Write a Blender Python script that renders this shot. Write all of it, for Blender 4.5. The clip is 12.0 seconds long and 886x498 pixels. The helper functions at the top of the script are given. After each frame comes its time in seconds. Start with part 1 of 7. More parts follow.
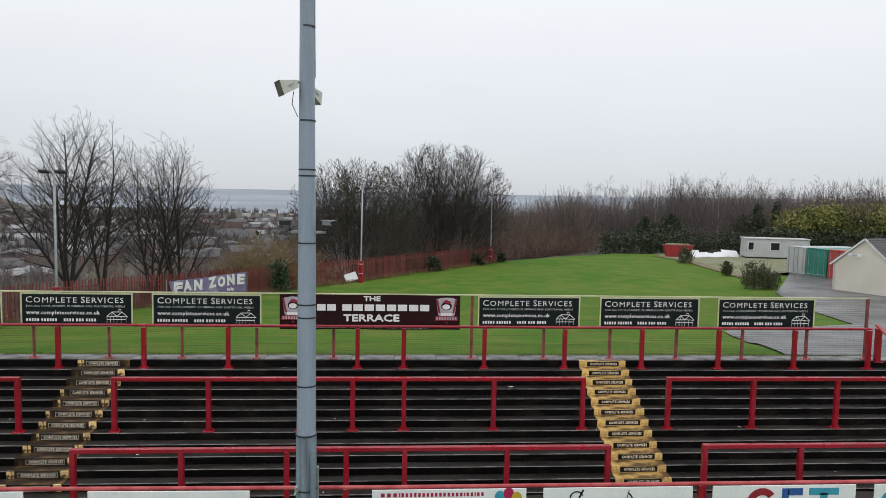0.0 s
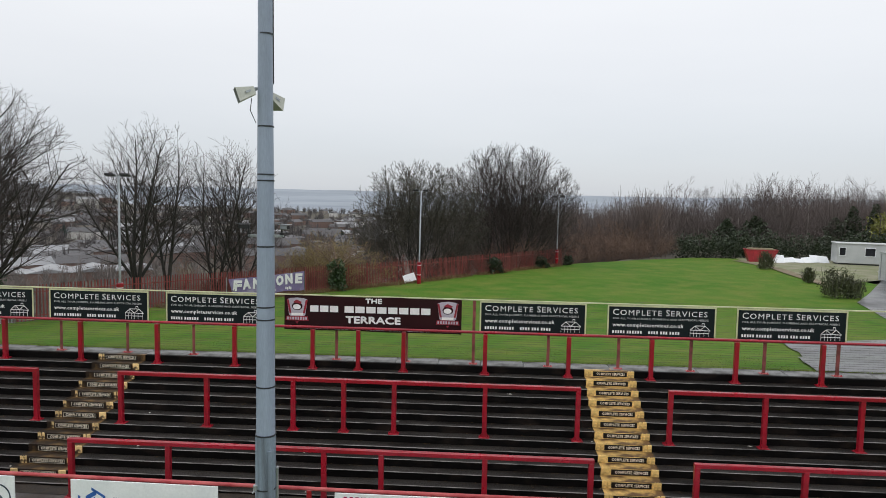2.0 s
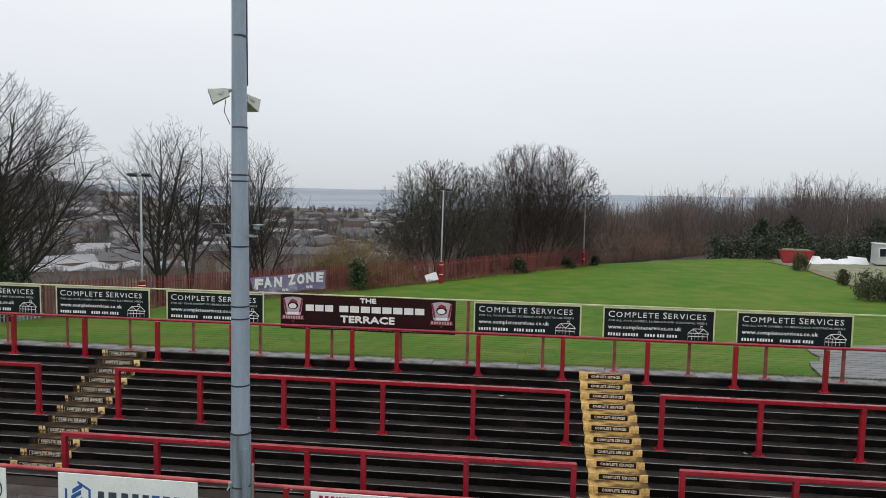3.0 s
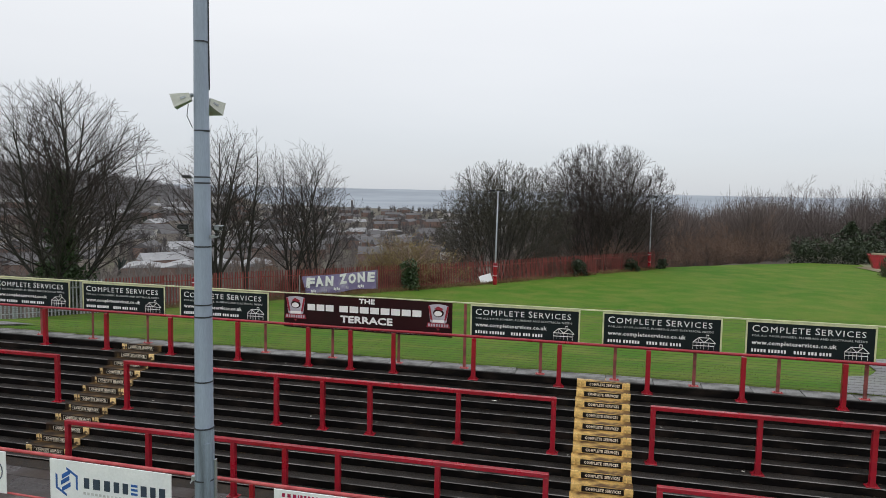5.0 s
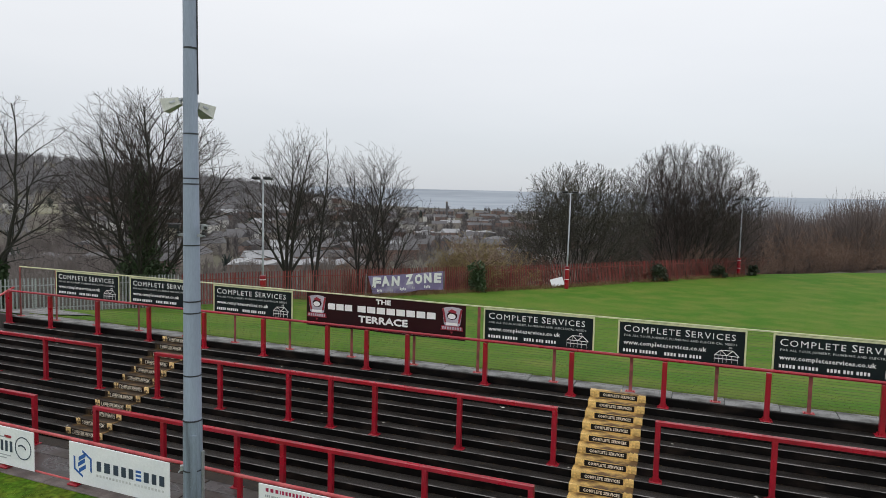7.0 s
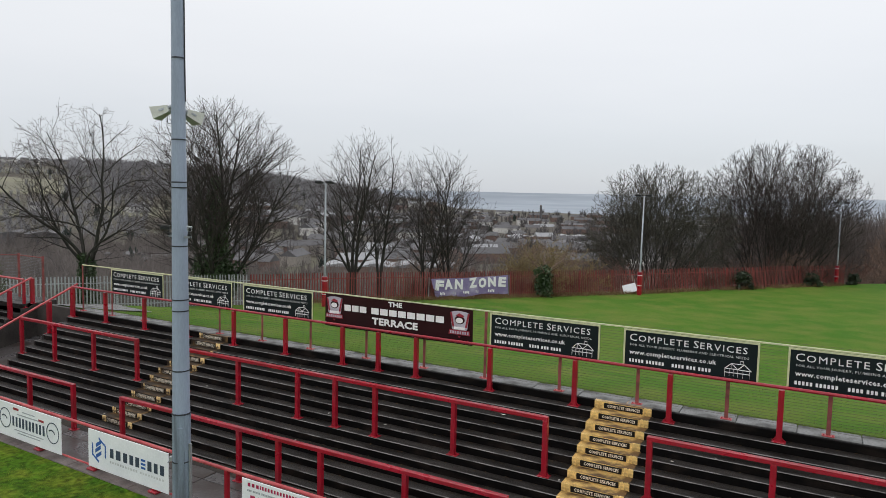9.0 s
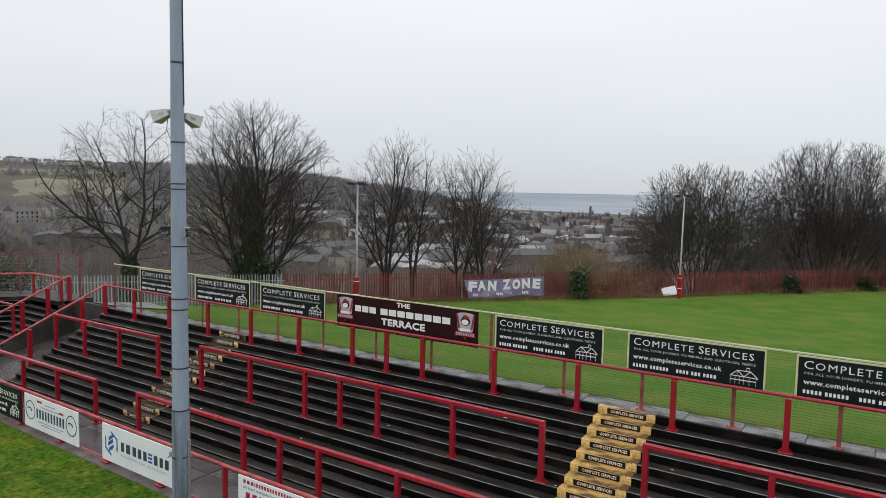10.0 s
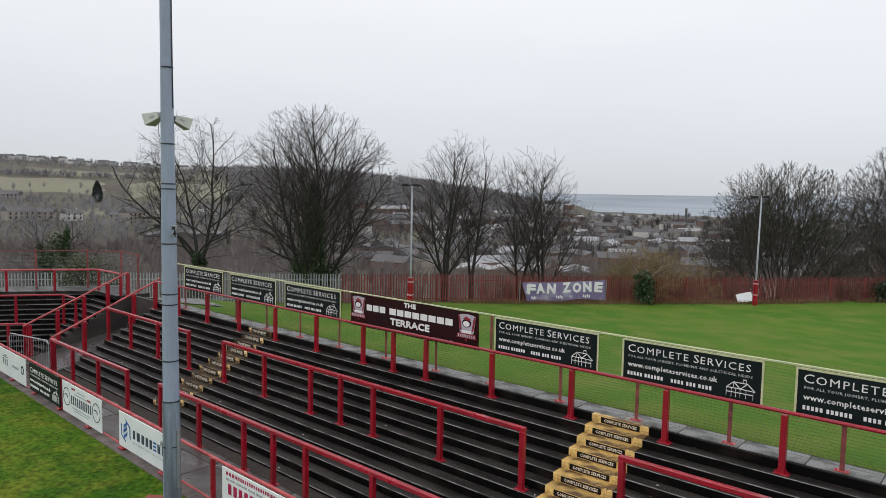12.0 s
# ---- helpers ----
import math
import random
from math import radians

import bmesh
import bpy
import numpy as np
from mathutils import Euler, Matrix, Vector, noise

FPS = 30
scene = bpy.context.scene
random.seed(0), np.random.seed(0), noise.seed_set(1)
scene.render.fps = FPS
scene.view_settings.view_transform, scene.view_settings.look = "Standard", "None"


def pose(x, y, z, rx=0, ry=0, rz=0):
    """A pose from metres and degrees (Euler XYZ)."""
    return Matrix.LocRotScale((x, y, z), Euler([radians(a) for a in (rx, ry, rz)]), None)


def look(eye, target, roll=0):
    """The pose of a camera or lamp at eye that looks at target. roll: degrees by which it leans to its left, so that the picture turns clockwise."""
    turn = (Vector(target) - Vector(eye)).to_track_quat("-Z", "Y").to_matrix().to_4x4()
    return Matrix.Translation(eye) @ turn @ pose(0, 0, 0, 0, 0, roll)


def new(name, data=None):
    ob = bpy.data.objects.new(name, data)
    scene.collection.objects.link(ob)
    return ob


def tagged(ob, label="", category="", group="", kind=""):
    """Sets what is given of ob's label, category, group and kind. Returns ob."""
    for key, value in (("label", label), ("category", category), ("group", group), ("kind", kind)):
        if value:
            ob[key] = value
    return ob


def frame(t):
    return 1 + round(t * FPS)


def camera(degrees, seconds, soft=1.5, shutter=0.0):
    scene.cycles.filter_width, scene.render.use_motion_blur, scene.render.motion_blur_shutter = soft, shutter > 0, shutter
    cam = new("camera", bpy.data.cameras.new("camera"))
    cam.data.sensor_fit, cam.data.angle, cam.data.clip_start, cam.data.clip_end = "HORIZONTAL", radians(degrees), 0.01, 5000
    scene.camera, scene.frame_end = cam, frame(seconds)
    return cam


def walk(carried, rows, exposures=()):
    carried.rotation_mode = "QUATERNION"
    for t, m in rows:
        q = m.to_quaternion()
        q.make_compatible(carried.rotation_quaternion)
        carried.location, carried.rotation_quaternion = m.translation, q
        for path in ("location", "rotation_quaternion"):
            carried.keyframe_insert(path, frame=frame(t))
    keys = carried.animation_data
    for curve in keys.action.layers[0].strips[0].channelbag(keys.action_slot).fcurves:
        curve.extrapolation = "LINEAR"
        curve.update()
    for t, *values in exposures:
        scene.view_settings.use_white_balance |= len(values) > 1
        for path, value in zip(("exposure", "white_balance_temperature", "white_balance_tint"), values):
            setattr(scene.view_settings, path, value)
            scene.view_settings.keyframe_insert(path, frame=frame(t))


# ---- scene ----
cam = camera(67.0, 12.0, soft=0.85)
PATH = [
    (0, (0.293, 0.425, 5.997), (0.436, 2.414, 5.845), 1.1),
    (0.5, (0.761, 0.451, 6.045), (0.841, 2.443, 5.892), 1.1),
    (1, (1.231, 0.473, 6.058), (1.25, 2.467, 5.904), 1.2),
    (1.5, (1.727, 0.469, 6.068), (1.681, 2.462, 5.914), 1.2),
    (2, (2.182, 0.532, 6.088), (2.076, 2.523, 5.934), 1.2),
    (2.5, (2.654, 0.571, 6.103), (2.496, 2.559, 5.947), 1.2),
    (3, (3.112, 0.648, 6.123), (2.903, 2.631, 5.965), 1.2),
    (5, (4.946, 1.086, 6.175), (4.503, 3.03, 6.014), 1.2),
    (5.5, (5.389, 1.235, 6.175), (4.868, 3.159, 6.015), 1.2),
    (6, (5.81, 1.393, 6.172), (5.222, 3.298, 6.013), 1.3),
    (6.5, (6.253, 1.578, 6.178), (5.597, 3.461, 6.02), 1.2),
    (7, (6.645, 1.773, 6.216), (5.931, 3.634, 6.053), 1.4),
    (9, (8.36, 2.692, 6.247), (7.39, 4.434, 6.088), 1.3),
    (9.5, (8.751, 2.954, 6.26), (7.718, 4.66, 6.101), 1.2),
    (10, (9.144, 3.232, 6.265), (8.05, 4.899, 6.106), 1.2),
    (10.5, (9.521, 3.533, 6.259), (8.368, 5.16, 6.101), 1.2),
    (11, (9.894, 3.838, 6.266), (8.683, 5.422, 6.106), 1.2),
    (11.5, (10.255, 4.178, 6.271), (8.991, 5.72, 6.111), 1.2),
    (12, (10.589, 4.535, 6.249), (9.282, 6.041, 6.091), 1.1),
]
walk(cam, [(t, look(eye, target, roll)) for t, eye, target, roll in PATH])

# ---- overcast daylight ----
world = bpy.data.worlds.new("overcast_sky")
scene.world = world
world.use_nodes = True
wn, wl = world.node_tree.nodes, world.node_tree.links
wn.clear()
w_out = wn.new("ShaderNodeOutputWorld")
w_add = wn.new("ShaderNodeAddShader")
w_sky = wn.new("ShaderNodeTexSky")
w_sky.sky_type, w_sky.sun_disc = "NISHITA", False
w_sky.sun_elevation, w_sky.sun_rotation = radians(38), radians(200)
w_blue = wn.new("ShaderNodeBackground")
w_blue.inputs["Strength"].default_value = 0.012
wl.new(w_sky.outputs[0], w_blue.inputs["Color"])
w_co = wn.new("ShaderNodeTexCoord")
w_sep = wn.new("ShaderNodeSeparateXYZ")
wl.new(w_co.outputs["Generated"], w_sep.inputs[0])
w_map = wn.new("ShaderNodeMapping")
w_map.inputs["Scale"].default_value = (1.0, 1.0, 5.0)
wl.new(w_co.outputs["Generated"], w_map.inputs[0])
w_noise = wn.new("ShaderNodeTexNoise")
w_noise.inputs["Scale"].default_value, w_noise.inputs["Detail"].default_value = 1.6, 5.0
wl.new(w_map.outputs[0], w_noise.inputs["Vector"])
w_mad = wn.new("ShaderNodeMath")
w_mad.operation = "MULTIPLY_ADD"
wl.new(w_noise.outputs[0], w_mad.inputs[0])
w_mad.inputs[1].default_value = 0.10
wl.new(w_sep.outputs[2], w_mad.inputs[2])
w_ramp = wn.new("ShaderNodeValToRGB")
els = w_ramp.color_ramp.elements
els[0].position, els[0].color = 0.0, (0.505, 0.526, 0.572, 1)
els[1].position, els[1].color = 1.0, (1.05, 1.065, 1.10, 1)
for at, c in ((0.05, (0.565, 0.592, 0.640)), (0.12, (0.64, 0.668, 0.712)), (0.22, (0.77, 0.785, 0.815)), (0.38, (0.92, 0.927, 0.945))):
    e = els.new(at)
    e.color = (*c, 1)
wl.new(w_mad.outputs[0], w_ramp.inputs[0])
w_grey = wn.new("ShaderNodeBackground")
wl.new(w_ramp.outputs[0], w_grey.inputs["Color"])
w_grey.inputs["Strength"].default_value = 1.0
wl.new(w_grey.outputs[0], w_add.inputs[0])
wl.new(w_blue.outputs[0], w_add.inputs[1])
wl.new(w_add.outputs[0], w_out.inputs[0])

sun = new("sun", bpy.data.lights.new("sun", "SUN"))
sun.data.energy, sun.data.angle, sun.data.color = 0.55, radians(40), (1.0, 0.97, 0.93)
sun.matrix_world = look((0, 0, 60), (10, 30, 0))

# ---- materials ----
def mat(name, base, rough=0.7, metal=0.0, other=None, scale=3.0, fine=45.0, mix=0.5, bump=0.15, edge=(0.35, 0.65), stretch=(1, 1, 1), spread=0.12, each=0.0, rough_vary=0.12, coat=0.0, shine=0.5):
    """Two tones blended by broad noise, fine grain on top, bump and uneven gloss. each: how far pieces differ."""
    m = bpy.data.materials.new(name)
    m.use_nodes = True
    n, l = m.node_tree.nodes, m.node_tree.links
    bs = n["Principled BSDF"]
    co = n.new("ShaderNodeTexCoord")
    mp = n.new("ShaderNodeMapping")
    mp.inputs["Scale"].default_value = stretch
    l.new(co.outputs["Object"], mp.inputs[0])
    broad, grain = n.new("ShaderNodeTexNoise"), n.new("ShaderNodeTexNoise")
    for node, s, d in ((broad, scale, 6.0), (grain, fine, 3.0)):
        node.inputs["Scale"].default_value, node.inputs["Detail"].default_value = s, d
        l.new(mp.outputs[0], node.inputs["Vector"])
    ramp = n.new("ShaderNodeMapRange")
    ramp.inputs[1].default_value, ramp.inputs[2].default_value = edge
    ramp.inputs[4].default_value = mix * 2 if mix < 0.5 else 1.0
    l.new(broad.outputs[0], ramp.inputs[0])
    other = other or tuple(c * 0.72 for c in base)
    mx = n.new("ShaderNodeMix")
    mx.data_type = "RGBA"
    mx.inputs[6].default_value, mx.inputs[7].default_value = (*base, 1), (*other, 1)
    l.new(ramp.outputs[0], mx.inputs[0])
    gr = n.new("ShaderNodeMapRange")
    gr.inputs[1].default_value, gr.inputs[2].default_value = 0.25, 0.75
    gr.inputs[3].default_value, gr.inputs[4].default_value = 1 - spread, 1 + spread
    l.new(grain.outputs[0], gr.inputs[0])
    mul = n.new("ShaderNodeVectorMath")
    mul.operation = "SCALE"
    l.new(mx.outputs[2], mul.inputs[0])
    l.new(gr.outputs[0], mul.inputs["Scale"])
    colour = mul.outputs[0]
    if each:
        info = n.new("ShaderNodeObjectInfo")
        er = n.new("ShaderNodeMapRange")
        er.inputs[3].default_value, er.inputs[4].default_value = 1 - each, 1 + each
        l.new(info.outputs["Random"], er.inputs[0])
        em = n.new("ShaderNodeVectorMath")
        em.operation = "SCALE"
        l.new(colour, em.inputs[0])
        l.new(er.outputs[0], em.inputs["Scale"])
        colour = em.outputs[0]
    l.new(colour, bs.inputs["Base Color"])
    rr = n.new("ShaderNodeMapRange")
    rr.inputs[3].default_value, rr.inputs[4].default_value = max(0.03, rough - rough_vary), min(1.0, rough + rough_vary)
    l.new(broad.outputs[0], rr.inputs[0])
    l.new(rr.outputs[0], bs.inputs["Roughness"])
    bs.inputs["Metallic"].default_value = metal
    bs.inputs["Coat Weight"].default_value = coat
    bs.inputs["Specular IOR Level"].default_value = shine
    if bump:
        bp = n.new("ShaderNodeBump")
        bp.inputs["Strength"].default_value, bp.inputs["Distance"].default_value = bump, 0.01
        l.new(grain.outputs[0], bp.inputs["Height"])
        l.new(bp.outputs[0], bs.inputs["Normal"])
    return m


RED = mat("red_gloss_paint", (0.36, 0.007, 0.022), 0.30, other=(0.25, 0.007, 0.017), scale=2.2, fine=30, spread=0.12, bump=0.06, coat=0.25)
RED_DULL = mat("weathered_red_paint", (0.33, 0.045, 0.035), 0.6, other=(0.20, 0.05, 0.035), scale=4, fine=40, spread=0.2)
# lighter, pinker red than the posts
RED_RAIL = mat("pink_red_paint", (0.50, 0.10, 0.10), 0.5, other=(0.36, 0.035, 0.045), scale=3, fine=40)
RUST_POST = mat("rusty_pink_red_post", (0.31, 0.075, 0.07), 0.65, other=(0.15, 0.045, 0.038), scale=5, fine=40, spread=0.2)
CREAM_EDGE = mat("cream_painted_edge", (0.62, 0.62, 0.36), 0.55, other=(0.50, 0.52, 0.33), scale=4, fine=50)
SIGN_DARK = mat("dark_green_sign_face", (0.006, 0.013, 0.015), 0.45, other=(0.004, 0.009, 0.011), scale=1.5, fine=60, bump=0.02, shine=0.25)
SIGN_WHITE = mat("white_sign_lettering", (0.90, 0.90, 0.89), 0.5, other=(0.82, 0.82, 0.82), scale=4, fine=60, bump=0.0, spread=0.05)
MAROON = mat("maroon_banner_vinyl", (0.028, 0.0035, 0.006), 0.45, other=(0.018, 0.003, 0.005), scale=1.4, fine=30, bump=0.03, shine=0.25)
BOARD_WHITE = mat("white_hoarding_board", (0.86, 0.88, 0.90), 0.42, other=(0.76, 0.79, 0.82), scale=1.6, fine=25, spread=0.05, bump=0.02)
BLUE = mat("blue_emblem", (0.03, 0.12, 0.42), 0.5, bump=0.0)
NAVY = mat("navy_grey_lettering", (0.045, 0.065, 0.105), 0.5, bump=0.0)
GREY_INK = mat("pale_grey_lettering", (0.40, 0.43, 0.46), 0.5, bump=0.0)
MAGENTA = mat("dark_pink_lettering", (0.45, 0.01, 0.09), 0.5, bump=0.0)
CRIMSON = mat("crimson_emblem", (0.33, 0.02, 0.04), 0.5, bump=0.0)
TEAL = mat("teal_emblem", (0.05, 0.35, 0.50), 0.5, bump=0.0)
YELLOW_INK = mat("yellow_emblem", (0.62, 0.42, 0.04), 0.5, bump=0.0)
LILAC = mat("pale_lilac_emblem", (0.55, 0.52, 0.60), 0.5, bump=0.0)
PALE_INK = mat("faint_grey_lettering", (0.66, 0.68, 0.69), 0.5, bump=0.0)
BLACK_INK = mat("black_lettering", (0.012, 0.012, 0.014), 0.5, bump=0.0)
GALV = mat("galvanised_steel_column", (0.325, 0.385, 0.495), 0.5, metal=0.0, other=(0.265, 0.315, 0.405), scale=1.3, fine=22, stretch=(5, 5, 0.5), spread=0.10, bump=0.05)
GALV_DARK = mat("stained_column_sleeve", (0.25, 0.31, 0.39), 0.48, metal=0.0, other=(0.12, 0.145, 0.18), scale=1.5, fine=26, stretch=(6, 6, 0.5), spread=0.2, bump=0.08)
BAND = mat("dark_strap", (0.03, 0.035, 0.045), 0.5)
STEEL = mat("dull_galvanised_steel", (0.40, 0.43, 0.45), 0.45, metal=0.5, other=(0.30, 0.32, 0.34), scale=3, fine=40, each=0.12)
SPEAKER = mat("cream_loudspeaker_case", (0.64, 0.65, 0.60), 0.5, other=(0.54, 0.55, 0.50), scale=5, fine=60)
DARK_PLASTIC = mat("dark_plastic", (0.02, 0.021, 0.024), 0.4, bump=0.03)
TREAD = mat("wet_dark_terrace_concrete", (0.036, 0.032, 0.029), 0.42, other=(0.0075, 0.006, 0.005), scale=1.3, fine=60, stretch=(0.55, 2.2, 1), spread=0.7, bump=0.6, edge=(0.40, 0.62), rough_vary=0.22, shine=0.25)
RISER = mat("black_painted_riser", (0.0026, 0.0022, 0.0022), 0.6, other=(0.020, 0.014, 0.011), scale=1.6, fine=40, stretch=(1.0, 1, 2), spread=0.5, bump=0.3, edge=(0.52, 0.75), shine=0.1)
NOSE = mat("worn_step_nosing", (0.20, 0.19, 0.18), 0.5, other=(0.016, 0.015, 0.014), scale=2.2, fine=60, spread=0.6, bump=0.3, edge=(0.44, 0.66))
STAIR_YELLOW = mat("chipped_yellow_stair_paint", (0.80, 0.55, 0.19), 0.5, other=(0.30, 0.17, 0.05), scale=5.0, fine=40, spread=0.3, bump=0.3, edge=(0.52, 0.70), each=0.12)
STAIR_DARK = mat("dirty_brown_tread", (0.026, 0.016, 0.009), 0.45, other=(0.17, 0.10, 0.038), scale=2.6, fine=28, spread=0.4, bump=0.3, edge=(0.50, 0.68), each=0.3, shine=0.3)
STAIR_CHIP = mat("chipped_cream_stair_paint", (0.78, 0.56, 0.25), 0.55, other=(0.08, 0.05, 0.025), scale=6.0, fine=30, spread=0.25, bump=0.3, edge=(0.52, 0.60), each=0.25)
STAIR_BROWN = mat("worn_brown_yellow_tread", (0.56, 0.36, 0.115), 0.45, other=(0.11, 0.058, 0.022), scale=3.0, fine=34, spread=0.35, bump=0.3, edge=(0.42, 0.58), each=0.2)
PLATE = mat("black_step_plate", (0.004, 0.0035, 0.003), 0.5, other=(0.010, 0.008, 0.006), scale=6, fine=40, bump=0.05, shine=0.25)
PLATE_INK = mat("pale_plate_lettering", (0.86, 0.80, 0.68), 0.5, other=(0.62, 0.54, 0.40), scale=9, fine=40, bump=0.0)
PAVING = mat("wet_grey_walkway", (0.085, 0.080, 0.082), 0.30, other=(0.040, 0.030, 0.025), scale=1.1, fine=16, spread=0.3, bump=0.35, each=0.15, rough_vary=0.22, edge=(0.40, 0.62))
SLAB = mat("grey_concrete_edge_slab", (0.21, 0.212, 0.207), 0.6, other=(0.055, 0.055, 0.050), scale=2.2, fine=30, spread=0.25, bump=0.3, each=0.12, edge=(0.45, 0.66))
KERB = mat("stained_concrete_kerb", (0.15, 0.125, 0.115), 0.6, other=(0.07, 0.055, 0.05), scale=2.4, fine=24, spread=0.25, bump=0.3)
WALLC = mat("stained_retaining_wall", (0.06, 0.052, 0.046), 0.65, other=(0.025, 0.022, 0.02), scale=1.2, fine=18, spread=0.3, bump=0.4)
ASPHALT = mat("wet_asphalt", (0.135, 0.135, 0.140), 0.38, other=(0.062, 0.061, 0.062), scale=0.28, fine=24, spread=0.3, bump=0.3, rough_vary=0.25, edge=(0.42, 0.66))
GRAVEL = mat("worn_gravel_yard", (0.23, 0.22, 0.15), 0.85, other=(0.15, 0.17, 0.07), scale=0.5, fine=14, spread=0.25, bump=0.4)
DIRT = mat("bare_dirt_bank", (0.23, 0.175, 0.115), 0.9, other=(0.13, 0.12, 0.06), scale=1.3, fine=12, spread=0.3, bump=0.5)
FOOT_DIRT_SHADE = mat("dark_dirt_and_shade", (0.011, 0.008, 0.006), 0.8, other=(0.034, 0.023, 0.014), scale=6, fine=60, spread=0.5, bump=0.8)
BARK = mat("dark_bark", (0.036, 0.032, 0.028), 0.85, other=(0.028, 0.030, 0.021), scale=3, fine=20, spread=0.3, bump=0.4, stretch=(3, 3, 0.6))
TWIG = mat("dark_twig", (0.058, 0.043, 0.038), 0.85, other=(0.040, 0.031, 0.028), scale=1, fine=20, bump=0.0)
TWIG_BROWN = mat("brown_scrub_twig", (0.195, 0.125, 0.090), 0.85, other=(0.135, 0.090, 0.068), scale=0.2, fine=6, bump=0.0)
TWIG_RED = mat("reddish_bramble_twig", (0.155, 0.065, 0.05), 0.85, other=(0.09, 0.05, 0.04), scale=0.3, fine=6, bump=0.0)
# twigs of the bank wood: paler than bark, haze included in the tone
TWIG_HAZED = mat("haze_paled_twig", (0.155, 0.134, 0.127), 0.9, other=(0.120, 0.104, 0.100), scale=0.05, fine=3, bump=0.0)
TWIG_OLIVE = mat("olive_hazel_twig", (0.27, 0.205, 0.085), 0.85, other=(0.19, 0.15, 0.07), scale=0.6, fine=6, bump=0.0)
BIRCH = mat("pale_birch_stem", (0.30, 0.27, 0.25), 0.8, other=(0.17, 0.15, 0.14), scale=1, fine=8, bump=0.0)
LEAF_DARK = mat("dark_evergreen_leaf", (0.020, 0.034, 0.015), 0.5, other=(0.034, 0.052, 0.020), scale=1.2, fine=9, spread=0.3, bump=0.0)
LEAF_IVY = mat("ivy_leaf", (0.030, 0.060, 0.020), 0.5, other=(0.046, 0.080, 0.026), scale=1.5, fine=9, spread=0.3, bump=0.0)
LEAF_YELLOW = mat("yellow_green_leaf", (0.25, 0.25, 0.055), 0.6, other=(0.15, 0.165, 0.042), scale=0.35, fine=6, spread=0.3, bump=0.0)
LEAF_OLIVE = mat("olive_bush_leaf", (0.075, 0.085, 0.035), 0.6, other=(0.05, 0.062, 0.026), scale=0.8, fine=7, spread=0.3, bump=0.0)


def two_scale_grass(name, a, b, c, rough=0.85, broad=0.09, mid=1.1, grain=22.0, deep=0.26):
    """Mown grass: broad drifts of colour, patches, and blade-size grain with bump."""
    m = bpy.data.materials.new(name)
    m.use_nodes = True
    n, l = m.node_tree.nodes, m.node_tree.links
    bs = n["Principled BSDF"]
    co = n.new("ShaderNodeTexCoord")
    outs = []
    for s, d in ((broad, 4.0), (mid, 5.0), (grain, 4.0)):
        t = n.new("ShaderNodeTexNoise")
        t.inputs["Scale"].default_value, t.inputs["Detail"].default_value = s, d
        l.new(co.outputs["Object"], t.inputs["Vector"])
        outs.append(t.outputs[0])
    prev = None
    for k, (o, lo, hi) in enumerate(((outs[0], 0.38, 0.62), (outs[1], 0.42, 0.72))):
        r = n.new("ShaderNodeMapRange")
        r.inputs[1].default_value, r.inputs[2].default_value = lo, hi
        l.new(o, r.inputs[0])
        mx = n.new("ShaderNodeMix")
        mx.data_type = "RGBA"
        l.new(r.outputs[0], mx.inputs[0])
        if prev is None:
            mx.inputs[6].default_value, mx.inputs[7].default_value = (*a, 1), (*b, 1)
        else:
            l.new(prev, mx.inputs[6])
            mx.inputs[7].default_value = (*c, 1)
        prev = mx.outputs[2]
    g = n.new("ShaderNodeMapRange")
    g.inputs[1].default_value, g.inputs[2].default_value, g.inputs[3].default_value, g.inputs[4].default_value = 0.3, 0.7, 1.0 - deep, 1.0 + deep
    l.new(outs[2], g.inputs[0])
    mul = n.new("ShaderNodeVectorMath")
    mul.operation = "SCALE"
    l.new(prev, mul.inputs[0])
    l.new(g.outputs[0], mul.inputs["Scale"])
    l.new(mul.outputs[0], bs.inputs["Base Color"])
    bs.inputs["Roughness"].default_value = rough
    bs.inputs["Specular IOR Level"].default_value = 0.06
    bp = n.new("ShaderNodeBump")
    bp.inputs["Strength"].default_value, bp.inputs["Distance"].default_value = 0.6, 0.03
    l.new(outs[2], bp.inputs["Height"])
    l.new(bp.outputs[0], bs.inputs["Normal"])
    return m


LAWN = two_scale_grass("mown_field_grass", (0.060, 0.147, 0.016), (0.088, 0.166, 0.022), (0.138, 0.178, 0.036), mid=0.55)
PITCH = two_scale_grass("pitch_grass", (0.030, 0.082, 0.006), (0.066, 0.128, 0.009), (0.118, 0.140, 0.015), broad=0.5, mid=1.6, grain=9.0, deep=0.55)
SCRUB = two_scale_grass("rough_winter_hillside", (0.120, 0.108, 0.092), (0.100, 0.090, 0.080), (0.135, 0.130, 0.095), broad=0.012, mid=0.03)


# ---- building helpers ----
def smooth(me, on=True):
    me.polygons.foreach_set("use_smooth", [on] * len(me.polygons))
    return me


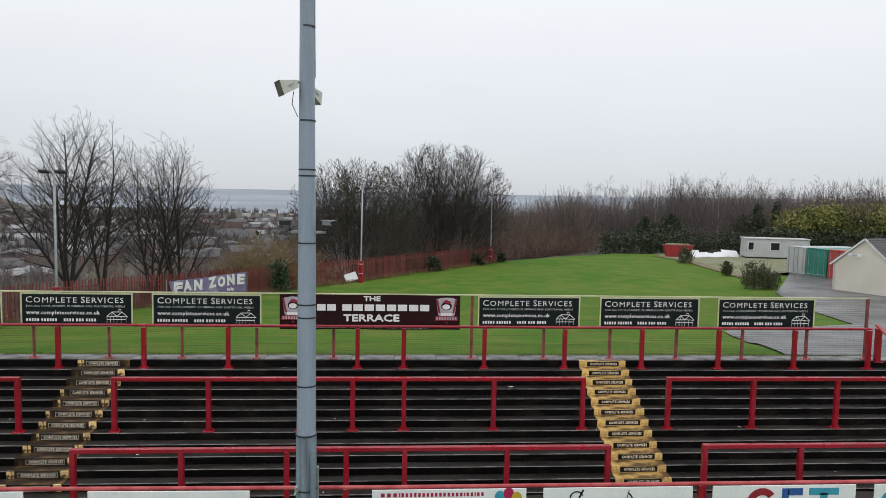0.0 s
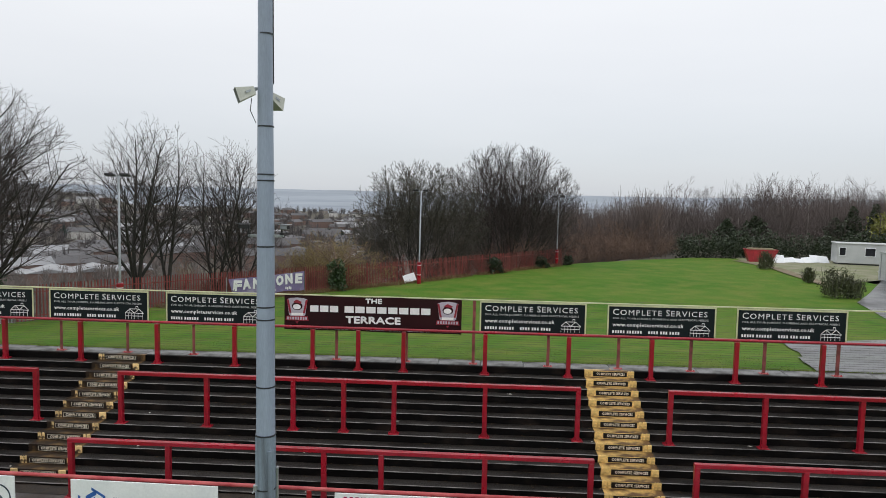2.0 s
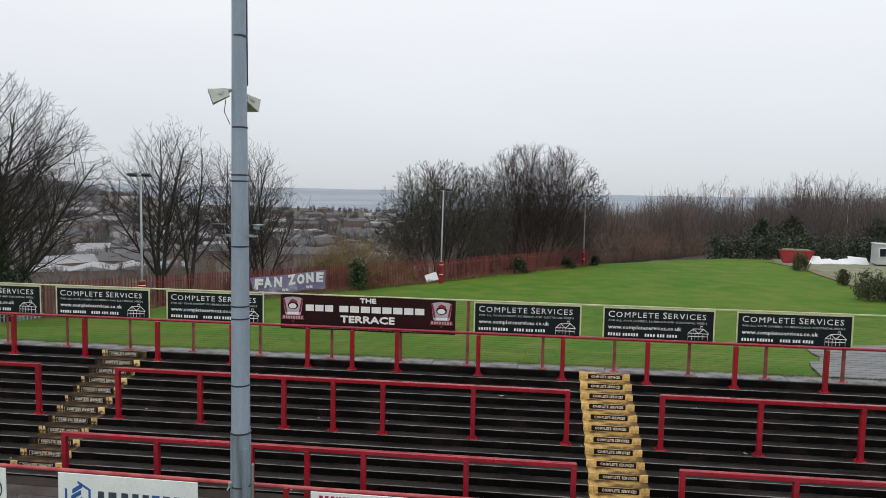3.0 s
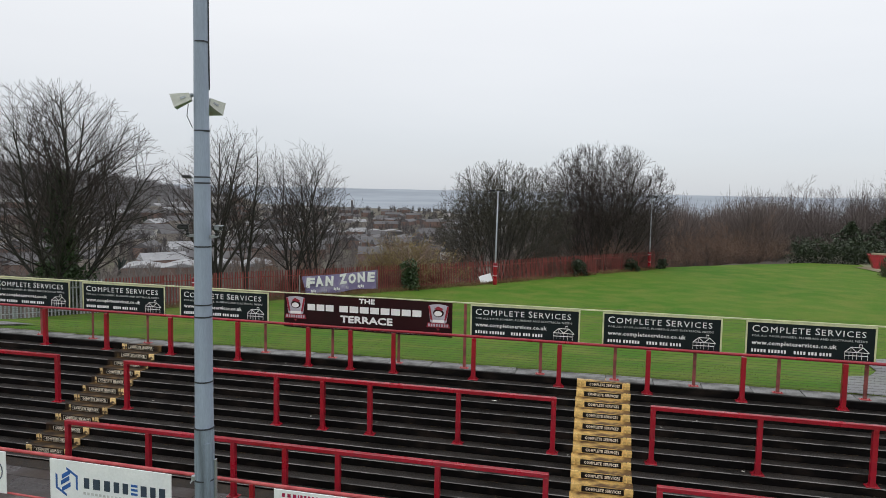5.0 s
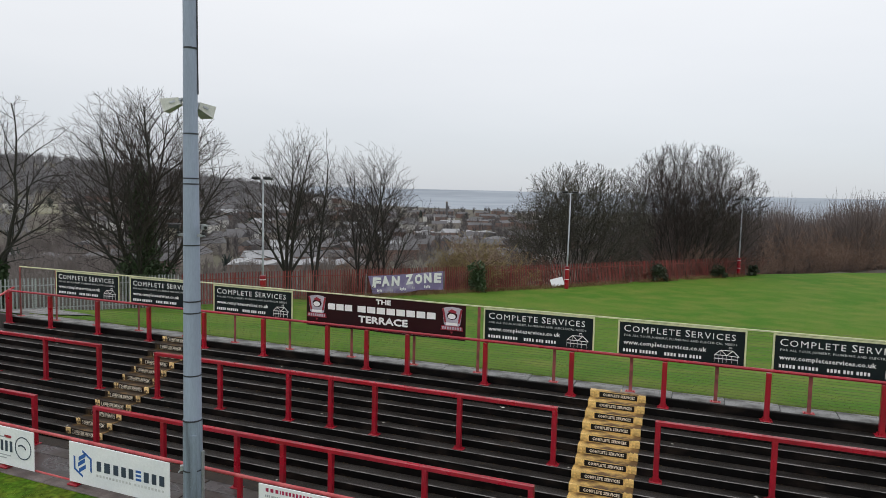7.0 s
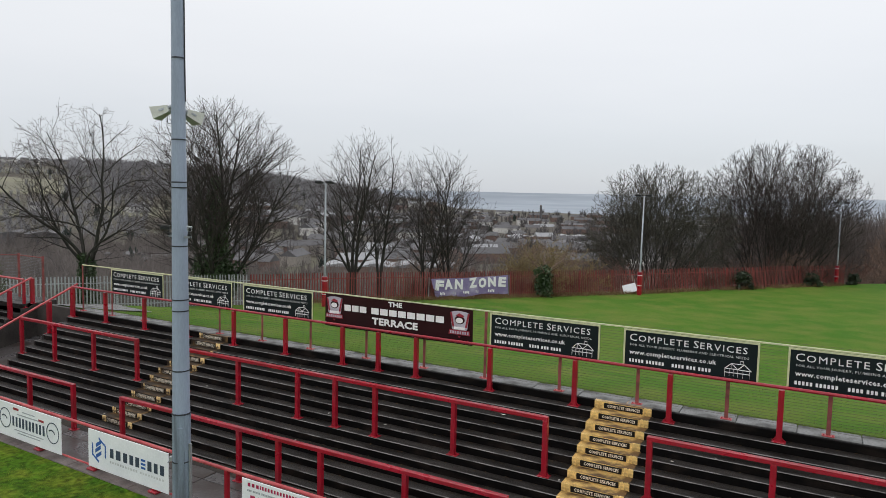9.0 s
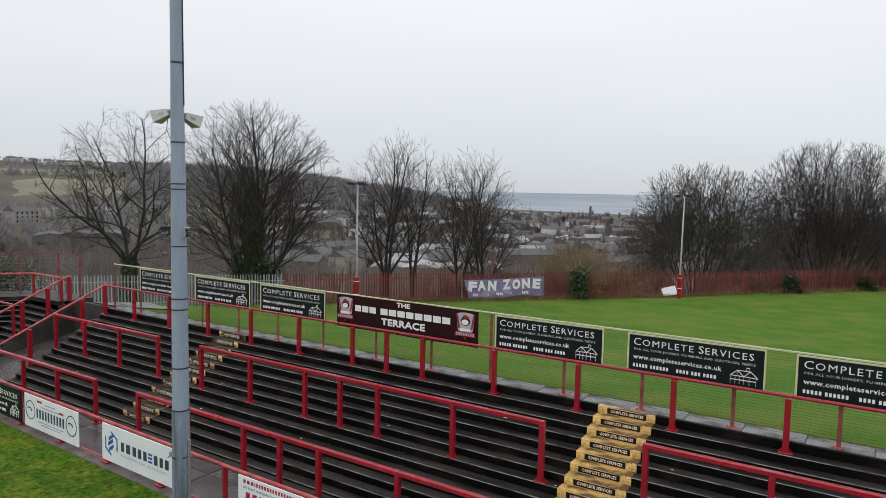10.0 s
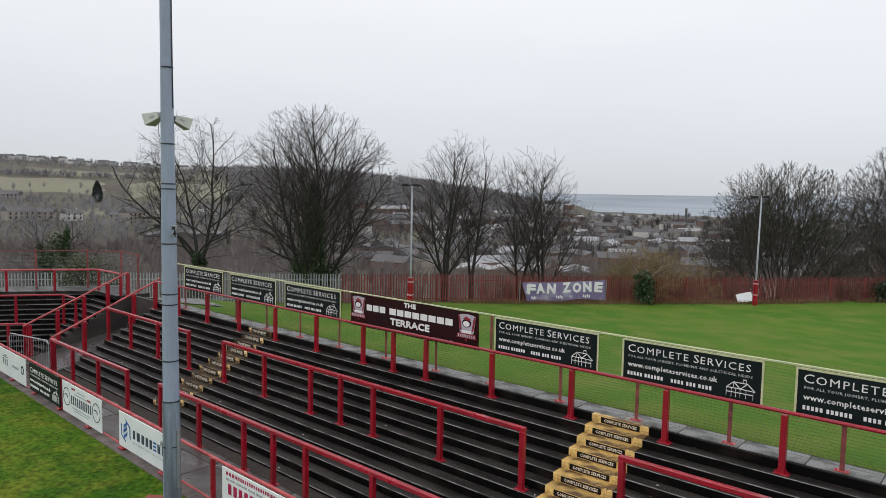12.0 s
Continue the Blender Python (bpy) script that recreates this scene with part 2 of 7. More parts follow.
class Form:
    """Gathers boxes, tubes and plates into one mesh."""

    def __init__(self):
        self.v, self.f, self.m = [], [], []

    def add(self, verts, faces, mi=0):
        o = len(self.v)
        self.v += [tuple(p) for p in verts]
        self.f += [tuple(i + o for i in f) for f in faces]
        self.m += [mi] * len(faces)
        return self

    def box(self, c, s, mi=0, turn=None, cut=0.0):
        """A box of size s round c, with its long edges chamfered by cut."""
        x, y, z = (k / 2 for k in s)
        if cut:
            vs, fs = [], []
            for sx in (-1, 1):
                for sy in (-1, 1):
                    for sz in (-1, 1):
                        vs += [(sx * x, sy * (y - cut), sz * (z - cut)), (sx * (x - cut), sy * y, sz * (z - cut)), (sx * (x - cut), sy * (y - cut), sz * z)]
            k = lambda a, b, c_, w: ((a > 0) * 4 + (b > 0) * 2 + (c_ > 0)) * 3 + w
            for s1 in (-1, 1):
                q = [(-1, -1), (1, -1), (1, 1), (-1, 1)]
                if s1 < 0:
                    q = q[::-1]
                fs += [tuple(k(s1, a, b, 0) for a, b in q), tuple(k(b, s1, a, 1) for a, b in q), tuple(k(a, b, s1, 2) for a, b in q)]
            for a in (-1, 1):
                for b in (-1, 1):
                    f1 = (k(a, b, -1, 0), k(a, b, 1, 0), k(a, b, 1, 1), k(a, b, -1, 1))
                    f2 = (k(-1, a, b, 1), k(1, a, b, 1), k(1, a, b, 2), k(-1, a, b, 2))
                    f3 = (k(a, -1, b, 2), k(a, 1, b, 2), k(a, 1, b, 0), k(a, -1, b, 0))
                    fl = a * b > 0
                    fs += [f[::-1] if fl else f for f in (f1, f2, f3)]
                    for c_ in (-1, 1):
                        t = (k(a, b, c_, 0), k(a, b, c_, 1), k(a, b, c_, 2))
                        fs.append(t if a * b * c_ > 0 else t[::-1])
        else:
            vs = [(sx * x, sy * y, sz * z) for sx in (-1, 1) for sy in (-1, 1) for sz in (-1, 1)]
            fs = [(0, 1, 3, 2), (4, 6, 7, 5), (0, 4, 5, 1), (2, 3, 7, 6), (0, 2, 6, 4), (1, 5, 7, 3)]
        r = turn or Matrix.Identity(3)
        c = Vector(c)
        return self.add([c + r @ Vector(p) for p in vs], fs, mi)

    def tube(self, pts, radii, n=8, mi=0, caps=True):
        """A round bar along pts."""
        pts = [Vector(p) for p in pts]
        if not hasattr(radii, "__len__"):
            radii = [radii] * len(pts)
        vs, fs = [], []
        for i, p in enumerate(pts):
            d = (pts[min(i + 1, len(pts) - 1)] - pts[max(i - 1, 0)]).normalized()
            u = d.cross(Vector((0, 0, 1)) if abs(d.z) < 0.9 else Vector((1, 0, 0))).normalized()
            w = d.cross(u)
            vs += [p + (u * math.cos(2 * math.pi * k / n) + w * math.sin(2 * math.pi * k / n)) * radii[i] for k in range(n)]
        for i in range(len(pts) - 1):
            for k in range(n):
                a, b = i * n + k, i * n + (k + 1) % n
                fs.append((a, a + n, b + n, b))
        if caps:
            fs += [tuple(range(n)), tuple((len(pts) - 1) * n + k for k in reversed(range(n)))]
        return self.add(vs, fs, mi)

    def bar(self, p, q, w, h, mi=0, cut=0.0):
        """A straight rectangular bar from p to q: w across, h upright."""
        p, q = Vector(p), Vector(q)
        d = q - p
        x = d.normalized()
        up = Vector((0, 0, 1)) if abs(x.z) < 0.95 else Vector((0, 1, 0))
        y = up.cross(x).normalized()
        z = x.cross(y)
        r = Matrix((x, y, z)).transposed()
        return self.box((p + q) / 2, (d.length, w, h), mi, r, cut)

    def plate(self, pts, depth, mi=0, axis=1):
        """A flat outline (x, z) given depth along y."""
        n = len(pts)
        vs = [(x, -depth / 2, z) for x, z in pts] + [(x, depth / 2, z) for x, z in pts]
        fs = [tuple(range(n)), tuple(reversed(range(n, 2 * n)))] + [(i, i + n, (i + 1) % n + n, (i + 1) % n) for i in range(n)]
        return self.add(vs, fs, mi)

    def mesh(self, name, mats, soft=False):
        me = bpy.data.meshes.new(name)
        me.from_pydata(self.v, [], self.f)
        for m in mats:
            me.materials.append(m)
        if len(mats) > 1:
            me.polygons.foreach_set("material_index", self.m)
        if soft:
            smooth(me)
        me.update()
        return me


def thing(name, label, category, at=(0, 0, 0), turn=0.0, group="", kind=""):
    ob = new(name)
    ob.empty_display_size = 0.2
    ob.matrix_basis = pose(*at, 0, 0, turn)
    return tagged(ob, label, category, group, kind)


def part(name, form, material, parent, label="", at=None, soft=False):
    """One mesh as a part of a thing, or of a part."""
    mats = material if isinstance(material, (list, tuple)) else [material]
    me = form if isinstance(form, bpy.types.Mesh) else form.mesh(name, mats, soft)
    ob = new(name, me)
    ob.parent = parent
    if at is not None:
        ob.matrix_basis = at if isinstance(at, Matrix) else Matrix.Translation(at)
    return tagged(ob, label)


def single(name, form, material, label, category, at=(0, 0, 0), turn=0.0, group="", kind="", soft=False):
    mats = material if isinstance(material, (list, tuple)) else [material]
    me = form if isinstance(form, bpy.types.Mesh) else form.mesh(name, mats, soft)
    ob = new(name, me)
    ob.matrix_basis = pose(*at, 0, 0, turn)
    return tagged(ob, label, category, group, kind)


def letters(body, height, width=None, depth=0.004, bold=0.0, fat=0.0, space=1.0, fine=2):
    """Words as a thin mesh in the x, z plane, facing -y, from x = 0, with capitals of that height."""
    cu = bpy.data.curves.new("words", "FONT")
    cu.body, cu.extrude, cu.offset, cu.resolution_u = body, depth / 2 / (height / 0.70), bold, fine
    cu.space_character = space
    ob = bpy.data.objects.new("words", cu)
    scene.collection.objects.link(ob)
    dg = bpy.context.evaluated_depsgraph_get()
    me = bpy.data.meshes.new_from_object(ob.evaluated_get(dg))
    bpy.data.objects.remove(ob)
    xs = [v.co.x for v in me.vertices]
    x0, k = min(xs), height / 0.70
    kx = width / (max(xs) - x0) if width else k
    for v in me.vertices:
        v.co = Vector(((v.co.x - x0) * kx, -v.co.z * k, v.co.y * k))
    if fat:
        vs, fs = [tuple(v.co) for v in me.vertices], [tuple(p.vertices) for p in me.polygons]
        n = len(vs)
        steps = ((0, 0), (1, 0), (-1, 0), (0, 1), (0, -1))
        me = bpy.data.meshes.new("words")
        me.from_pydata([(x + a * fat, y - 0.0007 * i, z + b * fat) for i, (a, b) in enumerate(steps) for x, y, z in vs], [], [tuple(q + n * i for q in f) for i in range(5) for f in fs])
        me.update()
    return me


def word_bars(form, x, z, height, width, count, seed=0, y=0.0, depth=0.004, mi=0, weight=0.7):
    """Plain blocks where a line of writing stands; a 0 in count is a gap between words."""
    cell = width / sum(c if c else 0.6 for c in count)
    for c in count:
        if not c:
            x += cell * 0.6
            continue
        form.box((x + cell * c * 0.45, y, z), (cell * c * weight, depth, height), mi)
        x += cell * c
    return form

# ---- lie of the land ----
def ramp_between(v, table):
    for (a, p), (b, q) in zip(table, table[1:]):
        if v <= b:
            f = max(0.0, (v - a) / (b - a))
            f = f * f * (3 - 2 * f) * 0.5 + f * 0.5
            return p + (q - p) * f
    return table[-1][1]


FIELD = ((16.2, 2.2), (28, 0.25), (40, -0.2), (52, -0.4), (70, -0.55), (95, -1.2))
FENCE_AT, FENCE_WAY = Vector((-9.4, 42.1)), Vector((0.593, 0.805))
FENCE_OUT = Vector((-0.805, 0.593))


def field_z(x, y):
    z = ramp_between(max(y, 16.2) + max(0.0, -14 - x) * 0.9, FIELD)
    return z + 0.05 * noise.noise((x * 0.15, y * 0.15, 3))


def beyond(x, y):
    return (Vector((x, y)) - FENCE_AT).dot(FENCE_OUT)


HILL = ((-180, -30), (-60, -30), (-20, -30), (22, -14), (27, -9), (33, 0), (38, 17), (44, 31), (52, 40), (66, 43), (75, 48), (110, 60), (180, 40))


def land_z(x, y):
    """Height of the open country round the ground."""
    s = beyond(x, y)
    near = field_z(x, y) if y > 16 else 0.3
    r = math.hypot(x, y)
    az = math.degrees(math.atan2(-x, y))
    drop = ramp_between(s, ((0, 0), (6, -1.2), (25, -6), (70, -14), (160, -24), (300, -30), (5000, -34))) if s > 0 else 0.0
    if y < 14 and x < -16:
        drop = min(drop, -max(0.0, (-x - 20)) * 0.15) if x > -150 else drop
    z = near + drop
    if r > 380:
        k = ramp_between(r, ((380, 0), (560, 0.22), (1150, 1.0), (1500, 1.02), (2400, 0.2), (6000, 0)))
        h = ramp_between(az, HILL)
        z += k * (h + 30 if h > -5 else max(0, h + 30) * 0.2)
    if r > 120:
        z += min(1, (r - 120) / 300) * 5 * noise.noise((x * 0.004, y * 0.004, 8)) + 1.2 * noise.noise((x * 0.02, y * 0.02, 5))
    if az < 10 and s < 40:
        z = max(z, -3 - 0.012 * r)
    return z


# one sheet of ground, in rings, out to the horizon
rings = [0.0, 5, 10, 16, 20, 25, 30, 35, 40, 46, 52, 60, 68, 76, 85, 95, 110, 130, 155, 185, 220, 260, 310, 370, 440, 480, 520, 560, 600, 640, 680, 720, 760, 800, 840, 880, 920, 960, 1000, 1040, 1080, 1120, 1160, 1220, 1350, 1600, 1900, 2300, 2800, 3400, 4000, 4700]
spokes = 180
gv, gf = [], []
for r in rings:
    for k in range(spokes):
        a = 2 * math.pi * k / spokes
        x, y = -r * math.sin(a), 12 + r * math.cos(a)
        z = land_z(x, y)
        if y < 17.5 and x > -30:
            z = -0.4
        elif r < 90 and beyond(x, y) < 1:
            z -= 0.25
        gv.append((x, y, z))
for i in range(len(rings) - 1):
    for k in range(spokes):
        a, b = i * spokes + k, i * spokes + (k + 1) % spokes
        gf.append((a, b, b + spokes, a + spokes))
ground = Form().add(gv, gf)
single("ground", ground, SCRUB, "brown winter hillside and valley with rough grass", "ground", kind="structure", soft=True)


def sheet(name, left, right, steps, across, lift, material, label, category, kind="structure"):
    """A strip of ground between two plan lines, laid on the field's slope."""
    def along(line, f):
        n = len(line) - 1
        i = min(int(f * n), n - 1)
        g = f * n - i
        return Vector(line[i]).lerp(Vector(line[i + 1]), g)
    f_ = Form()
    vs = []
    for i in range(steps + 1):
        a, b = along(left, i / steps), along(right, i / steps)
        for j in range(across + 1):
            p = a.lerp(b, j / across)
            vs.append((p.x, p.y, field_z(p.x, p.y) + lift))
    w = across + 1
    fs = [(i * w + j, i * w + j + 1, (i + 1) * w + j + 1, (i + 1) * w + j) for i in range(steps) for j in range(across)]
    return single(name, f_.add(vs, fs), material, label, category, kind=kind, soft=True)


sheet("field_lawn", [(-31, 16.2), (-24.5, 21.6), (-18.5, 29.7), (-12, 38.6), (-3, 50.8), (9.8, 68.2), (20.6, 80), (30, 89)],
      [(34, 16.2), (34, 21), (34, 30), (34, 38), (35, 50), (36, 64), (37, 76), (38, 89)], 140, 90, 0.0, LAWN, "mown green playing field sloping down from the terrace", "field")
sheet("road", [(10.1, 16.30), (10.6, 18.0), (11.5, 20.2), (13.1, 23.2), (14.5, 26.4), (15.1, 29.2), (22.9, 31.5), (24, 36), (27.2, 45.7), (30.9, 51), (35.9, 58.4), (38.8, 62.9), (43, 71)],
      [(46, 16.25), (46, 18), (46, 20.2), (46, 23.2), (46, 26.4), (46, 29), (46, 32), (46, 36), (47, 45), (48, 51), (50, 58), (52, 63), (56, 71)], 96, 50, 0.05, ASPHALT, "wet grey asphalt drive beside the field", "road")
sheet("gravel_yard", [(31.4, 57), (32.7, 69), (34.3, 83.6), (36, 91)], [(38.5, 62), (43, 71), (60, 84), (68, 91)], 18, 12, 0.03, GRAVEL, "worn gravel and moss yard behind the field", "yard")
sheet("dirt_bank", [(29.8, 54.0), (31, 62.7), (32.4, 72), (33.2, 84)], [(30.9, 54.2), (32.2, 62.7), (33.6, 72), (34.6, 84)], 20, 2, 0.07, DIRT, "bare dirt edge of the field", "bank")
sheet("upper_path", [(-12.7, 16.2), (-16, 16.2), (-20, 15.9), (-24, 15.6)], [(-11.2, 17.6), (-15.5, 18.4), (-19.5, 18.8), (-24, 19)], 14, 4, 0.04, SLAB, "grey concrete path behind the terrace end", "path")

# ---- the terrace ----
TOP_Y, TOP_Z, GOING, RISE, STEPS = 15.75, 2.21, 0.262, 0.147, 13
FLOOR_Z = 0.37
WEST, EAST = -12.6, 12.6
POSTS = [-12.5, -10.82, -8.98, -7.13, -5.28, -3.43, -1.59, -0.53, 0.52, 2.39, 4.28, 6.13, 8.0, 9.88, 11.75]


def step_z(y):
    k = max(0, min(STEPS, math.ceil((TOP_Y - y) / GOING)))
    return max(FLOOR_Z, TOP_Z - k * RISE)


def stepped_row(parent, k, pts, bottom):
    """One terrace step along a plan line: black riser, worn nosing, wet tread. pts run along the riser, facing the pitch."""
    f = Form()
    n = len(pts)
    z1, z0 = TOP_Z - k * RISE, bottom
    rnd = random.Random(k * 7 + n)
    for (a, an), (b, bn) in zip(pts, pts[1:]):
        a, b, an, bn = Vector(a), Vector(b), Vector(an), Vector(bn)
        m = max(1, int((b - a).length / 0.8))
        for i in range(m):
            p, q = a.lerp(b, i / m), a.lerp(b, (i + 1) / m)
            pn, qn = an.lerp(bn, i / m), bn if i == m - 1 else an.lerp(bn, (i + 1) / m)
            e = 0.009
            back = GOING + 0.02
            rows = [(0.0, z0), (0.0, z1 - e), (-e * 0.8, z1), (-0.017, z1 + 0.001), (-back, z1 - 0.002)]
            vs = [(c.x + nn.x * o, c.y + nn.y * o, z) for c, nn in ((p, pn), (q, qn)) for o, z in rows]
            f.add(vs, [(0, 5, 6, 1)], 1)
            f.add(vs, [(1, 6, 7, 2), (2, 7, 8, 3)], 2)
            f.add(vs, [(3, 8, 9, 4)], 0)
    # closing ends
    for (c, nn), flip in ((pts[0], False), (pts[-1], True)):
        c, nn = Vector(c), Vector(nn)
        vs = [(c.x, c.y, z0), (c.x, c.y, z1), (c.x - nn.x * GOING, c.y - nn.y * GOING, z1), (c.x - nn.x * GOING, c.y - nn.y * GOING, z0)]
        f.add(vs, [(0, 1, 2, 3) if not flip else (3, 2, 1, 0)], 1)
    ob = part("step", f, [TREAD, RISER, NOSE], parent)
    bm = bmesh.new()
    bm.from_mesh(ob.data)
    bmesh.ops.remove_doubles(bm, verts=bm.verts, dist=0.0002)
    bm.to_mesh(ob.data)
    bm.free()
    return ob


terrace = thing("terrace", "black-painted wet concrete standing terrace with worn steps", "terrace", kind="structure")
face = Vector((0, -1))
for k in range(1, STEPS + 1):
    y = TOP_Y - (k - 1) * GOING
    if k < STEPS:
        stepped_row(terrace, k, [((WEST, y - GOING), face), ((EAST, y - GOING), face)], TOP_Z - (k + 1) * RISE)
# the top riser under the edge slabs
top = Form()
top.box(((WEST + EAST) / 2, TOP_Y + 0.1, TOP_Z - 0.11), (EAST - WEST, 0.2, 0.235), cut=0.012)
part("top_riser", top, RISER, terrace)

corner = thing("corner_terrace", "dark concrete corner terrace turning towards the pitch", "terrace", kind="structure")
SIDE = Vector((-0.576, -0.817))
nb = Vector((0.817, -0.576))
mitre = Vector((0.518, -1.0))
for k in range(0, STEPS):
    o = k * GOING
    a = Vector((-15.3, TOP_Y - o))
    c = Vector((-17.4, TOP_Y)) + mitre * o
    if c.x > a.x - 0.1:
        a.x = c.x + 0.1
    stepped_row(corner, k, [(tuple(c + SIDE * 13), nb), (tuple(c), mitre), (tuple(a), face)], TOP_Z - (k + 1) * RISE - 0.01)

# walkway at the foot, in cast bays
walkway = thing("walkway", "wet grey concrete walkway at the foot of the terrace", "walkway", kind="structure")


def rail_y(x):
    return 10.87 - 0.016 * min(x, 0.0)


bay = Form().box((0, 0, -0.1), (2.38, 1.0, 0.2), cut=0.006).mesh("walkway_bay", [PAVING])
bays = [part("slab", bay, PAVING, walkway, at=Matrix.Translation((-17.9 + 2.4 * i, 11.42 + 1.02 * j + (0.03 * max(0, 3 - i)), FLOOR_Z - 0.003 * (i % 2)))) for i in range(13) for j in range(2)]
bed = Form().box((-3, 11.9, FLOOR_Z - 0.17), (31, 2.4, 0.3))
part("bed", bed, KERB, walkway)

# strip at the step foot: gathered dirt, with the shade there painted in
f = Form()
vs = []
for i in range(101):
    x = -12.5 + 0.25 * i
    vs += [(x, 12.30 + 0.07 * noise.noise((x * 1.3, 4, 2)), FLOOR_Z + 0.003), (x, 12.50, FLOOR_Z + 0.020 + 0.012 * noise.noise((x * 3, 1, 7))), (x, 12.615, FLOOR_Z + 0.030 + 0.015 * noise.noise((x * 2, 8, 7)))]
f.add(vs, [(3 * i + k, 3 * i + 3 + k, 3 * i + 4 + k, 3 * i + 1 + k) for i in range(100) for k in (0, 1)])
part("dirt_shade_strip", f, FOOT_DIRT_SHADE, walkway, "dark strip of dirt, leaves and painted shade at the step foot", soft=True)

kerb = thing("pitch_kerb", "stained concrete kerb along the pitch", "kerb", kind="structure")
for i in range(16):
    x0, x1 = -19 + 2 * i, -17.01 + 2 * i
    part("kerb_stone", Form().bar((x0, rail_y(x0) - 0.01, FLOOR_Z - 0.01), (x1, rail_y(x1) - 0.01, FLOOR_Z - 0.01), 0.36, 0.2, cut=0.015), KERB, kerb)

pitch = Form()
pv = []
px = [-60 + 4 * i for i in range(31)]
py = [-60, -30, -10, 0, 5, 8, 9.5, 10.3]
for x in px:
    for y in py:
        pv.append((x, y, FLOOR_Z + 0.045 - 0.02 * noise.noise((x * 0.3, y * 0.3, 1))))
    pv.append((x, rail_y(x) - 0.13, FLOOR_Z + 0.065))
w = len(py) + 1
pitch.add(pv, [(i * w + j, (i + 1) * w + j, (i + 1) * w + j + 1, i * w + j + 1) for i in range(len(px) - 1) for j in range(w - 1)])
single("pitch", pitch, PITCH, "green rugby pitch grass with mossy patches", "pitch", kind="structure", soft=True)

# concrete edge along the terrace top, slab by slab
edge = thing("terrace_edge", "row of worn grey concrete edging slabs", "edging", kind="structure")
slab_me = Form().box((0, 0, -0.05), (0.985, 0.50, 0.10), cut=0.008).mesh("edge_slab", [SLAB])
rnd = random.Random(5)
for i in range(26):
    part("slab", slab_me, SLAB, edge, at=pose(-12.6 + 0.97 + i * 0.995 - 0.5, TOP_Y + 0.325, TOP_Z + 0.016 + rnd.uniform(-0.004, 0.004), rnd.uniform(-0.3, 0.3), rnd.uniform(-0.3, 0.3), rnd.uniform(-0.3, 0.3)))
# landing behind the corner terrace
landing = Form()
lp = [(-15.3, TOP_Y - GOING), (-17.4 + 0.518 * GOING, TOP_Y - GOING), tuple(Vector((-17.4, TOP_Y)) + SIDE * 13), tuple(Vector((-17.4, TOP_Y)) + SIDE * 13 - nb * 1.2), (-18.3, TOP_Y + 1.0), (-15.3, TOP_Y + 1.0)]
n = len(lp)
landing.add([(x, y, TOP_Z - 0.003) for x, y in lp] + [(x, y, -0.4) for x, y in lp], [tuple(reversed(range(n))), tuple(range(n, 2 * n))] + [(i, (i + 1) % n, (i + 1) % n + n, i + n) for i in range(n)])
part("landing", landing, TREAD, corner)

# gangway between the two terraces
gang = thing("gangway", "dark walled gangway between the two terraces", "gangway", kind="structure")
g = Form().add([(-15.3, 12.4, FLOOR_Z), (-12.7, 12.4, FLOOR_Z), (-12.7, 16.0, 1.05), (-15.3, 16.0, 1.05), (-15.3, 12.4, 0), (-12.7, 12.4, 0), (-12.7, 16, 0), (-15.3, 16, 0)], [(0, 1, 2, 3), (4, 5, 1, 0), (5, 6, 2, 1), (7, 4, 0, 3)])
part("ramp", g, PAVING, gang)
for x, sgn in ((WEST - 0.03, 1), (-15.27, -1)):
    w_ = Form()
    prof = [(12.55, 0.2), (16.0, 0.2), (16.0, TOP_Z)] + [(TOP_Y - k * GOING - (GOING if j else 0), TOP_Z - (k + 1) * RISE - 0.004) for k in range(STEPS - 1) for j in (0, 1)]
    vs = [(x - 0.05, y, z) for y, z in prof] + [(x + 0.05, y, z) for y, z in prof]
    n = len(prof)
    w_.add(vs, [tuple(range(n)), tuple(reversed(range(n, 2 * n)))] + [(i, i + n, (i + 1) % n + n, (i + 1) % n) for i in range(n)])
    part("side_wall", w_, WALLC, gang)
part("back_wall", Form().box((-13.95, 16.06, 1.2), (2.7, 0.12, 2.0), cut=0.01), WALLC, gang)


# ---- barriers ----
def barrier_post(parent, x, y, z0, z1, wide=0.095):
    p = part("post", Form().box((x, y, (z0 + z1) / 2), (wide, wide, z1 - z0), cut=0.008), RED, parent)
    foot = Form().box((x, y, z0 + 0.008), (wide + 0.13, wide + 0.07, 0.016), cut=0.003)
    for sx in (-1, 1):
        foot.tube([(x + sx * (wide / 2 + 0.035), y, z0 + 0.016), (x + sx * (wide / 2 + 0.035), y, z0 + 0.045)], 0.014, 6)
        foot.add([(x + sx * wide / 2, y - 0.006, z0 + 0.016), (x + sx * (wide / 2 + 0.055), y - 0.006, z0 + 0.016), (x + sx * wide / 2, y - 0.006, z0 + 0.10),
                  (x + sx * wide / 2, y + 0.006, z0 + 0.016), (x + sx * (wide / 2 + 0.055), y + 0.006, z0 + 0.016), (x + sx * wide / 2, y + 0.006, z0 + 0.10)],
                 [(0, 1, 2), (5, 4, 3), (0, 3, 4, 1), (1, 4, 5, 2)])
    part("foot_plate", foot, RED, p)


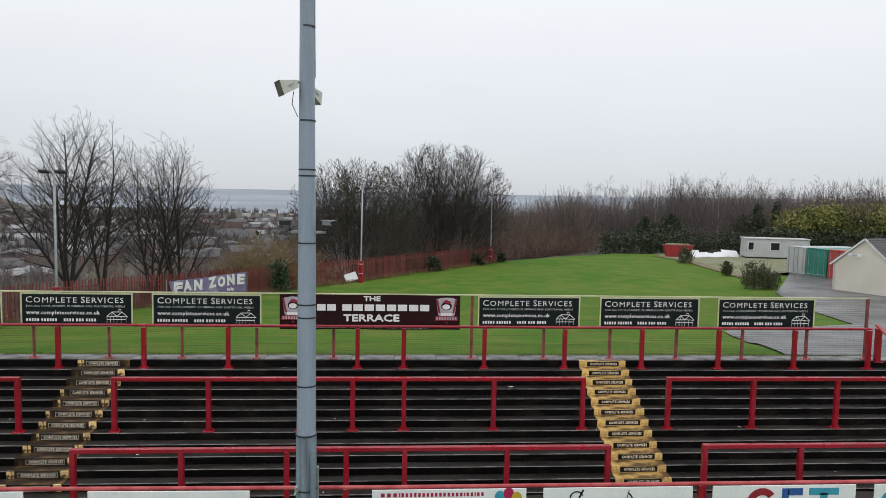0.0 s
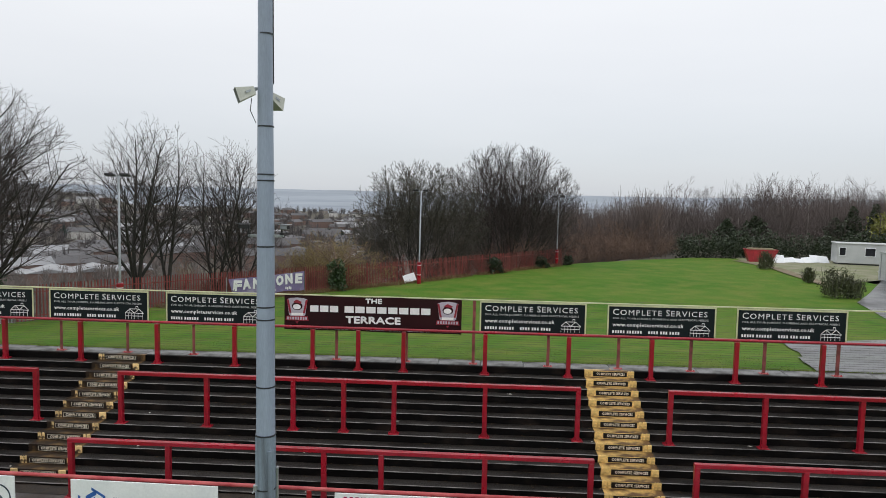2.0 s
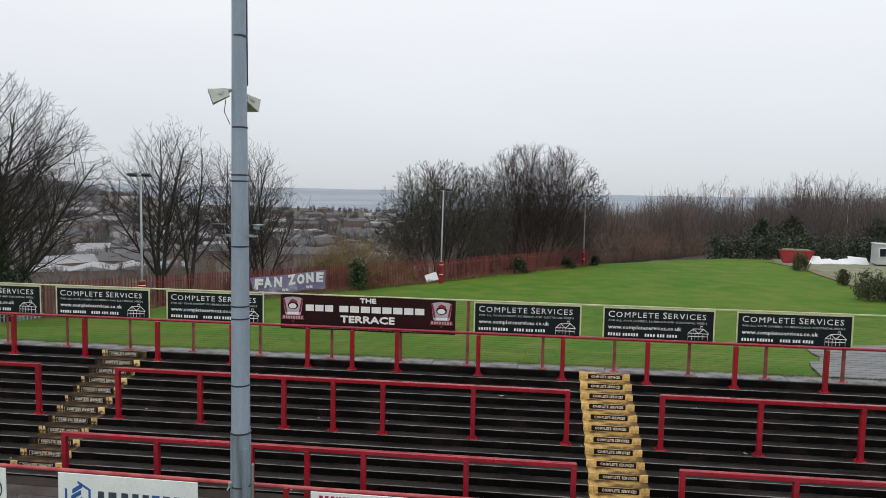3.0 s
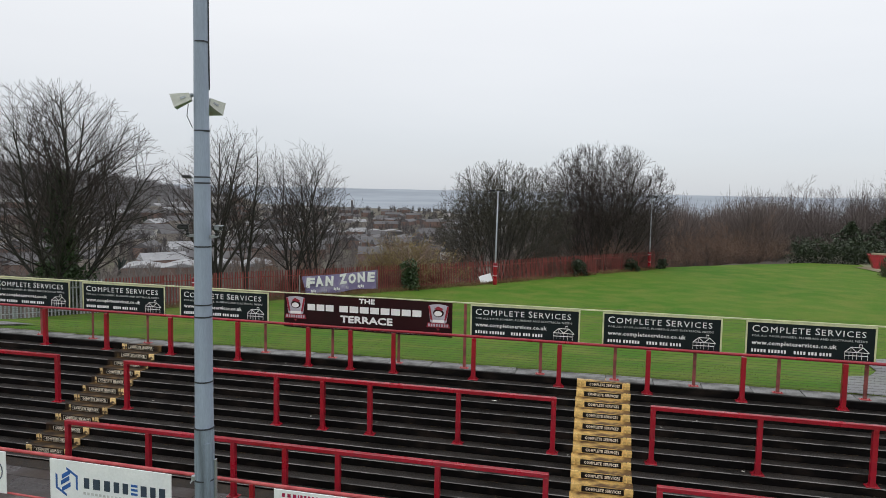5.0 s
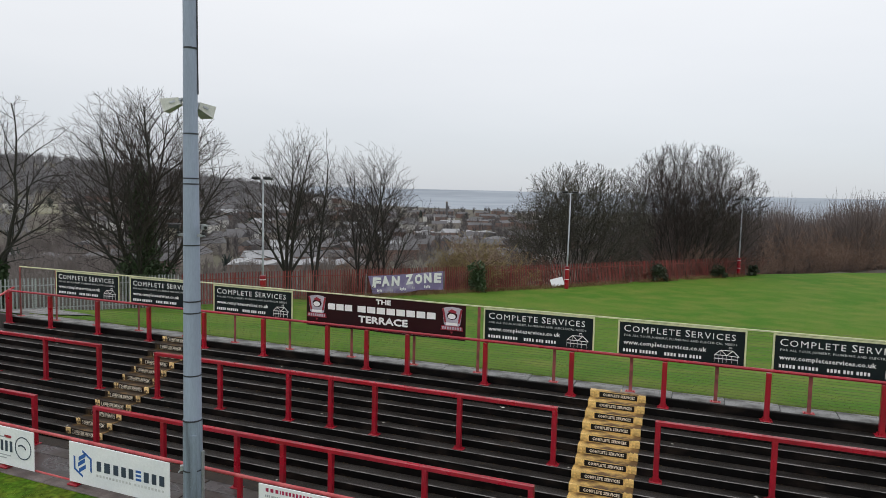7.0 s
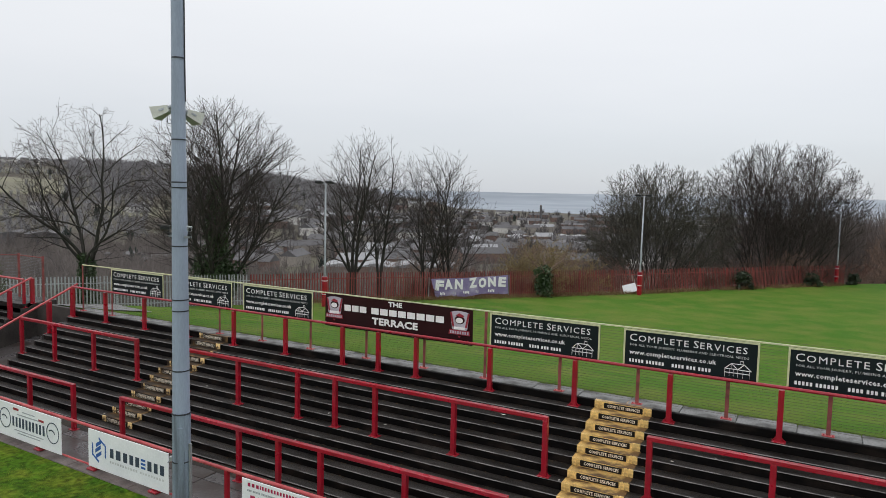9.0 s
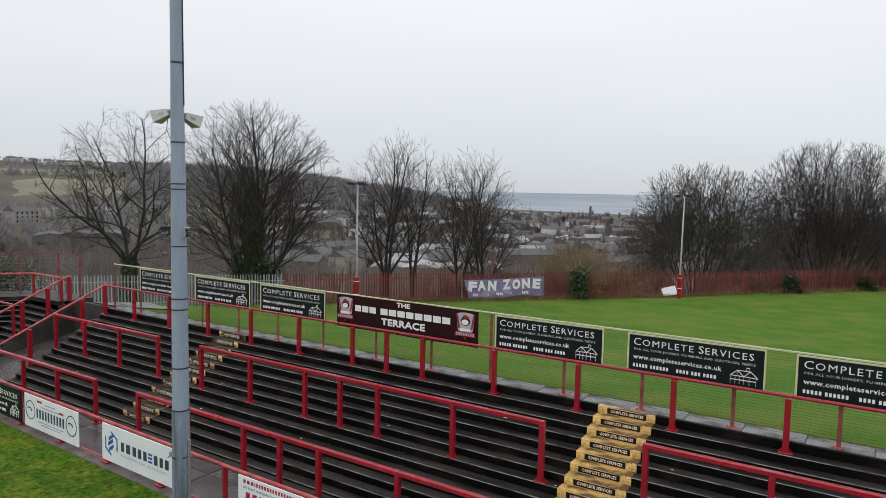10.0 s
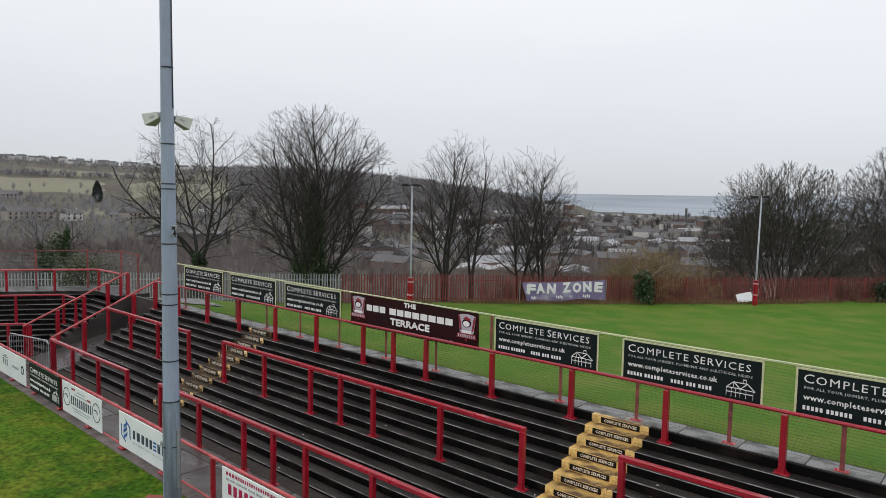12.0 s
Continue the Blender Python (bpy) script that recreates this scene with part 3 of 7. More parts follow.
def barrier(xs, y, top, label, group, rail=(0.095, 0.08), round_rail=False, y_of=None):
    b = thing("crush_barrier", label, "barrier", group=group)
    yy = y_of or (lambda x: y)
    for x in xs:
        barrier_post(b, x, yy(x), step_z(yy(x)), top - rail[1] + 0.01)
    f = Form()
    if round_rail:
        f.tube([(x, yy(x), top - 0.03) for x in (xs[0] - 0.05, *xs[1:-1], xs[-1] + 0.05)], 0.032, 10)
    else:
        f.bar((xs[0] - 0.05, yy(xs[0]), top - rail[1] / 2), (xs[-1] + 0.05, yy(xs[-1]), top - rail[1] / 2), rail[0], rail[1], cut=0.009)
    part("rail", f, RED, b, soft=False)
    return b


G = "red crush barriers on the terrace"
barrier(POSTS, 15.62, 3.07, "long red steel crush barrier along the terrace top", G, round_rail=True)
barrier(POSTS[0:4], 14.0, 2.30, "red steel crush barrier beside the gangway on the upper steps", G)
barrier(POSTS[4:11], 14.0, 2.30, "long red steel crush barrier half way up the steps", G)
barrier(POSTS[11:15], 14.0, 2.30, "red steel crush barrier half way up beyond the stair", G)
barrier(POSTS[0:4], 12.25, 1.50, "red steel crush barrier beside the gangway at the foot", G)
barrier(POSTS[4:11], 12.25, 1.50, "long red steel crush barrier at the foot of the steps", G)
barrier(POSTS[11:15], 12.25, 1.50, "red steel crush barrier at the foot beyond the stair", G)


def sloping_rail(x, label, posts, shift=0.0):
    b = thing("handrail", label, "handrail", group="sloping handrails of the gangway")
    for y in posts:
        z = 1.47 + (y - 12.35) / (15.85 - 12.35) * 1.60
        barrier_post(b, x + shift * (15.85 - y), y, step_z(y) - 0.02, z - 0.03, wide=0.12)
    part("rail", Form().bar((x + shift * 3.5, 12.3, 1.48), (x, 15.9, 3.09), 0.075, 0.05, cut=0.008), RED_RAIL, b, "pink-red sloping rail")


sloping_rail(-12.68, "thick red steel handrail sloping down beside the gangway", (12.36, 13.3, 14.95, 15.72))
sloping_rail(-15.3, "thick red steel handrail sloping down on the far gangway side", (12.5, 13.4, 14.3, 15.15, 15.9))
sloping_rail(12.12, "thick red steel handrail sloping down at the terrace end", (12.36, 13.3, 14.95, 15.8))


def corner_barrier(o, top, label, posts, lead=True):
    b = thing("crush_barrier", label, "barrier", group="red crush barriers on the corner terrace")
    c = Vector((-17.4, TOP_Y)) + mitre * o
    pts = ([(-15.35, c.y)] if lead and c.x < -15.6 else []) + [tuple(c)] + [tuple(c + SIDE * d) for d in posts]
    k = min(STEPS, math.ceil(o / GOING))
    for x, y in pts:
        barrier_post(b, x, y, max(FLOOR_Z, TOP_Z - k * RISE), top - 0.05, wide=0.085)
    f = Form().tube([(x, y, top - 0.03) for x, y in pts], 0.038, 8)
    part("rail", f, RED_RAIL if o < 0.3 else RED, b)


corner_barrier(0.10, 3.07, "red steel barrier along the corner terrace top", (1.6, 3.3, 5.1, 7.0, 9.0))
corner_barrier(1.72, 2.30, "red steel crush barrier half way up the corner terrace", (1.6, 3.3, 5.1, 7.0, 9.0))
corner_barrier(3.30, 1.52, "red steel crush barrier low on the corner terrace", (0.5, 1.5, 3.3, 5.1, 7.0, 9.0))


# ---- painted stairs ----
plate_me = Form().box((0, 0, 0), (0.76, 0.012, 0.108), cut=0.003).mesh("name_plate", [PLATE])
ink_me = letters("COMPLETE SERVICES", 0.055, 0.64, bold=0.028, space=1.12, fine=1)
ink_me.materials.append(PLATE_INK)
frame_f = Form()
for zz in (-0.044, 0.044):
    frame_f.box((0, -0.008, zz), (0.715, 0.003, 0.005))
for xx in (-0.3575, 0.3575):
    frame_f.box((xx, -0.008, 0), (0.005, 0.003, 0.088))
frame_me = frame_f.mesh("plate_border", [PLATE_INK])


def stairway(x0, x1, drift, label, tread_mat, riser_mat, end_mat, bordered):
    """Painted steps with a lettered black plate on each riser."""
    s = thing("painted_stairway", label, "stairs", group="painted stairways")
    wide = x1 - x0
    rnd = random.Random(int(x0 * 10))
    tread_me = Form().box((0, 0, 0), (wide, GOING + 0.02, 0.010), cut=0.003).mesh("tread", [tread_mat])
    riser_me = Form().box((0, 0, 0), (wide, 0.014, RISE - 0.004), cut=0.003).mesh("riser", [riser_mat])
    end_mes = [Form().box((0, 0, 0), (w_, 0.035, RISE + 0.002), cut=0.009).mesh("end_block", [end_mat]) for w_ in (0.055, 0.085, 0.15)]
    for k in range(STEPS - 1):
        y, z1 = TOP_Y - k * GOING, TOP_Z - k * RISE
        c = (x0 + x1) / 2 + drift * k / 12 + rnd.uniform(-0.015, 0.015)
        st = part("stair_step", tread_me, tread_mat, s, at=Matrix.Translation((c, y + 0.115, z1 + 0.007)))
        part("riser", riser_me, riser_mat, st, at=Matrix.Translation((0, -0.131, -RISE / 2 - 0.002)))
        for sx in (-1, 1):
            whole = rnd.random() < 0.35
            for w_, off in ((2, 0.08),) if whole else ((0, 0.125), (1, 0.045)):
                if bordered and rnd.random() < 0.22:
                    continue
                part("end_block", end_mes[w_], end_mat, st, at=Matrix.Translation((sx * (wide / 2 - off) + rnd.uniform(-0.006, 0.006), -0.128 + rnd.uniform(-0.004, 0.003), -RISE / 2 + 0.004)))
        at = Vector((rnd.uniform(-0.02, 0.02), -0.146, -RISE / 2 + 0.002))
        pl = part("name_plate", plate_me, PLATE, st, "black plate with gold lettering", at=Matrix.Translation(at))
        part("lettering", ink_me, PLATE_INK, st, at=Matrix.Translation(at + Vector((-0.31, -0.009, -0.023))))
        if bordered:
            part("plate_border", frame_me, PLATE_INK, st, at=Matrix.Translation(at))
    return s


stairway(4.66, 5.78, 0.0, "yellow-painted terrace stair with lettered black riser plates", STAIR_BROWN, STAIR_YELLOW, STAIR_YELLOW, False)
stairway(-6.76, -5.62, -0.16, "worn terrace stair with dirty treads and chipped cream edges", STAIR_DARK, STAIR_DARK, STAIR_CHIP, True)

WIRE = mat("dull_fence_wire", (0.11, 0.10, 0.08), 0.6, metal=0.2, bump=0.0)

# ---- wire fence and signs along the terrace top ----
FX = [-12.45, -10.95, -9.4, -7.80, -6.16, -4.54, -2.86, -1.10, 0.55, 2.12, 3.85, 5.46, 7.10, 8.75, 10.38, 11.9]
FY = 15.93
fence = thing("wire_fence", "rusty red-posted wire mesh fence on the terrace edge", "fence")
for x in FX:
    high = 3.73
    f = Form()
    f.box((x, FY, (TOP_Z + high) / 2), (0.068, 0.008, high - TOP_Z), cut=0.002)
    f.box((x - 0.024, FY + 0.024, (TOP_Z + high) / 2), (0.008, 0.05, high - TOP_Z), cut=0.002)
    p = part("post", f, RUST_POST, fence)
    ft = Form().box((x, FY, TOP_Z + 0.022), (0.20, 0.13, 0.014), cut=0.003)
    for sx in (-0.07, 0.07):
        ft.tube([(x + sx, FY - 0.04, TOP_Z + 0.02), (x + sx, FY - 0.04, TOP_Z + 0.055)], 0.014, 6)
    part("foot_plate", ft, RED_RAIL, p, "bolted pink-red foot plate")
for a, b in zip(FX, FX[1:]):
    w = Form()
    for i in range(29):
        z = TOP_Z + 0.09 + i * 0.053
        w.box(((a + b) / 2, FY + 0.012, z), (b - a, 0.0036, 0.0040))
    for i in range(int((b - a) / 0.106)):
        w.box((a + 0.05 + i * 0.106, FY + 0.016, (TOP_Z + 3.70) / 2), (0.0010, 0.0010, 3.66 - TOP_Z))
    part("mesh_panel", w, WIRE, fence, "thin steel wire mesh")
part("top_rail", Form().bar((FX[0], FY, 3.735), (FX[-1], FY, 3.735), 0.04, 0.03, cut=0.004), CREAM_EDGE, fence, "thin cream-painted top angle")

SW, SH = 2.44, 0.765
SIGN_INK = mat("weathered_white_ink", (0.58, 0.59, 0.58), 0.5, other=(0.46, 0.47, 0.47), scale=9, fine=60, bump=0.0)
small_words = letters("FOR ALL YOUR JOINERY, PLUMBING AND ELECTRICAL NEEDS", 0.044, 2.14, bold=0.010, space=1.1, fine=1)
small_words.materials.append(SIGN_INK)


def house_lines():
    f = Form()
    def ln(p, q, w=0.014):
        f.bar((p[0], 0, p[1]), (q[0], 0, q[1]), 0.004, w)
    # a timber-framed house in outline
    a, b, c, d = (0.0, 0.0), (0.0, 0.15), (0.11, 0.25), (0.22, 0.15)
    e, g, h = (0.22, 0.0), (0.42, 0.15), (0.42, 0.0)
    for p, q in ((a, b), (b, c), (c, d), (d, e), ((0.0, 0.15), (0.22, 0.15)), (c, (0.33, 0.25)), ((0.33, 0.25), (0.45, 0.14)), (d, (0.45, 0.14)), (g, h), ((0.08, 0), (0.08, 0.15)), ((0.15, 0), (0.15, 0.15)), ((0.31, 0), (0.31, 0.15)), ((0.22, 0.08), (0.42, 0.08)), ((0.0, 0.08), (0.22, 0.08)), ((0.11, 0.15), (0.11, 0.25)), ((0.26, 0.25), (0.26, 0.31)), ((0.26, 0.31), (0.31, 0.31)), ((0.31, 0.31), (0.31, 0.25)), ((0.22, 0.15), (0.33, 0.25))):
        ln(p, q)
    return f.mesh("house_outline", [SIGN_WHITE])


house_me = house_lines()
def reach_of(me):
    return max(v.co.x for v in me.vertices)


# title in small capitals: a tall first letter, spaced letters after it
title_words = []
reach, gap = 0.0, 0.055
for word in ("COMPLETE", "SERVICES"):
    for body, high in ((word[0], 0.140), (word[1:], 0.122)):
        me = letters(body, high, space=1.2, fine=2)
        title_words.append((me, reach))
        reach += reach_of(me) + 0.026
    reach += gap
squeeze = 2.12 / (reach - gap - 0.026)
for i, (me, dx) in enumerate(title_words):
    for v in me.vertices:
        v.co.x *= squeeze
    me.materials.append(SIGN_WHITE)
    title_words[i] = (me, dx * squeeze)
web_words = letters("www.completeservices.co.uk", 0.088, 1.60, bold=0.016, space=1.05, fine=1)
web_words.materials.append(SIGN_WHITE)
bar_sign_me = Form().box((0, 0, 0), (0.038, 0.004, 0.066)).mesh("number_bar", [SIGN_WHITE])
NUMBER_AT = [0.14 + 0.0595 * k + (0.03 if k > 4 else 0) for k in range(11)] + [0.95 + 0.0600 * k + (0.03 if k > 3 else 0) + (0.03 if k > 6 else 0) for k in range(11)]


def number_bars(board, shift=0.0):
    for x in NUMBER_AT:
        part("number_bar", bar_sign_me, SIGN_WHITE, board, at=Matrix.Translation((x + shift, -0.016, 0.150)))



def fence_sign(x, tilt=0.0):
    s = thing("advertising_sign", "dark green trade sign with white lettering and cream border", "sign", at=(x, FY - 0.055, 2.955), group="signs on the wire fence")
    s.matrix_basis = s.matrix_basis @ pose(0, 0, 0, 0, tilt, 0)
    part("panel", Form().box((SW / 2, 0, SH / 2), (SW, 0.018, SH), cut=0.003), SIGN_DARK, s)
    b = 0.034
    for nm, c, sz in (("border", (SW / 2, -0.010, b / 2), (SW, 0.012, b)), ("border", (SW / 2, -0.010, SH - b / 2), (SW, 0.012, b)), ("border", (b / 2, -0.0105, SH / 2), (b, 0.012, SH - 2 * b)), ("border", (SW - b / 2, -0.0105, SH / 2), (b, 0.012, SH - 2 * b))):
        part(nm, Form().box(c, sz, cut=0.002), CREAM_EDGE, s)
    for me, dx in title_words:
        part("title_word", me, SIGN_WHITE, s, at=Matrix.Translation((0.12 + dx, -0.016, SH * 0.705)))
    part("small_lettering", small_words, SIGN_WHITE, s, at=Matrix.Translation((0.13, -0.014, SH * 0.575)))
    part("web_line", web_words, SIGN_WHITE, s, at=Matrix.Translation((0.12, -0.014, 0.275)))
    number_bars(s)
    part("house_emblem", house_me, SIGN_WHITE, s, at=Matrix.Translation((1.87, -0.014, 0.085)))
    return s


for x, t in ((-10.87, 0.1), (-8.04, 0.0), (-5.18, 0.1), (2.25, -0.15), (5.165, -0.1), (8.06, -0.1)):
    fence_sign(x, t)

banner = thing("terrace_banner", "maroon terrace name banner with white letters and two crests", "banner", at=(-2.33, FY - 0.07, 2.92))
BW, BH = 4.16, 0.81
bf = Form()
nx = 40
vs = []
for i in range(nx + 1):
    for j in range(9):
        x, z = BW * i / nx, BH * j / 8
        vs.append((x, 0.006 * math.sin(x * 5.1 + z * 2) + 0.004 * noise.noise((x * 3, z * 3, 1)), z + 0.006 * math.sin(x * 3.0) * (j - 4) / 4))
bf.add(vs, [(i * 9 + j, (i + 1) * 9 + j, (i + 1) * 9 + j + 1, i * 9 + j + 1) for i in range(nx) for j in range(8)])
bf.add([(x, y + 0.008, z) for x, y, z in vs], [(i * 9 + j, i * 9 + j + 1, (i + 1) * 9 + j + 1, (i + 1) * 9 + j) for i in range(nx) for j in range(8)])
part("sheet", bf, MAROON, banner, soft=True)
me = letters("THE", 0.105, 0.38, fat=0.008)
me.materials.append(SIGN_WHITE)
part("word", me, SIGN_WHITE, banner, at=Matrix.Translation((1.92, -0.022, 0.675)))
me = letters("TERRACE", 0.155, 1.28, fat=0.011)
me.materials.append(SIGN_WHITE)
part("word", me, SIGN_WHITE, banner, at=Matrix.Translation((1.46, -0.022, 0.20)))
for x0, wide, count in ((0.61, 0.70, 3), (1.42, 2.05, 8)):
    for k in range(count):
        part("name_bar", Form().box((x0 + wide * (k + 0.45) / count, -0.022, 0.515), (wide / count * 0.84, 0.004, 0.15)), SIGN_WHITE, banner)
me = letters("OUR PRESIDENT", 0.06, 1.0, bold=0.03)
me.materials.append(LILAC)
part("word", me, LILAC, banner, at=Matrix.Translation((2.45, -0.020, 0.035)))
small_bars = word_bars(Form(), 0.42, 0.065, 0.055, 1.10, [1] * 3 + [0] + [1] * 9, y=-0.018)
word_bars(small_bars, 1.62, 0.065, 0.055, 0.74, [1] * 4 + [0] + [0.6] + [0] + [1] * 5, y=-0.018)
part("small_bars", small_bars, LILAC, banner)


def crest(parent, x):
    """A shield in pale lilac with crimson bars, as plain shapes."""
    c = part("crest", Form().plate([(x + 0.02, 0.70), (x + 0.09, 0.73), (x + 0.21, 0.745), (x + 0.33, 0.73), (x + 0.40, 0.70), (x + 0.36, 0.36), (x + 0.29, 0.30), (x + 0.13, 0.30), (x + 0.06, 0.36)], 0.006), LILAC, parent, at=Matrix.Translation((x + 0.21, -0.018, 0.46)) @ Matrix.Diagonal((1.28, 1.0, 1.06, 1.0)) @ Matrix.Translation((-x - 0.21, 0, -0.46)))
    for sx in (-1, 1):
        cx = x + 0.21 + sx * 0.175
        part("side_bar", Form().plate([(cx - 0.018, 0.70), (cx + 0.018, 0.70), (cx + 0.018 - sx * 0.05, 0.40), (cx - 0.018 - sx * 0.05, 0.40)], 0.006), CRIMSON, c, at=Matrix.Translation((0, -0.006, 0)))
    disc = [(x + 0.21 + 0.098 * math.cos(a * math.pi / 10), 0.555 + 0.090 * math.sin(a * math.pi / 10)) for a in range(20)]
    part("disc", Form().plate(disc, 0.006), MAROON, c, at=Matrix.Translation((0, -0.006, 0)))
    disc = [(x + 0.205 + 0.072 * math.cos(a * math.pi / 8), 0.540 + 0.058 * math.sin(a * math.pi / 8)) for a in range(16)]
    part("pale_disc", Form().plate(disc, 0.006), SIGN_WHITE, c, at=Matrix.Translation((0, -0.011, 0)))
    part("cap", Form().plate([(x + 0.13, 0.64), (x + 0.20, 0.70), (x + 0.30, 0.65), (x + 0.27, 0.61)], 0.006), CRIMSON, c, at=Matrix.Translation((0, -0.013, 0)))
    f = Form()
    f.box((x + 0.21, -0.012, 0.375), (0.21, 0.006, 0.055))
    part("upper_ribbon", f, SIGN_WHITE, c)
    f = Form()
    f.plate([(x + 0.015, 0.335), (x + 0.405, 0.335), (x + 0.425, 0.235), (x - 0.005, 0.235)], 0.006)
    part("lower_ribbon", f, CRIMSON, c, at=Matrix.Translation((0, -0.012, 0)))
    word_part = Form()
    word_bars(word_part, x + 0.02, 0.285, 0.06, 0.385, [1] * 8, 31, y=-0.018, weight=0.6)
    part("ribbon_bars", word_part, LILAC, c)
    part("drop", Form().plate([(x + 0.18, 0.215), (x + 0.24, 0.215), (x + 0.21, 0.165)], 0.006), CRIMSON, c, at=Matrix.Translation((0, -0.012, 0)))


crest(banner, 0.10)
crest(banner, 3.63)

cf = thing("wire_fence", "pale wire mesh fence above the corner terrace", "fence")
cp = [(-15.4, 16.35), (-17.0, 16.4), (-18.3, 15.6)] + [tuple(Vector((-18.3, 15.6)) + SIDE * d) for d in (1.9, 3.8, 5.7, 7.6)]
for x, y in cp:
    part("post", Form().box((x, y, 3.0), (0.06, 0.06, 1.6), cut=0.004), RUST_POST, cf)
for (x0, y0), (x1, y1) in zip(cp, cp[1:]):
    w = Form()
    for i in range(26):
        w.bar((x0, y0, 2.3 + i * 0.055), (x1, y1, 2.3 + i * 0.055), 0.0026, 0.0026)
    part("mesh_panel", w, STEEL, cf)
    part("top_rail", Form().bar((x0, y0, 3.74), (x1, y1, 3.74), 0.03, 0.03), RUST_POST, cf)

# ---- pitch-side rail and hoardings ----
front = thing("pitch_rail", "red steel pitch-side rail with posts and low tube", "railing")
xs = [-18 + 1.95 * i for i in range(17)]
for x in xs:
    y = rail_y(x)
    p = part("post", Form().box((x, y, (FLOOR_Z + 1.34) / 2), (0.075, 0.075, 1.34 - FLOOR_Z), cut=0.008), RED, front)
    part("foot_plate", Form().box((x, y - 0.01, FLOOR_Z + 0.112), (0.24, 0.17, 0.045), cut=0.012), RED, p)
part("top_rail", Form().tube([(-18, rail_y(-18), 1.355), (0, rail_y(0), 1.355), (14, rail_y(14), 1.355)], 0.032, 10), RED_RAIL, front)
part("low_rail", Form().tube([(-18, rail_y(-18), 0.53), (0, rail_y(0), 0.53), (14, rail_y(14), 0.53)], 0.02, 8), RED_RAIL, front)


def hoarding(x0, x1, label, face_mat=None, top=1.335, low=0.545):
    turn = math.degrees(math.atan2(rail_y(x1) - rail_y(x0), x1 - x0))
    b = thing("hoarding", label, "hoarding", at=(x0, rail_y(x0) - 0.055, low), turn=turn, group="hoardings on the pitch rail")
    w, h = x1 - x0, top - low
    part("board", Form().box((w / 2, 0, h / 2), (w, 0.02, h), cut=0.004), face_mat or BOARD_WHITE, b)
    return b, w, h


def ring(f, cx, cz, r, t, n=22, y=-0.014, mi=0, a0=0.0, a1=2 * math.pi):
    full = abs(a1 - a0) > 6.2
    k = n if full else n + 1
    vs = []
    for i in range(k):
        a = a0 + (a1 - a0) * i / n
        for rr in (r - t, r):
            for yy in (y - 0.002, y + 0.002):
                vs.append((cx + rr * math.cos(a), yy, cz + rr * math.sin(a)))
    fs = []
    for i in range(n):
        p, q = 4 * i, 4 * ((i + 1) % k)
        fs += [(p, p + 2, q + 2, q), (p + 1, q + 1, q + 3, p + 3), (p, q, q + 1, p + 1), (p + 2, p + 3, q + 3, q + 2)]
    return f.add(vs, fs, mi)


# white board with a blue six-sided emblem
b, w, h = hoarding(-4.43, -1.94, "white hoarding with blue hexagon emblem and grey wordmark bars")
def hexpt(r, i, cx=0.36, cz=0.40):
    a = math.radians(90 + 60 * i)
    return (cx + r * math.cos(a), cz + r * math.sin(a))


for i in (1, 2, 4, 5):
    o1, o2, i1, i2 = hexpt(0.27, i), hexpt(0.27, i + 1), hexpt(0.225, i), hexpt(0.225, i + 1)
    part("emblem_edge", Form().add([(p[0], -0.014, p[1]) for p in (o1, o2, i2, i1)] + [(p[0], -0.010, p[1]) for p in (o1, o2, i2, i1)], [(0, 1, 2, 3), (7, 6, 5, 4), (0, 4, 5, 1), (2, 6, 7, 3)]), BLUE, b)
for k in range(3):
    x0 = 0.02 if k != 1 else 0.0
    part("emblem_stripe", Form().add([(x + x0, y, z - 0.04 + k * 0.115) for y in (-0.014, -0.010) for x, z in ((0.24, 0.25), (0.42, 0.36), (0.42, 0.44), (0.24, 0.33))], [(0, 1, 2, 3), (7, 6, 5, 4), (0, 4, 5, 1), (1, 5, 6, 2), (2, 6, 7, 3), (3, 7, 4, 0)]), BLUE, b)
f = Form()
word_bars(f, 0.70, 0.42, 0.19, 0.98, [1, 1.3, 1.1, 1, 1], y=-0.013, weight=0.60)
word_bars(f, 1.86, 0.42, 0.19, 0.56, [1, 0.9, 1], y=-0.013, weight=0.60)
for z in (0.495, 0.42, 0.345):
    part("blue_mark", Form().box((1.76, -0.013, z), (0.13, 0.004, 0.042)), BLUE, b)
part("wordmark", f, NAVY, b)
part("strapline", word_bars(Form(), 0.70, 0.235, 0.045, 1.68, [1] * 11 + [0] + [1] * 9, y=-0.012, depth=0.003, weight=0.6), PALE_INK, b)

b, w, h = hoarding(-7.89, -5.40, "white hoarding with two ring emblems and dark wordmark bars")
for cx in (0.30, w - 0.30):
    em = part("emblem", ring(Form(), cx, 0.42, 0.235, 0.022), NAVY, b)
    part("emblem_stroke", ring(Form(), cx - 0.05, 0.33, 0.16, 0.03, 10, a0=0.5, a1=2.2), NAVY, em)
f = Form()
word_bars(f, 0.575, 0.40, 0.22, 1.34, [1] * 10, y=-0.013, weight=0.52)
part("wordmark", f, NAVY, b)
f = Form().box((0.75, -0.012, 0.69), (0.22, 0.003, 0.05)).box((1.75, -0.012, 0.60), (0.2, 0.003, 0.05))
part("red_marks", f, CRIMSON, b)
f = Form()
for k, (x, ww) in enumerate(((1.25, 0.5), (1.25, 0.9), (1.25, 1.15), (1.25, 0.9))):
    f.box((x, -0.012, (0.66, 0.58, 0.21, 0.15)[k]), (ww, 0.003, 0.022))
part("small_line", f, GREY_INK, b)

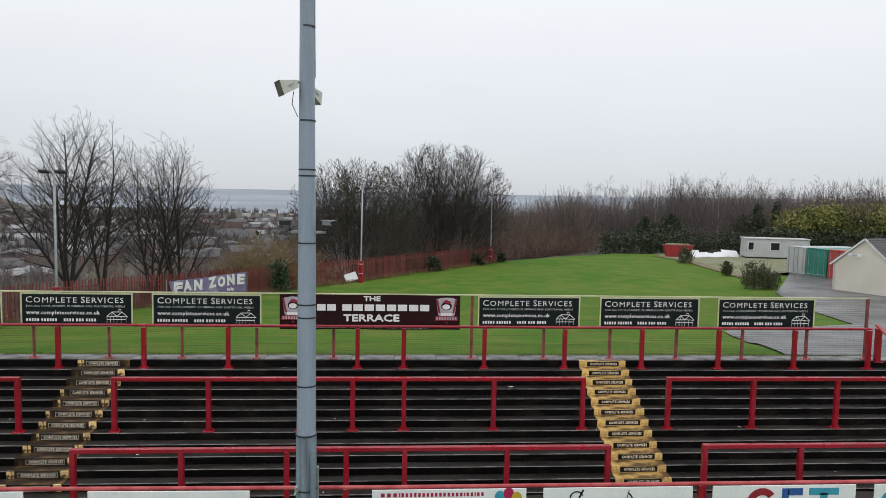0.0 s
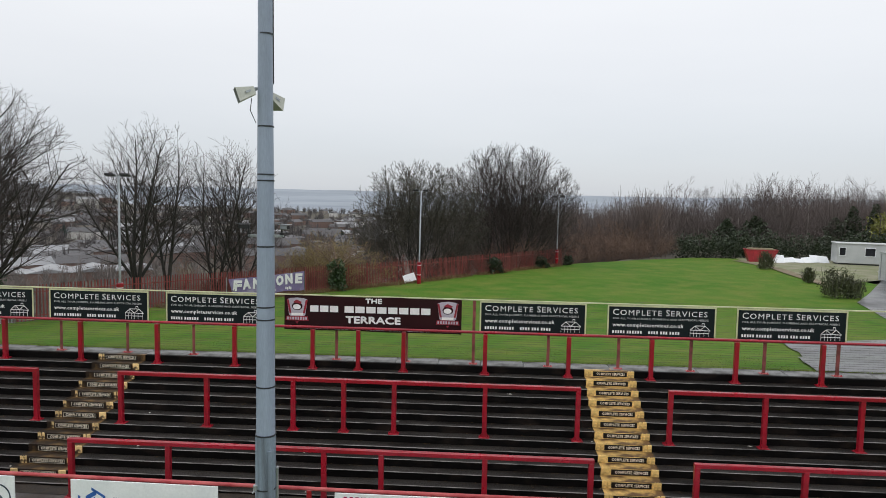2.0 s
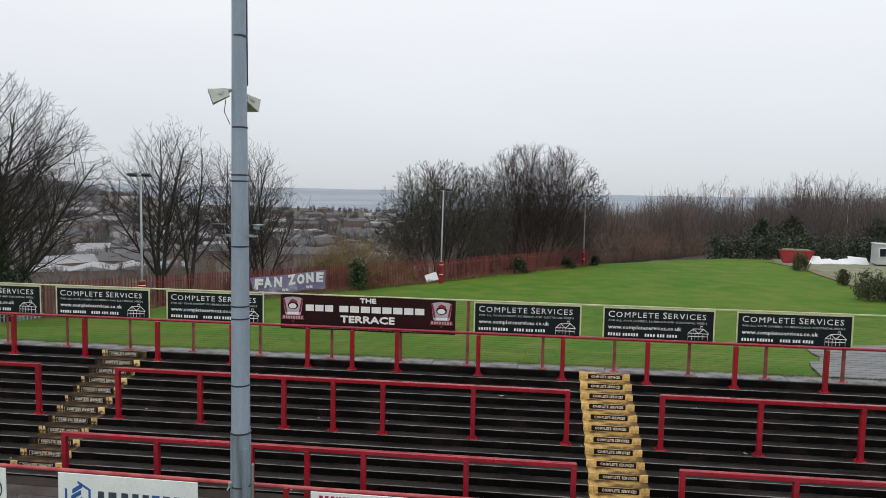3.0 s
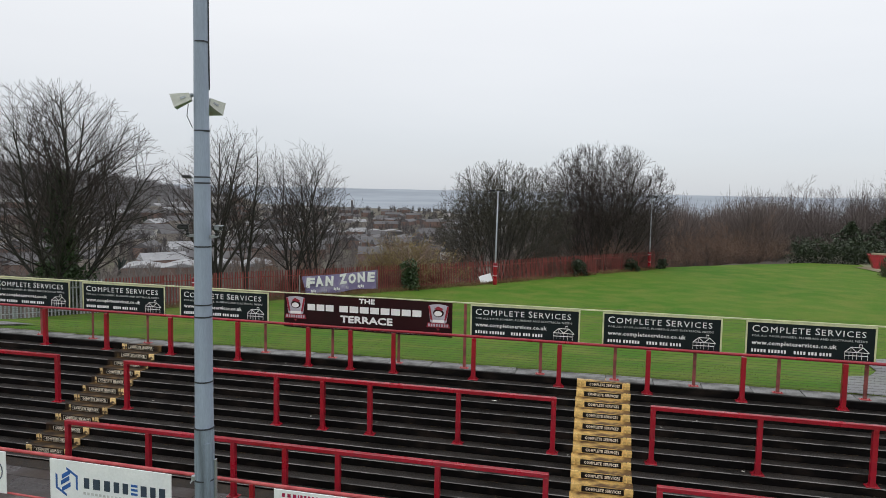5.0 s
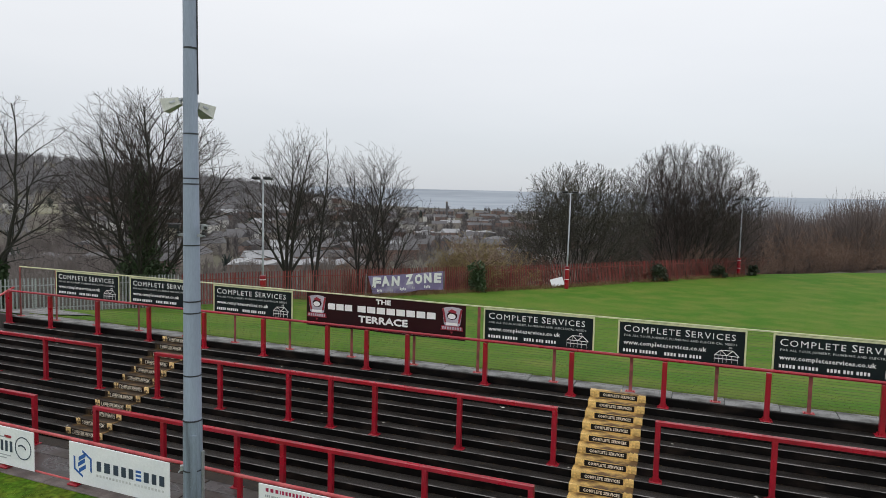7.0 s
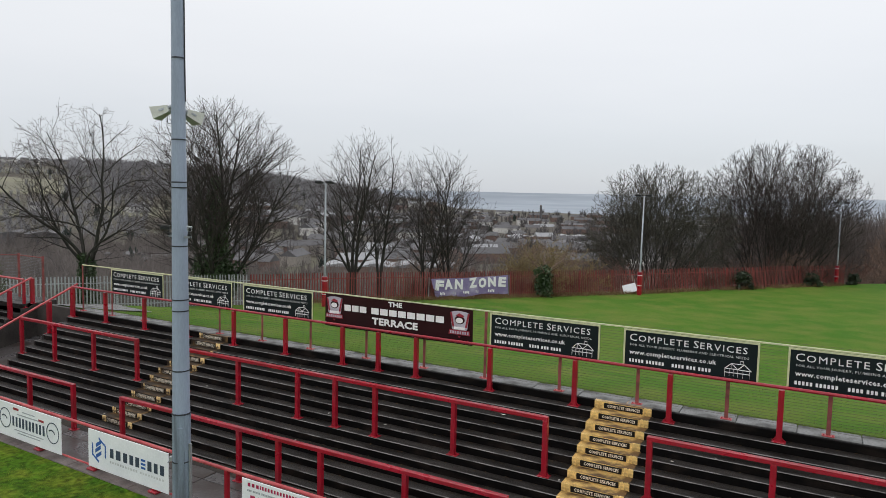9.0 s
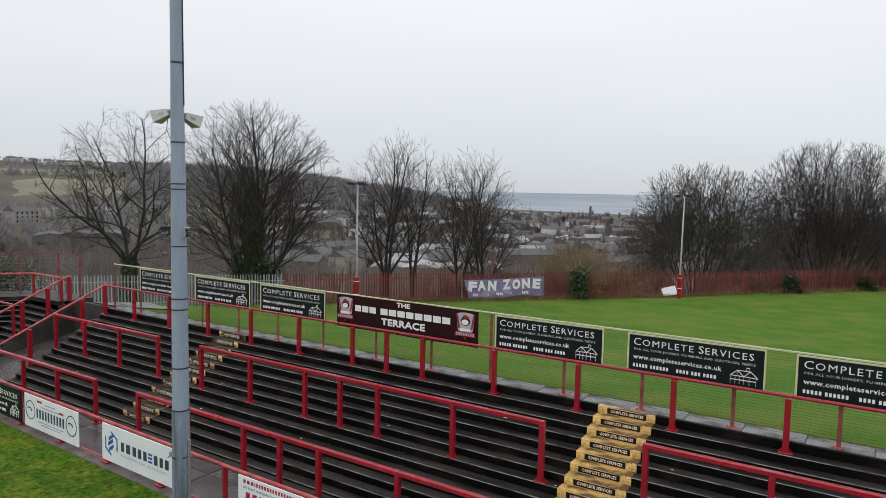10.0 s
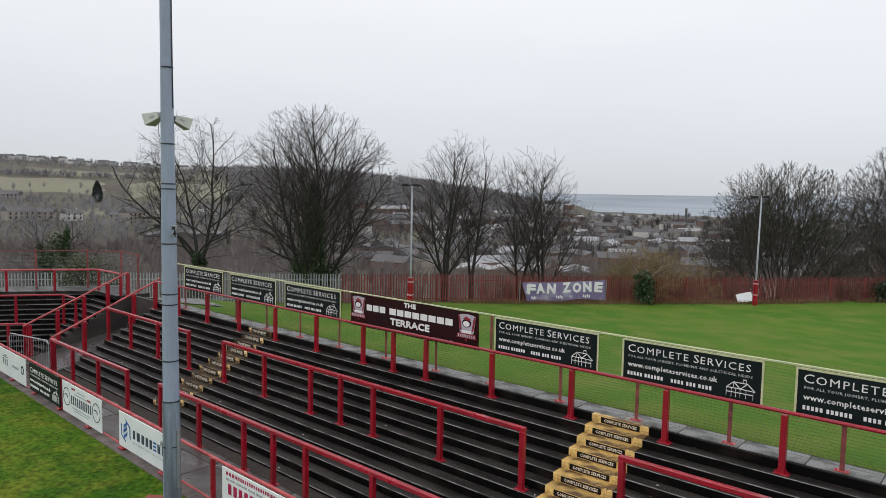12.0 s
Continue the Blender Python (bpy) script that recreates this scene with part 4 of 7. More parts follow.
b, w, h = hoarding(-10.47, -8.09, "dark hoarding with white lettering bars and a house outline", SIGN_DARK)
for me, dx in title_words:
    part("title_word", me, SIGN_WHITE, b, at=Matrix.Translation((0.09 + dx, -0.016, SH * 0.705)))
part("web_line", web_words, SIGN_WHITE, b, at=Matrix.Translation((0.09, -0.014, 0.275)))
number_bars(b, -0.03)
part("small_lettering", small_words, SIGN_WHITE, b, at=Matrix.Translation((0.10, -0.014, SH * 0.575)))
part("house_emblem", house_me, SIGN_WHITE, b, at=Matrix.Translation((1.85, -0.014, 0.085)))

b, w, h = hoarding(-13.28, -10.80, "white hoarding with thin dark script and a small crest", None)
f = Form()
word_bars(f, 0.35, 0.40, 0.20, 0.55, [0.9, 1, 1.2], 47, y=-0.013, weight=0.3)
f.box((0.6, -0.013, 0.55), (0.5, 0.003, 0.02)).box((0.6, -0.013, 0.60), (0.3, 0.003, 0.02))
part("script_line", f, NAVY, b)
f = Form().box((1.55, -0.012, 0.38), (0.6, 0.003, 0.07))
part("pale_line", f, GREY_INK, b)
f = Form()
ring(f, 2.2, 0.42, 0.13, 0.05)
part("crest", f, BLACK_INK, b)
b, w, h = hoarding(-17.38, -13.48, "plain white hoarding near the corner terrace", None)
part("bars", Form().box((1.4, -0.012, 0.4), (1.6, 0.003, 0.12)), GREY_INK, b)

b, w, h = hoarding(-0.02, 2.47, "white hoarding with crimson lettering bars and coloured balloons")
f = Form()
word_bars(f, 0.13, 0.705, 0.062, 1.68, [1.3, 1.3, 1.3, 0.5] + [0.9] * 15 + [0.5, 0.9, 0.9, 0.5, 0.9, 0.9], y=-0.013, depth=0.003, weight=0.58)
for z, count in ((0.43, 5), (0.15, 6)):
    for k in range(count):
        part("number_bar", Form().box((0.26 + 0.172 * k, -0.013, z), (0.105, 0.003, 0.19)), MAGENTA, b)
part("lettering", f, MAGENTA, b)
part("address_line", word_bars(Form(), 0.13, 0.60, 0.036, 1.15, [1] * 3 + [0] + [1] * 5 + [0] + [1] * 10 + [0] + [1] * 6 + [0] + [1] * 6, y=-0.012, depth=0.003), GREY_INK, b)
for cx, cz, m_ in ((2.06, 0.66, TEAL), (2.20, 0.71, MAGENTA), (2.33, 0.64, YELLOW_INK), (2.12, 0.54, BLUE), (2.27, 0.53, TEAL)):
    bl = Form()
    bl.plate([(cx + 0.085 * math.cos(a * math.pi / 8), cz + 0.1 * math.sin(a * math.pi / 8)) for a in range(16)], 0.004)
    part("balloon", bl, m_, b, at=Matrix.Translation((0, -0.013 - 0.001 * cx, 0)))
b, w, h = hoarding(2.75, 5.25, "white hoarding with flowing black script strokes")
f = Form()
for k, (x, z, r) in enumerate(((0.55, 0.62, 0.12), (0.62, 0.45, 0.10), (1.05, 0.52, 0.09), (1.35, 0.58, 0.14), (1.75, 0.50, 0.09), (2.05, 0.52, 0.08))):
    ring(f, x, z, r, 0.022, 10, a0=0.4 + k, a1=4.4 + k)
f.bar((1.32, -0.014, 0.35), (1.42, -0.014, 0.75), 0.004, 0.03).bar((0.48, -0.014, 0.4), (0.66, -0.014, 0.76), 0.004, 0.03)
part("script_strokes", f, BLACK_INK, b)
b, w, h = hoarding(5.59, 8.07, "white hoarding with large crimson and blue block shapes")
f = Form()
ring(f, 0.85, 0.48, 0.27, 0.12, 14, a0=0.7, a1=5.6)
part("crimson_shape", f, CRIMSON, b)
f = Form()
f.box((1.25, -0.013, 0.48), (0.12, 0.004, 0.52)).box((1.42, -0.013, 0.68), (0.26, 0.004, 0.12)).box((1.42, -0.013, 0.48), (0.26, 0.004, 0.10))
part("blue_shape", f, BLUE, b)
f = Form().box((1.92, -0.013, 0.68), (0.52, 0.004, 0.12)).box((1.92, -0.013, 0.44), (0.13, 0.004, 0.42))
part("teal_shape", f, TEAL, b)
b, w, h = hoarding(8.40, 10.9, "white hoarding with a green ring emblem")
f = Form()
ring(f, 0.35, 0.45, 0.25, 0.07)
part("emblem", f, TEAL, b)

# ---- floodlight column with speakers and cameras ----
PX, PY = -1.0, 10.37
col = thing("floodlight_column", "tall grey galvanised floodlight column with straps, speakers and cameras", "floodlight column", at=(PX, PY, FLOOR_Z - 0.1))
base_z = FLOOR_Z - 0.1
part("shaft", Form().tube([(0, 0, 2.35 - base_z), (0, 0, 5.2 - base_z), (-0.01, 0, 8.4 - base_z), (-0.03, 0, 22 - base_z)], [0.144, 0.129, 0.105, 0.075], 40, caps=False), GALV, col, soft=True)
part("sleeve", Form().tube([(0, 0, 0), (0, 0, 0.06), (0, 0, 2.40 - base_z), (0, 0, 2.42 - base_z)], [0.165, 0.160, 0.153, 0.146], 16), GALV_DARK, col, "stained darker lower sleeve")
for z, r in ((8.41, 0.1055), (7.075, 0.1155), (6.37, 0.1207), (6.28, 0.1215), (5.30, 0.1290), (4.39, 0.1340), (4.20, 0.1350), (3.17, 0.1403), (2.42, 0.1540), (1.58, 0.158)):
    part("strap", Form().tube([(0, 0, z - 0.011 - base_z), (0, 0, z + 0.011 - base_z)], r + 0.004, 40, caps=True), BAND, col, "thin dark steel strap", soft=False)
part("door_cover", Form().box((0.115, -0.115, 1.45 - base_z), (0.012, 0.10, 1.5), turn=Matrix.Rotation(radians(-45), 3, "Z"), cut=0.004), GALV_DARK, col, "narrow access cover")
part("riser_cable", Form().tube([(0.098, 0.055, 7.7 - base_z), (0.092, 0.052, 8.4 - base_z), (0.070, 0.040, 14.0 - base_z)], 0.011, 6), DARK_PLASTIC, col, "dark cable clipped up the column")
part("cable_cover", Form().box((0.17, 0.04, 1.35 - base_z), (0.03, 0.06, 1.1), cut=0.006), STEEL, col)
part("socket", Form().box((-0.12, -0.12, 1.62 - base_z), (0.06, 0.06, 0.09), cut=0.01, turn=Matrix.Rotation(radians(45), 3, "Z")).tube([(-0.12, -0.13, 1.60 - base_z), (-0.15, -0.17, 1.55 - base_z)], 0.012, 8), STEEL, col)


GRILLE = mat("grey_speaker_grille", (0.14, 0.15, 0.13), 0.6, other=(0.10, 0.11, 0.09), scale=8, fine=60)


def speaker(parent, way, z, pitch_deg, spin):
    """A horn-shaped cabinet, wide mouth outwards, on a bracket."""
    f = Form()
    rings_ = [(-0.02, 0.075, 0.055), (0.07, 0.090, 0.072), (0.23, 0.135, 0.100), (0.245, 0.143, 0.108)]
    vs = [(x, sy * wy, sz * hz) for x, wy, hz in rings_ for sy, sz in ((-1, -1), (1, -1), (1, 1), (-1, 1))]
    fs = [(0, 3, 2, 1)] + [(4 * i + k, 4 * i + (k + 1) % 4, 4 * i + 4 + (k + 1) % 4, 4 * i + 4 + k) for i in range(3) for k in range(4)]
    f.add(vs, fs)
    m = Matrix.Translation((way[0], way[1], z)) @ Matrix.Rotation(radians(spin), 4, "Z") @ Matrix.Rotation(radians(pitch_deg), 4, "Y")
    s = part("speaker", f, SPEAKER, parent, "cream weatherproof loudspeaker", at=m)
    part("grille", Form().box((0.242, 0, 0), (0.006, 0.262, 0.195)), GRILLE, s)
    part("yoke", Form().bar((0.12, -0.125, 0.0), (-0.06, -0.02, 0.03), 0.012, 0.03).bar((0.12, 0.125, 0.0), (-0.06, 0.02, 0.03), 0.012, 0.03), STEEL, s)
    part("arm", Form().bar((-0.02, 0, 0.0), (-0.12, 0, 0.03), 0.04, 0.03), STEEL, s)
    return s


speaker(col, (-0.17, -0.06), 7.58 - base_z, 19, 205)
speaker(col, (0.0, 0.15), 7.53 - base_z, 19, 84)
part("speaker_cable", Form().tube([(-0.19, -0.06, 7.48 - base_z), (-0.21, -0.07, 7.3 - base_z), (-0.13, -0.05, 7.12 - base_z)], 0.006, 6), DARK_PLASTIC, col)
arm = part("camera_arm", Form().bar((-0.27, 0, 5.46 - base_z), (0.27, 0, 5.46 - base_z), 0.04, 0.04, cut=0.004), STEEL, col, "steel cross arm")
for sx, spin in ((-1, 200), (1, -35)):
    m = Matrix.Translation((sx * 0.25, -0.02, 5.58 - base_z)) @ Matrix.Rotation(radians(spin), 4, "Z") @ Matrix.Scale(0.72, 4)
    f = Form().box((0.09, 0, 0.02), (0.22, 0.095, 0.085), cut=0.014).box((0.10, 0, 0.078), (0.30, 0.125, 0.014), cut=0.004)
    cmr = part("security_camera", f, STEEL if sx > 0 else DARK_PLASTIC, col, "small security camera with hood", at=m)
    part("lens", Form().tube([(0.195, 0, 0.02), (0.212, 0, 0.02)], 0.036, 12), DARK_PLASTIC, cmr)
    part("stalk", Form().tube([(0, 0, 0.03), (0.0, 0, -0.12)], 0.016, 8).tube([(0.02, 0, 0.0), (0.11, 0.04, -0.10), (0.05, 0.02, -0.19), (-0.03, 0.0, -0.17)], 0.009, 6).box((0.0, 0, -0.12), (0.07, 0.07, 0.05), cut=0.008), DARK_PLASTIC, cmr)

pad = thing("post_pads", "faded red foam pads lying at the column foot", "padding", at=(PX, PY - 0.15, FLOOR_Z - 0.12))
for dx, dy, t in ((-0.32, 0.0, 35), (0.22, 0.02, -20), (0.05, -0.28, 80)):
    part("pad", Form().box((dx, dy, 0.16), (0.42, 0.18, 0.30), turn=Matrix.Rotation(radians(t), 3, "Z") @ Matrix.Rotation(radians(12), 3, "X"), cut=0.04), RED_DULL, pad)

# ---- hurdle in the gangway ----
hur = thing("crowd_hurdle", "pale steel crowd control hurdle in the gangway", "hurdle", at=(-13.5, 11.9, FLOOR_Z), turn=12)
f = Form().tube([(-1.1, 0, 0.12), (-1.1, 0, 0.98), (-1.02, 0, 1.08), (1.02, 0, 1.08), (1.1, 0, 0.98), (1.1, 0, 0.12)], 0.02, 8)
part("frame", f, STEEL, hur)
part("low_rail", Form().tube([(-1.1, 0, 0.2), (1.1, 0, 0.2)], 0.016, 8), STEEL, hur)
bar_me = Form().tube([(0, 0, 0.2), (0, 0, 1.07)], 0.007, 6).mesh("bar", [STEEL])
for i in range(15):
    part("bar", bar_me, STEEL, hur, at=Matrix.Translation((-0.98 + i * 0.14, 0, 0)))
for sx in (-0.8, 0.8):
    part("foot", Form().tube([(sx, -0.3, 0.02), (sx, 0, 0.14), (sx, 0.3, 0.02)], 0.016, 8), STEEL, hur)

# ---- palisade fence round the field ----
PALE_H = 1.72
pale_f = Form()
pale_prof = [(-0.034, 0.010), (-0.012, -0.012), (0.012, -0.012), (0.034, 0.010)]
vs = [(x, y, z) for z in (0.0, PALE_H - 0.10) for x, y in pale_prof] + [(-0.030, 0.006, PALE_H), (-0.008, -0.012, PALE_H - 0.035), (0.008, -0.012, PALE_H - 0.035), (0.030, 0.006, PALE_H)]
pale_f.add(vs, [(4 * i + k, 4 * i + k + 1, 4 * i + 5 + k, 4 * i + 4 + k) for i in range(2) for k in range(3)])
PALE_RED = mat("faded_red_palisade", (0.245, 0.046, 0.040), 0.6, other=(0.15, 0.038, 0.032), scale=0.5, fine=20, each=0.25)
PALE_GREY = mat("silver_palisade", (0.42, 0.44, 0.46), 0.5, metal=0.3, other=(0.33, 0.35, 0.37), scale=0.5, fine=20, each=0.12)
pale_red_me, pale_grey_me = pale_f.mesh("pale", [PALE_RED]), pale_f.mesh("pale_grey", [PALE_GREY])


def fence_z(d):
    p = FENCE_AT + FENCE_WAY * d
    return field_z(p.x, p.y) - 0.03


turn_f = math.degrees(math.atan2(FENCE_WAY.y, FENCE_WAY.x))


def palisade(name, d0, d1, me, material, label, singles):
    fe = thing(name, label, "fence")
    n = int((d1 - d0) / 0.155)
    rest = Form()
    rnd = random.Random(int(d0 * 3))
    for i in range(n):
        d = d0 + i * 0.155
        p = FENCE_AT + FENCE_WAY * d
        m = pose(p.x, p.y, fence_z(d) + rnd.uniform(-0.015, 0.015), rnd.uniform(-1, 1), rnd.uniform(-0.8, 0.8), turn_f)
        if i < singles:
            part("pale", me, material, fe, at=m)
        else:
            rest.add([m @ v.co for v in me.vertices], [tuple(q.vertices) for q in me.polygons])
    if rest.v:
        tagged(part("far_pales", rest, material, fe), kind="stuff")
    out = FENCE_OUT * 0.03
    for h in (0.25, 1.35):
        d = d0
        while d < d1 - 0.5:
            e = min(d + 2.75, d1)
            p, q = FENCE_AT + FENCE_WAY * d + out, FENCE_AT + FENCE_WAY * e + out
            part("rail", Form().bar((p.x, p.y, fence_z(d) + h), (q.x, q.y, fence_z(e) + h), 0.04, 0.045), material, fe)
            if h < 1:
                part("post", Form().box((p.x + out.x, p.y + out.y, fence_z(d) + 0.82), (0.09, 0.05, 1.7), turn=Matrix.Rotation(radians(turn_f), 3, "Z")), material, fe)
            d = e


palisade("silver_palisade", -36.0, -15.6, pale_grey_me, PALE_GREY, "silver steel palisade fence behind the terrace end", 140)
palisade("red_palisade", -15.6, 34.0, pale_red_me, PALE_RED, "faded red steel palisade fence round the field", 260)


# ---- training lights on the field ----
def field_light(x, y, top, label, lean=0.0, white=False):
    z0 = field_z(x, y)
    h = top - z0
    t = thing("field_light", label, "lamp post", at=(x, y, z0), turn=0, group="training lights round the field")
    part("mast", Form().tube([(0, 0, 0), (0, 0, 1.7), (0.01 + lean * h, 0, h)], [0.075, 0.06, 0.045], 12), STEEL, t, soft=True)
    head = part("crossbar", Form().bar((-0.42 + lean * h, 0, h), (0.42 + lean * h, 0, h), 0.05, 0.05), STEEL, t)
    for sx in (-0.36, 0.36):
        part("floodlight", Form().box((sx + lean * h, -0.08, h + 0.06), (0.42, 0.32, 0.13), cut=0.03, turn=Matrix.Rotation(radians(-12), 3, "X")), DARK_PLASTIC, head)
    pd = part("pad", Form().tube([(0, 0, 0.0), (0, 0, 0.05), (0, 0, 1.58), (0, 0, 1.62)], [0.15, 0.16, 0.16, 0.14], 14), RED if not white else RED_DULL, t, "red foam post pad")
    for k in range(4):
        part("pad_band", Form().tube([(0, 0, 0.3 + 0.36 * k), (0, 0, 0.34 + 0.36 * k)], 0.164, 14), BOARD_WHITE if k % 2 else RED, pd)


field_light(-14.6, 30.9, 6.75, "grey training light mast with red padded foot")
field_light(-2.2, 50.0, 6.5, "grey training light mast leaning over a red padded foot", lean=0.006)
field_light(10.1, 68.5, 6.35, "slim grey training light mast with red and white padded foot")

# white board leaning by the mast
wb = Form().box((0, 0, 0.40), (0.95, 0.03, 0.62), turn=Matrix.Rotation(radians(-24), 3, "X") @ Matrix.Rotation(radians(-16), 3, "Y"), cut=0.006)
single("loose_board", wb, BOARD_WHITE, "loose white board leaning at the mast foot", "board", at=(-2.95, 50.35, field_z(-2.9, 50.3) - 0.02), turn=20)

# ---- fan zone banner on stakes ----
fz = thing("fan_zone_banner", "purple and white lettered banner stretched between stakes", "banner", at=(-12.15, 38.1, field_z(-11.9, 38.4) + 0.06), turn=math.degrees(math.atan2(FENCE_WAY.y, FENCE_WAY.x)))
PURPLE = mat("purple_grey_banner", (0.22, 0.18, 0.34), 0.55, other=(0.42, 0.38, 0.53), scale=1.1, fine=18, bump=0.1, edge=(0.48, 0.70))
L = 5.45
def sag(x, z):
    return 0.03 * math.sin(x * 2.2) + 0.02 * noise.noise((x * 1.4, z * 2, 4))
f = Form()
vs = []
for i in range(41):
    for j in range(9):
        x, u = L * i / 40, j / 8
        z0_, z1_ = 0.02 + 0.05 * math.sin(x * 2.1) + 0.10 * (x / L), 1.20 + 0.10 * (x / L) - 0.04 * math.sin(math.pi * x / L)
        z = z0_ + (z1_ - z0_) * u
        xx = x + 0.35 * (1 - u) * (1 - x / L)
        vs.append((xx, sag(x, z), z))
f.add(vs, [(i * 9 + j, (i + 1) * 9 + j, (i + 1) * 9 + j + 1, i * 9 + j + 1) for i in range(40) for j in range(8)])
part("sheet", f, PURPLE, fz, soft=True)
tilts = (5, -4, 3, -5, 2, -3, 4)
for q, (ch_, at_x) in enumerate(zip("FANZONE", (0.28, 0.92, 1.58, 2.62, 3.28, 3.98, 4.68))):
    me = letters(ch_, 0.56, 0.56, depth=0.02, bold=0.055)
    me.materials.append(SIGN_WHITE)
    part("letter", me, SIGN_WHITE, fz, at=Matrix.Translation((at_x, sag(at_x + 0.25, 0.8) - 0.055, 0.53 + 0.10 * at_x / L)) @ Matrix.Rotation(radians(tilts[q]), 4, "Y"))
for k, (x, ww) in enumerate(((0.78, 0.34), (1.6, 0.24), (2.4, 0.46), (3.2, 0.24), (4.2, 0.50))):
    for q in range(2 if k % 2 else 4):
        n = 2 if k % 2 else 4
        part("emblem_bar", Form().box((x + ww * (q - n / 2 + 0.5) / n, sag(x, 0.3) - 0.05, 0.24 + 0.02 * x + 0.02 * (-1) ** q), (ww / n * 0.7, 0.008, 0.16)), LILAC if k % 2 else SIGN_WHITE, fz)
for x in (-0.12, L + 0.1):
    part("stake", Form().tube([(x, 0.03, -0.05), (x, 0.03, 1.3)], 0.025, 8), STEEL, fz)

# ---- bare winter trees ----
def tubes_mesh(name, branches, mats):
    """branches: (points, radii, sides, material index). All joined into one mesh, quickly."""
    verts, faces, mis, base = [], [], [], 0
    sets = {}
    for pts, rad, n, mi in branches:
        sets.setdefault((len(pts), n, mi), []).append((pts, rad))
    for (m, n, mi), group in sets.items():
        P = np.array([g[0] for g in group], float)
        R = np.array([g[1] for g in group], float)
        D = np.empty_like(P)
        D[:, 1:-1] = P[:, 2:] - P[:, :-2]
        D[:, 0], D[:, -1] = P[:, 1] - P[:, 0], P[:, -1] - P[:, -2]
        D /= np.linalg.norm(D, axis=2, keepdims=True) + 1e-9
        ref = np.where(np.abs(D[..., 2:3]) < 0.9, np.array([0, 0, 1.0]), np.array([1.0, 0, 0]))
        U = np.cross(D, ref)
        U /= np.linalg.norm(U, axis=2, keepdims=True) + 1e-9
        W = np.cross(D, U)
        a = 2 * np.pi * np.arange(n) / n
        V = P[:, :, None] + R[:, :, None, None] * (U[:, :, None] * np.cos(a)[:, None] + W[:, :, None] * np.sin(a)[:, None])
        count = len(group)
        verts.append(V.reshape(-1, 3))
        idx = base + np.arange(count * m * n).reshape(count, m, n)
        q = np.stack([idx[:, :-1], idx[:, 1:], np.roll(idx, -1, 2)[:, 1:], np.roll(idx, -1, 2)[:, :-1]], -1).reshape(-1, 4)
        faces.append(q)
        mis.append(np.full(len(q), mi))
        base += count * m * n
    V, Fq, MI = np.concatenate(verts), np.concatenate(faces), np.concatenate(mis)
    me = bpy.data.meshes.new(name)
    me.vertices.add(len(V))
    me.vertices.foreach_set("co", V.astype(np.float32).ravel())
    me.loops.add(len(Fq) * 4)
    me.loops.foreach_set("vertex_index", Fq.astype(np.int32).ravel())
    me.polygons.add(len(Fq))
    me.polygons.foreach_set("loop_start", np.arange(0, len(Fq) * 4, 4, dtype=np.int32))
    me.polygons.foreach_set("use_smooth", np.ones(len(Fq), bool))
    for m_ in mats:
        me.materials.append(m_)
    me.polygons.foreach_set("material_index", MI.astype(np.int32))
    me.update(calc_edges=True)
    return me


def way_out(p, d, dome):
    """How far from p along d the crown's outline lies."""
    if dome is None:
        return 1e9
    a, zc, b = dome
    q = Vector((p[0] / a, p[1] / a, (p[2] - zc) / b))
    w = Vector((d[0] / a, d[1] / a, d[2] / b))
    A, B, C = w.dot(w), q.dot(w), q.dot(q) - 1
    D = B * B - A * C
    return (-B + math.sqrt(D)) / A if D > 0 else 0.0


def grow(rnd, out, p, d, length, radius, level, plan, up, dome=None, thin=0.008):
    """One limb and what springs from it. plan: per level (children, angle, length ratio, radius ratio, segments, sides, wobble, first child)."""
    kids, angle, ratio, rratio, segs, sides, wob, first = plan[level]
    room = way_out(p, d, dome)
    if room < 0.25:
        return
    length = min(length, room * (rnd.uniform(0.78, 0.9) if level < 2 else rnd.uniform(0.8, 1.12)))
    pts, rad = [tuple(p)], [radius]
    q, w = Vector(p), Vector(d).normalized()
    ends = []
    last = level + 1 >= len(plan)
    for i in range(segs):
        w = (w + Vector((rnd.gauss(0, wob), rnd.gauss(0, wob), rnd.gauss(0, wob * 0.6) + up))).normalized()
        q = q + w * (length / segs)
        f = (i + 1) / segs
        pts.append(tuple(q))
        rad.append(max(radius * (1 - 0.78 * f), thin * 0.6))
        ends.append((q.copy(), w.copy(), rad[-1]))
    out.append((pts, rad, sides, level))
    if last:
        return
    for k in range(kids):
        f = min(first + (1 - first) * (k + rnd.random()) / kids, 0.999)
        i = int(f * segs)
        q, w, r = ends[i]
        at = Vector(pts[i]).lerp(q, f * segs - i)
        u = w.orthogonal().normalized()
        u.rotate(Matrix.Rotation(k * 2.4 + rnd.uniform(-0.6, 0.6), 3, w))
        th = radians(angle) * rnd.uniform(0.6, 1.3)
        dd = w * math.cos(th) + u * math.sin(th)
        grow(rnd, out, at, dd, length * ratio * rnd.uniform(0.7, 1.2) * (1.2 - 0.5 * f), max(r * rratio, thin), level + 1, plan, up, dome, thin)


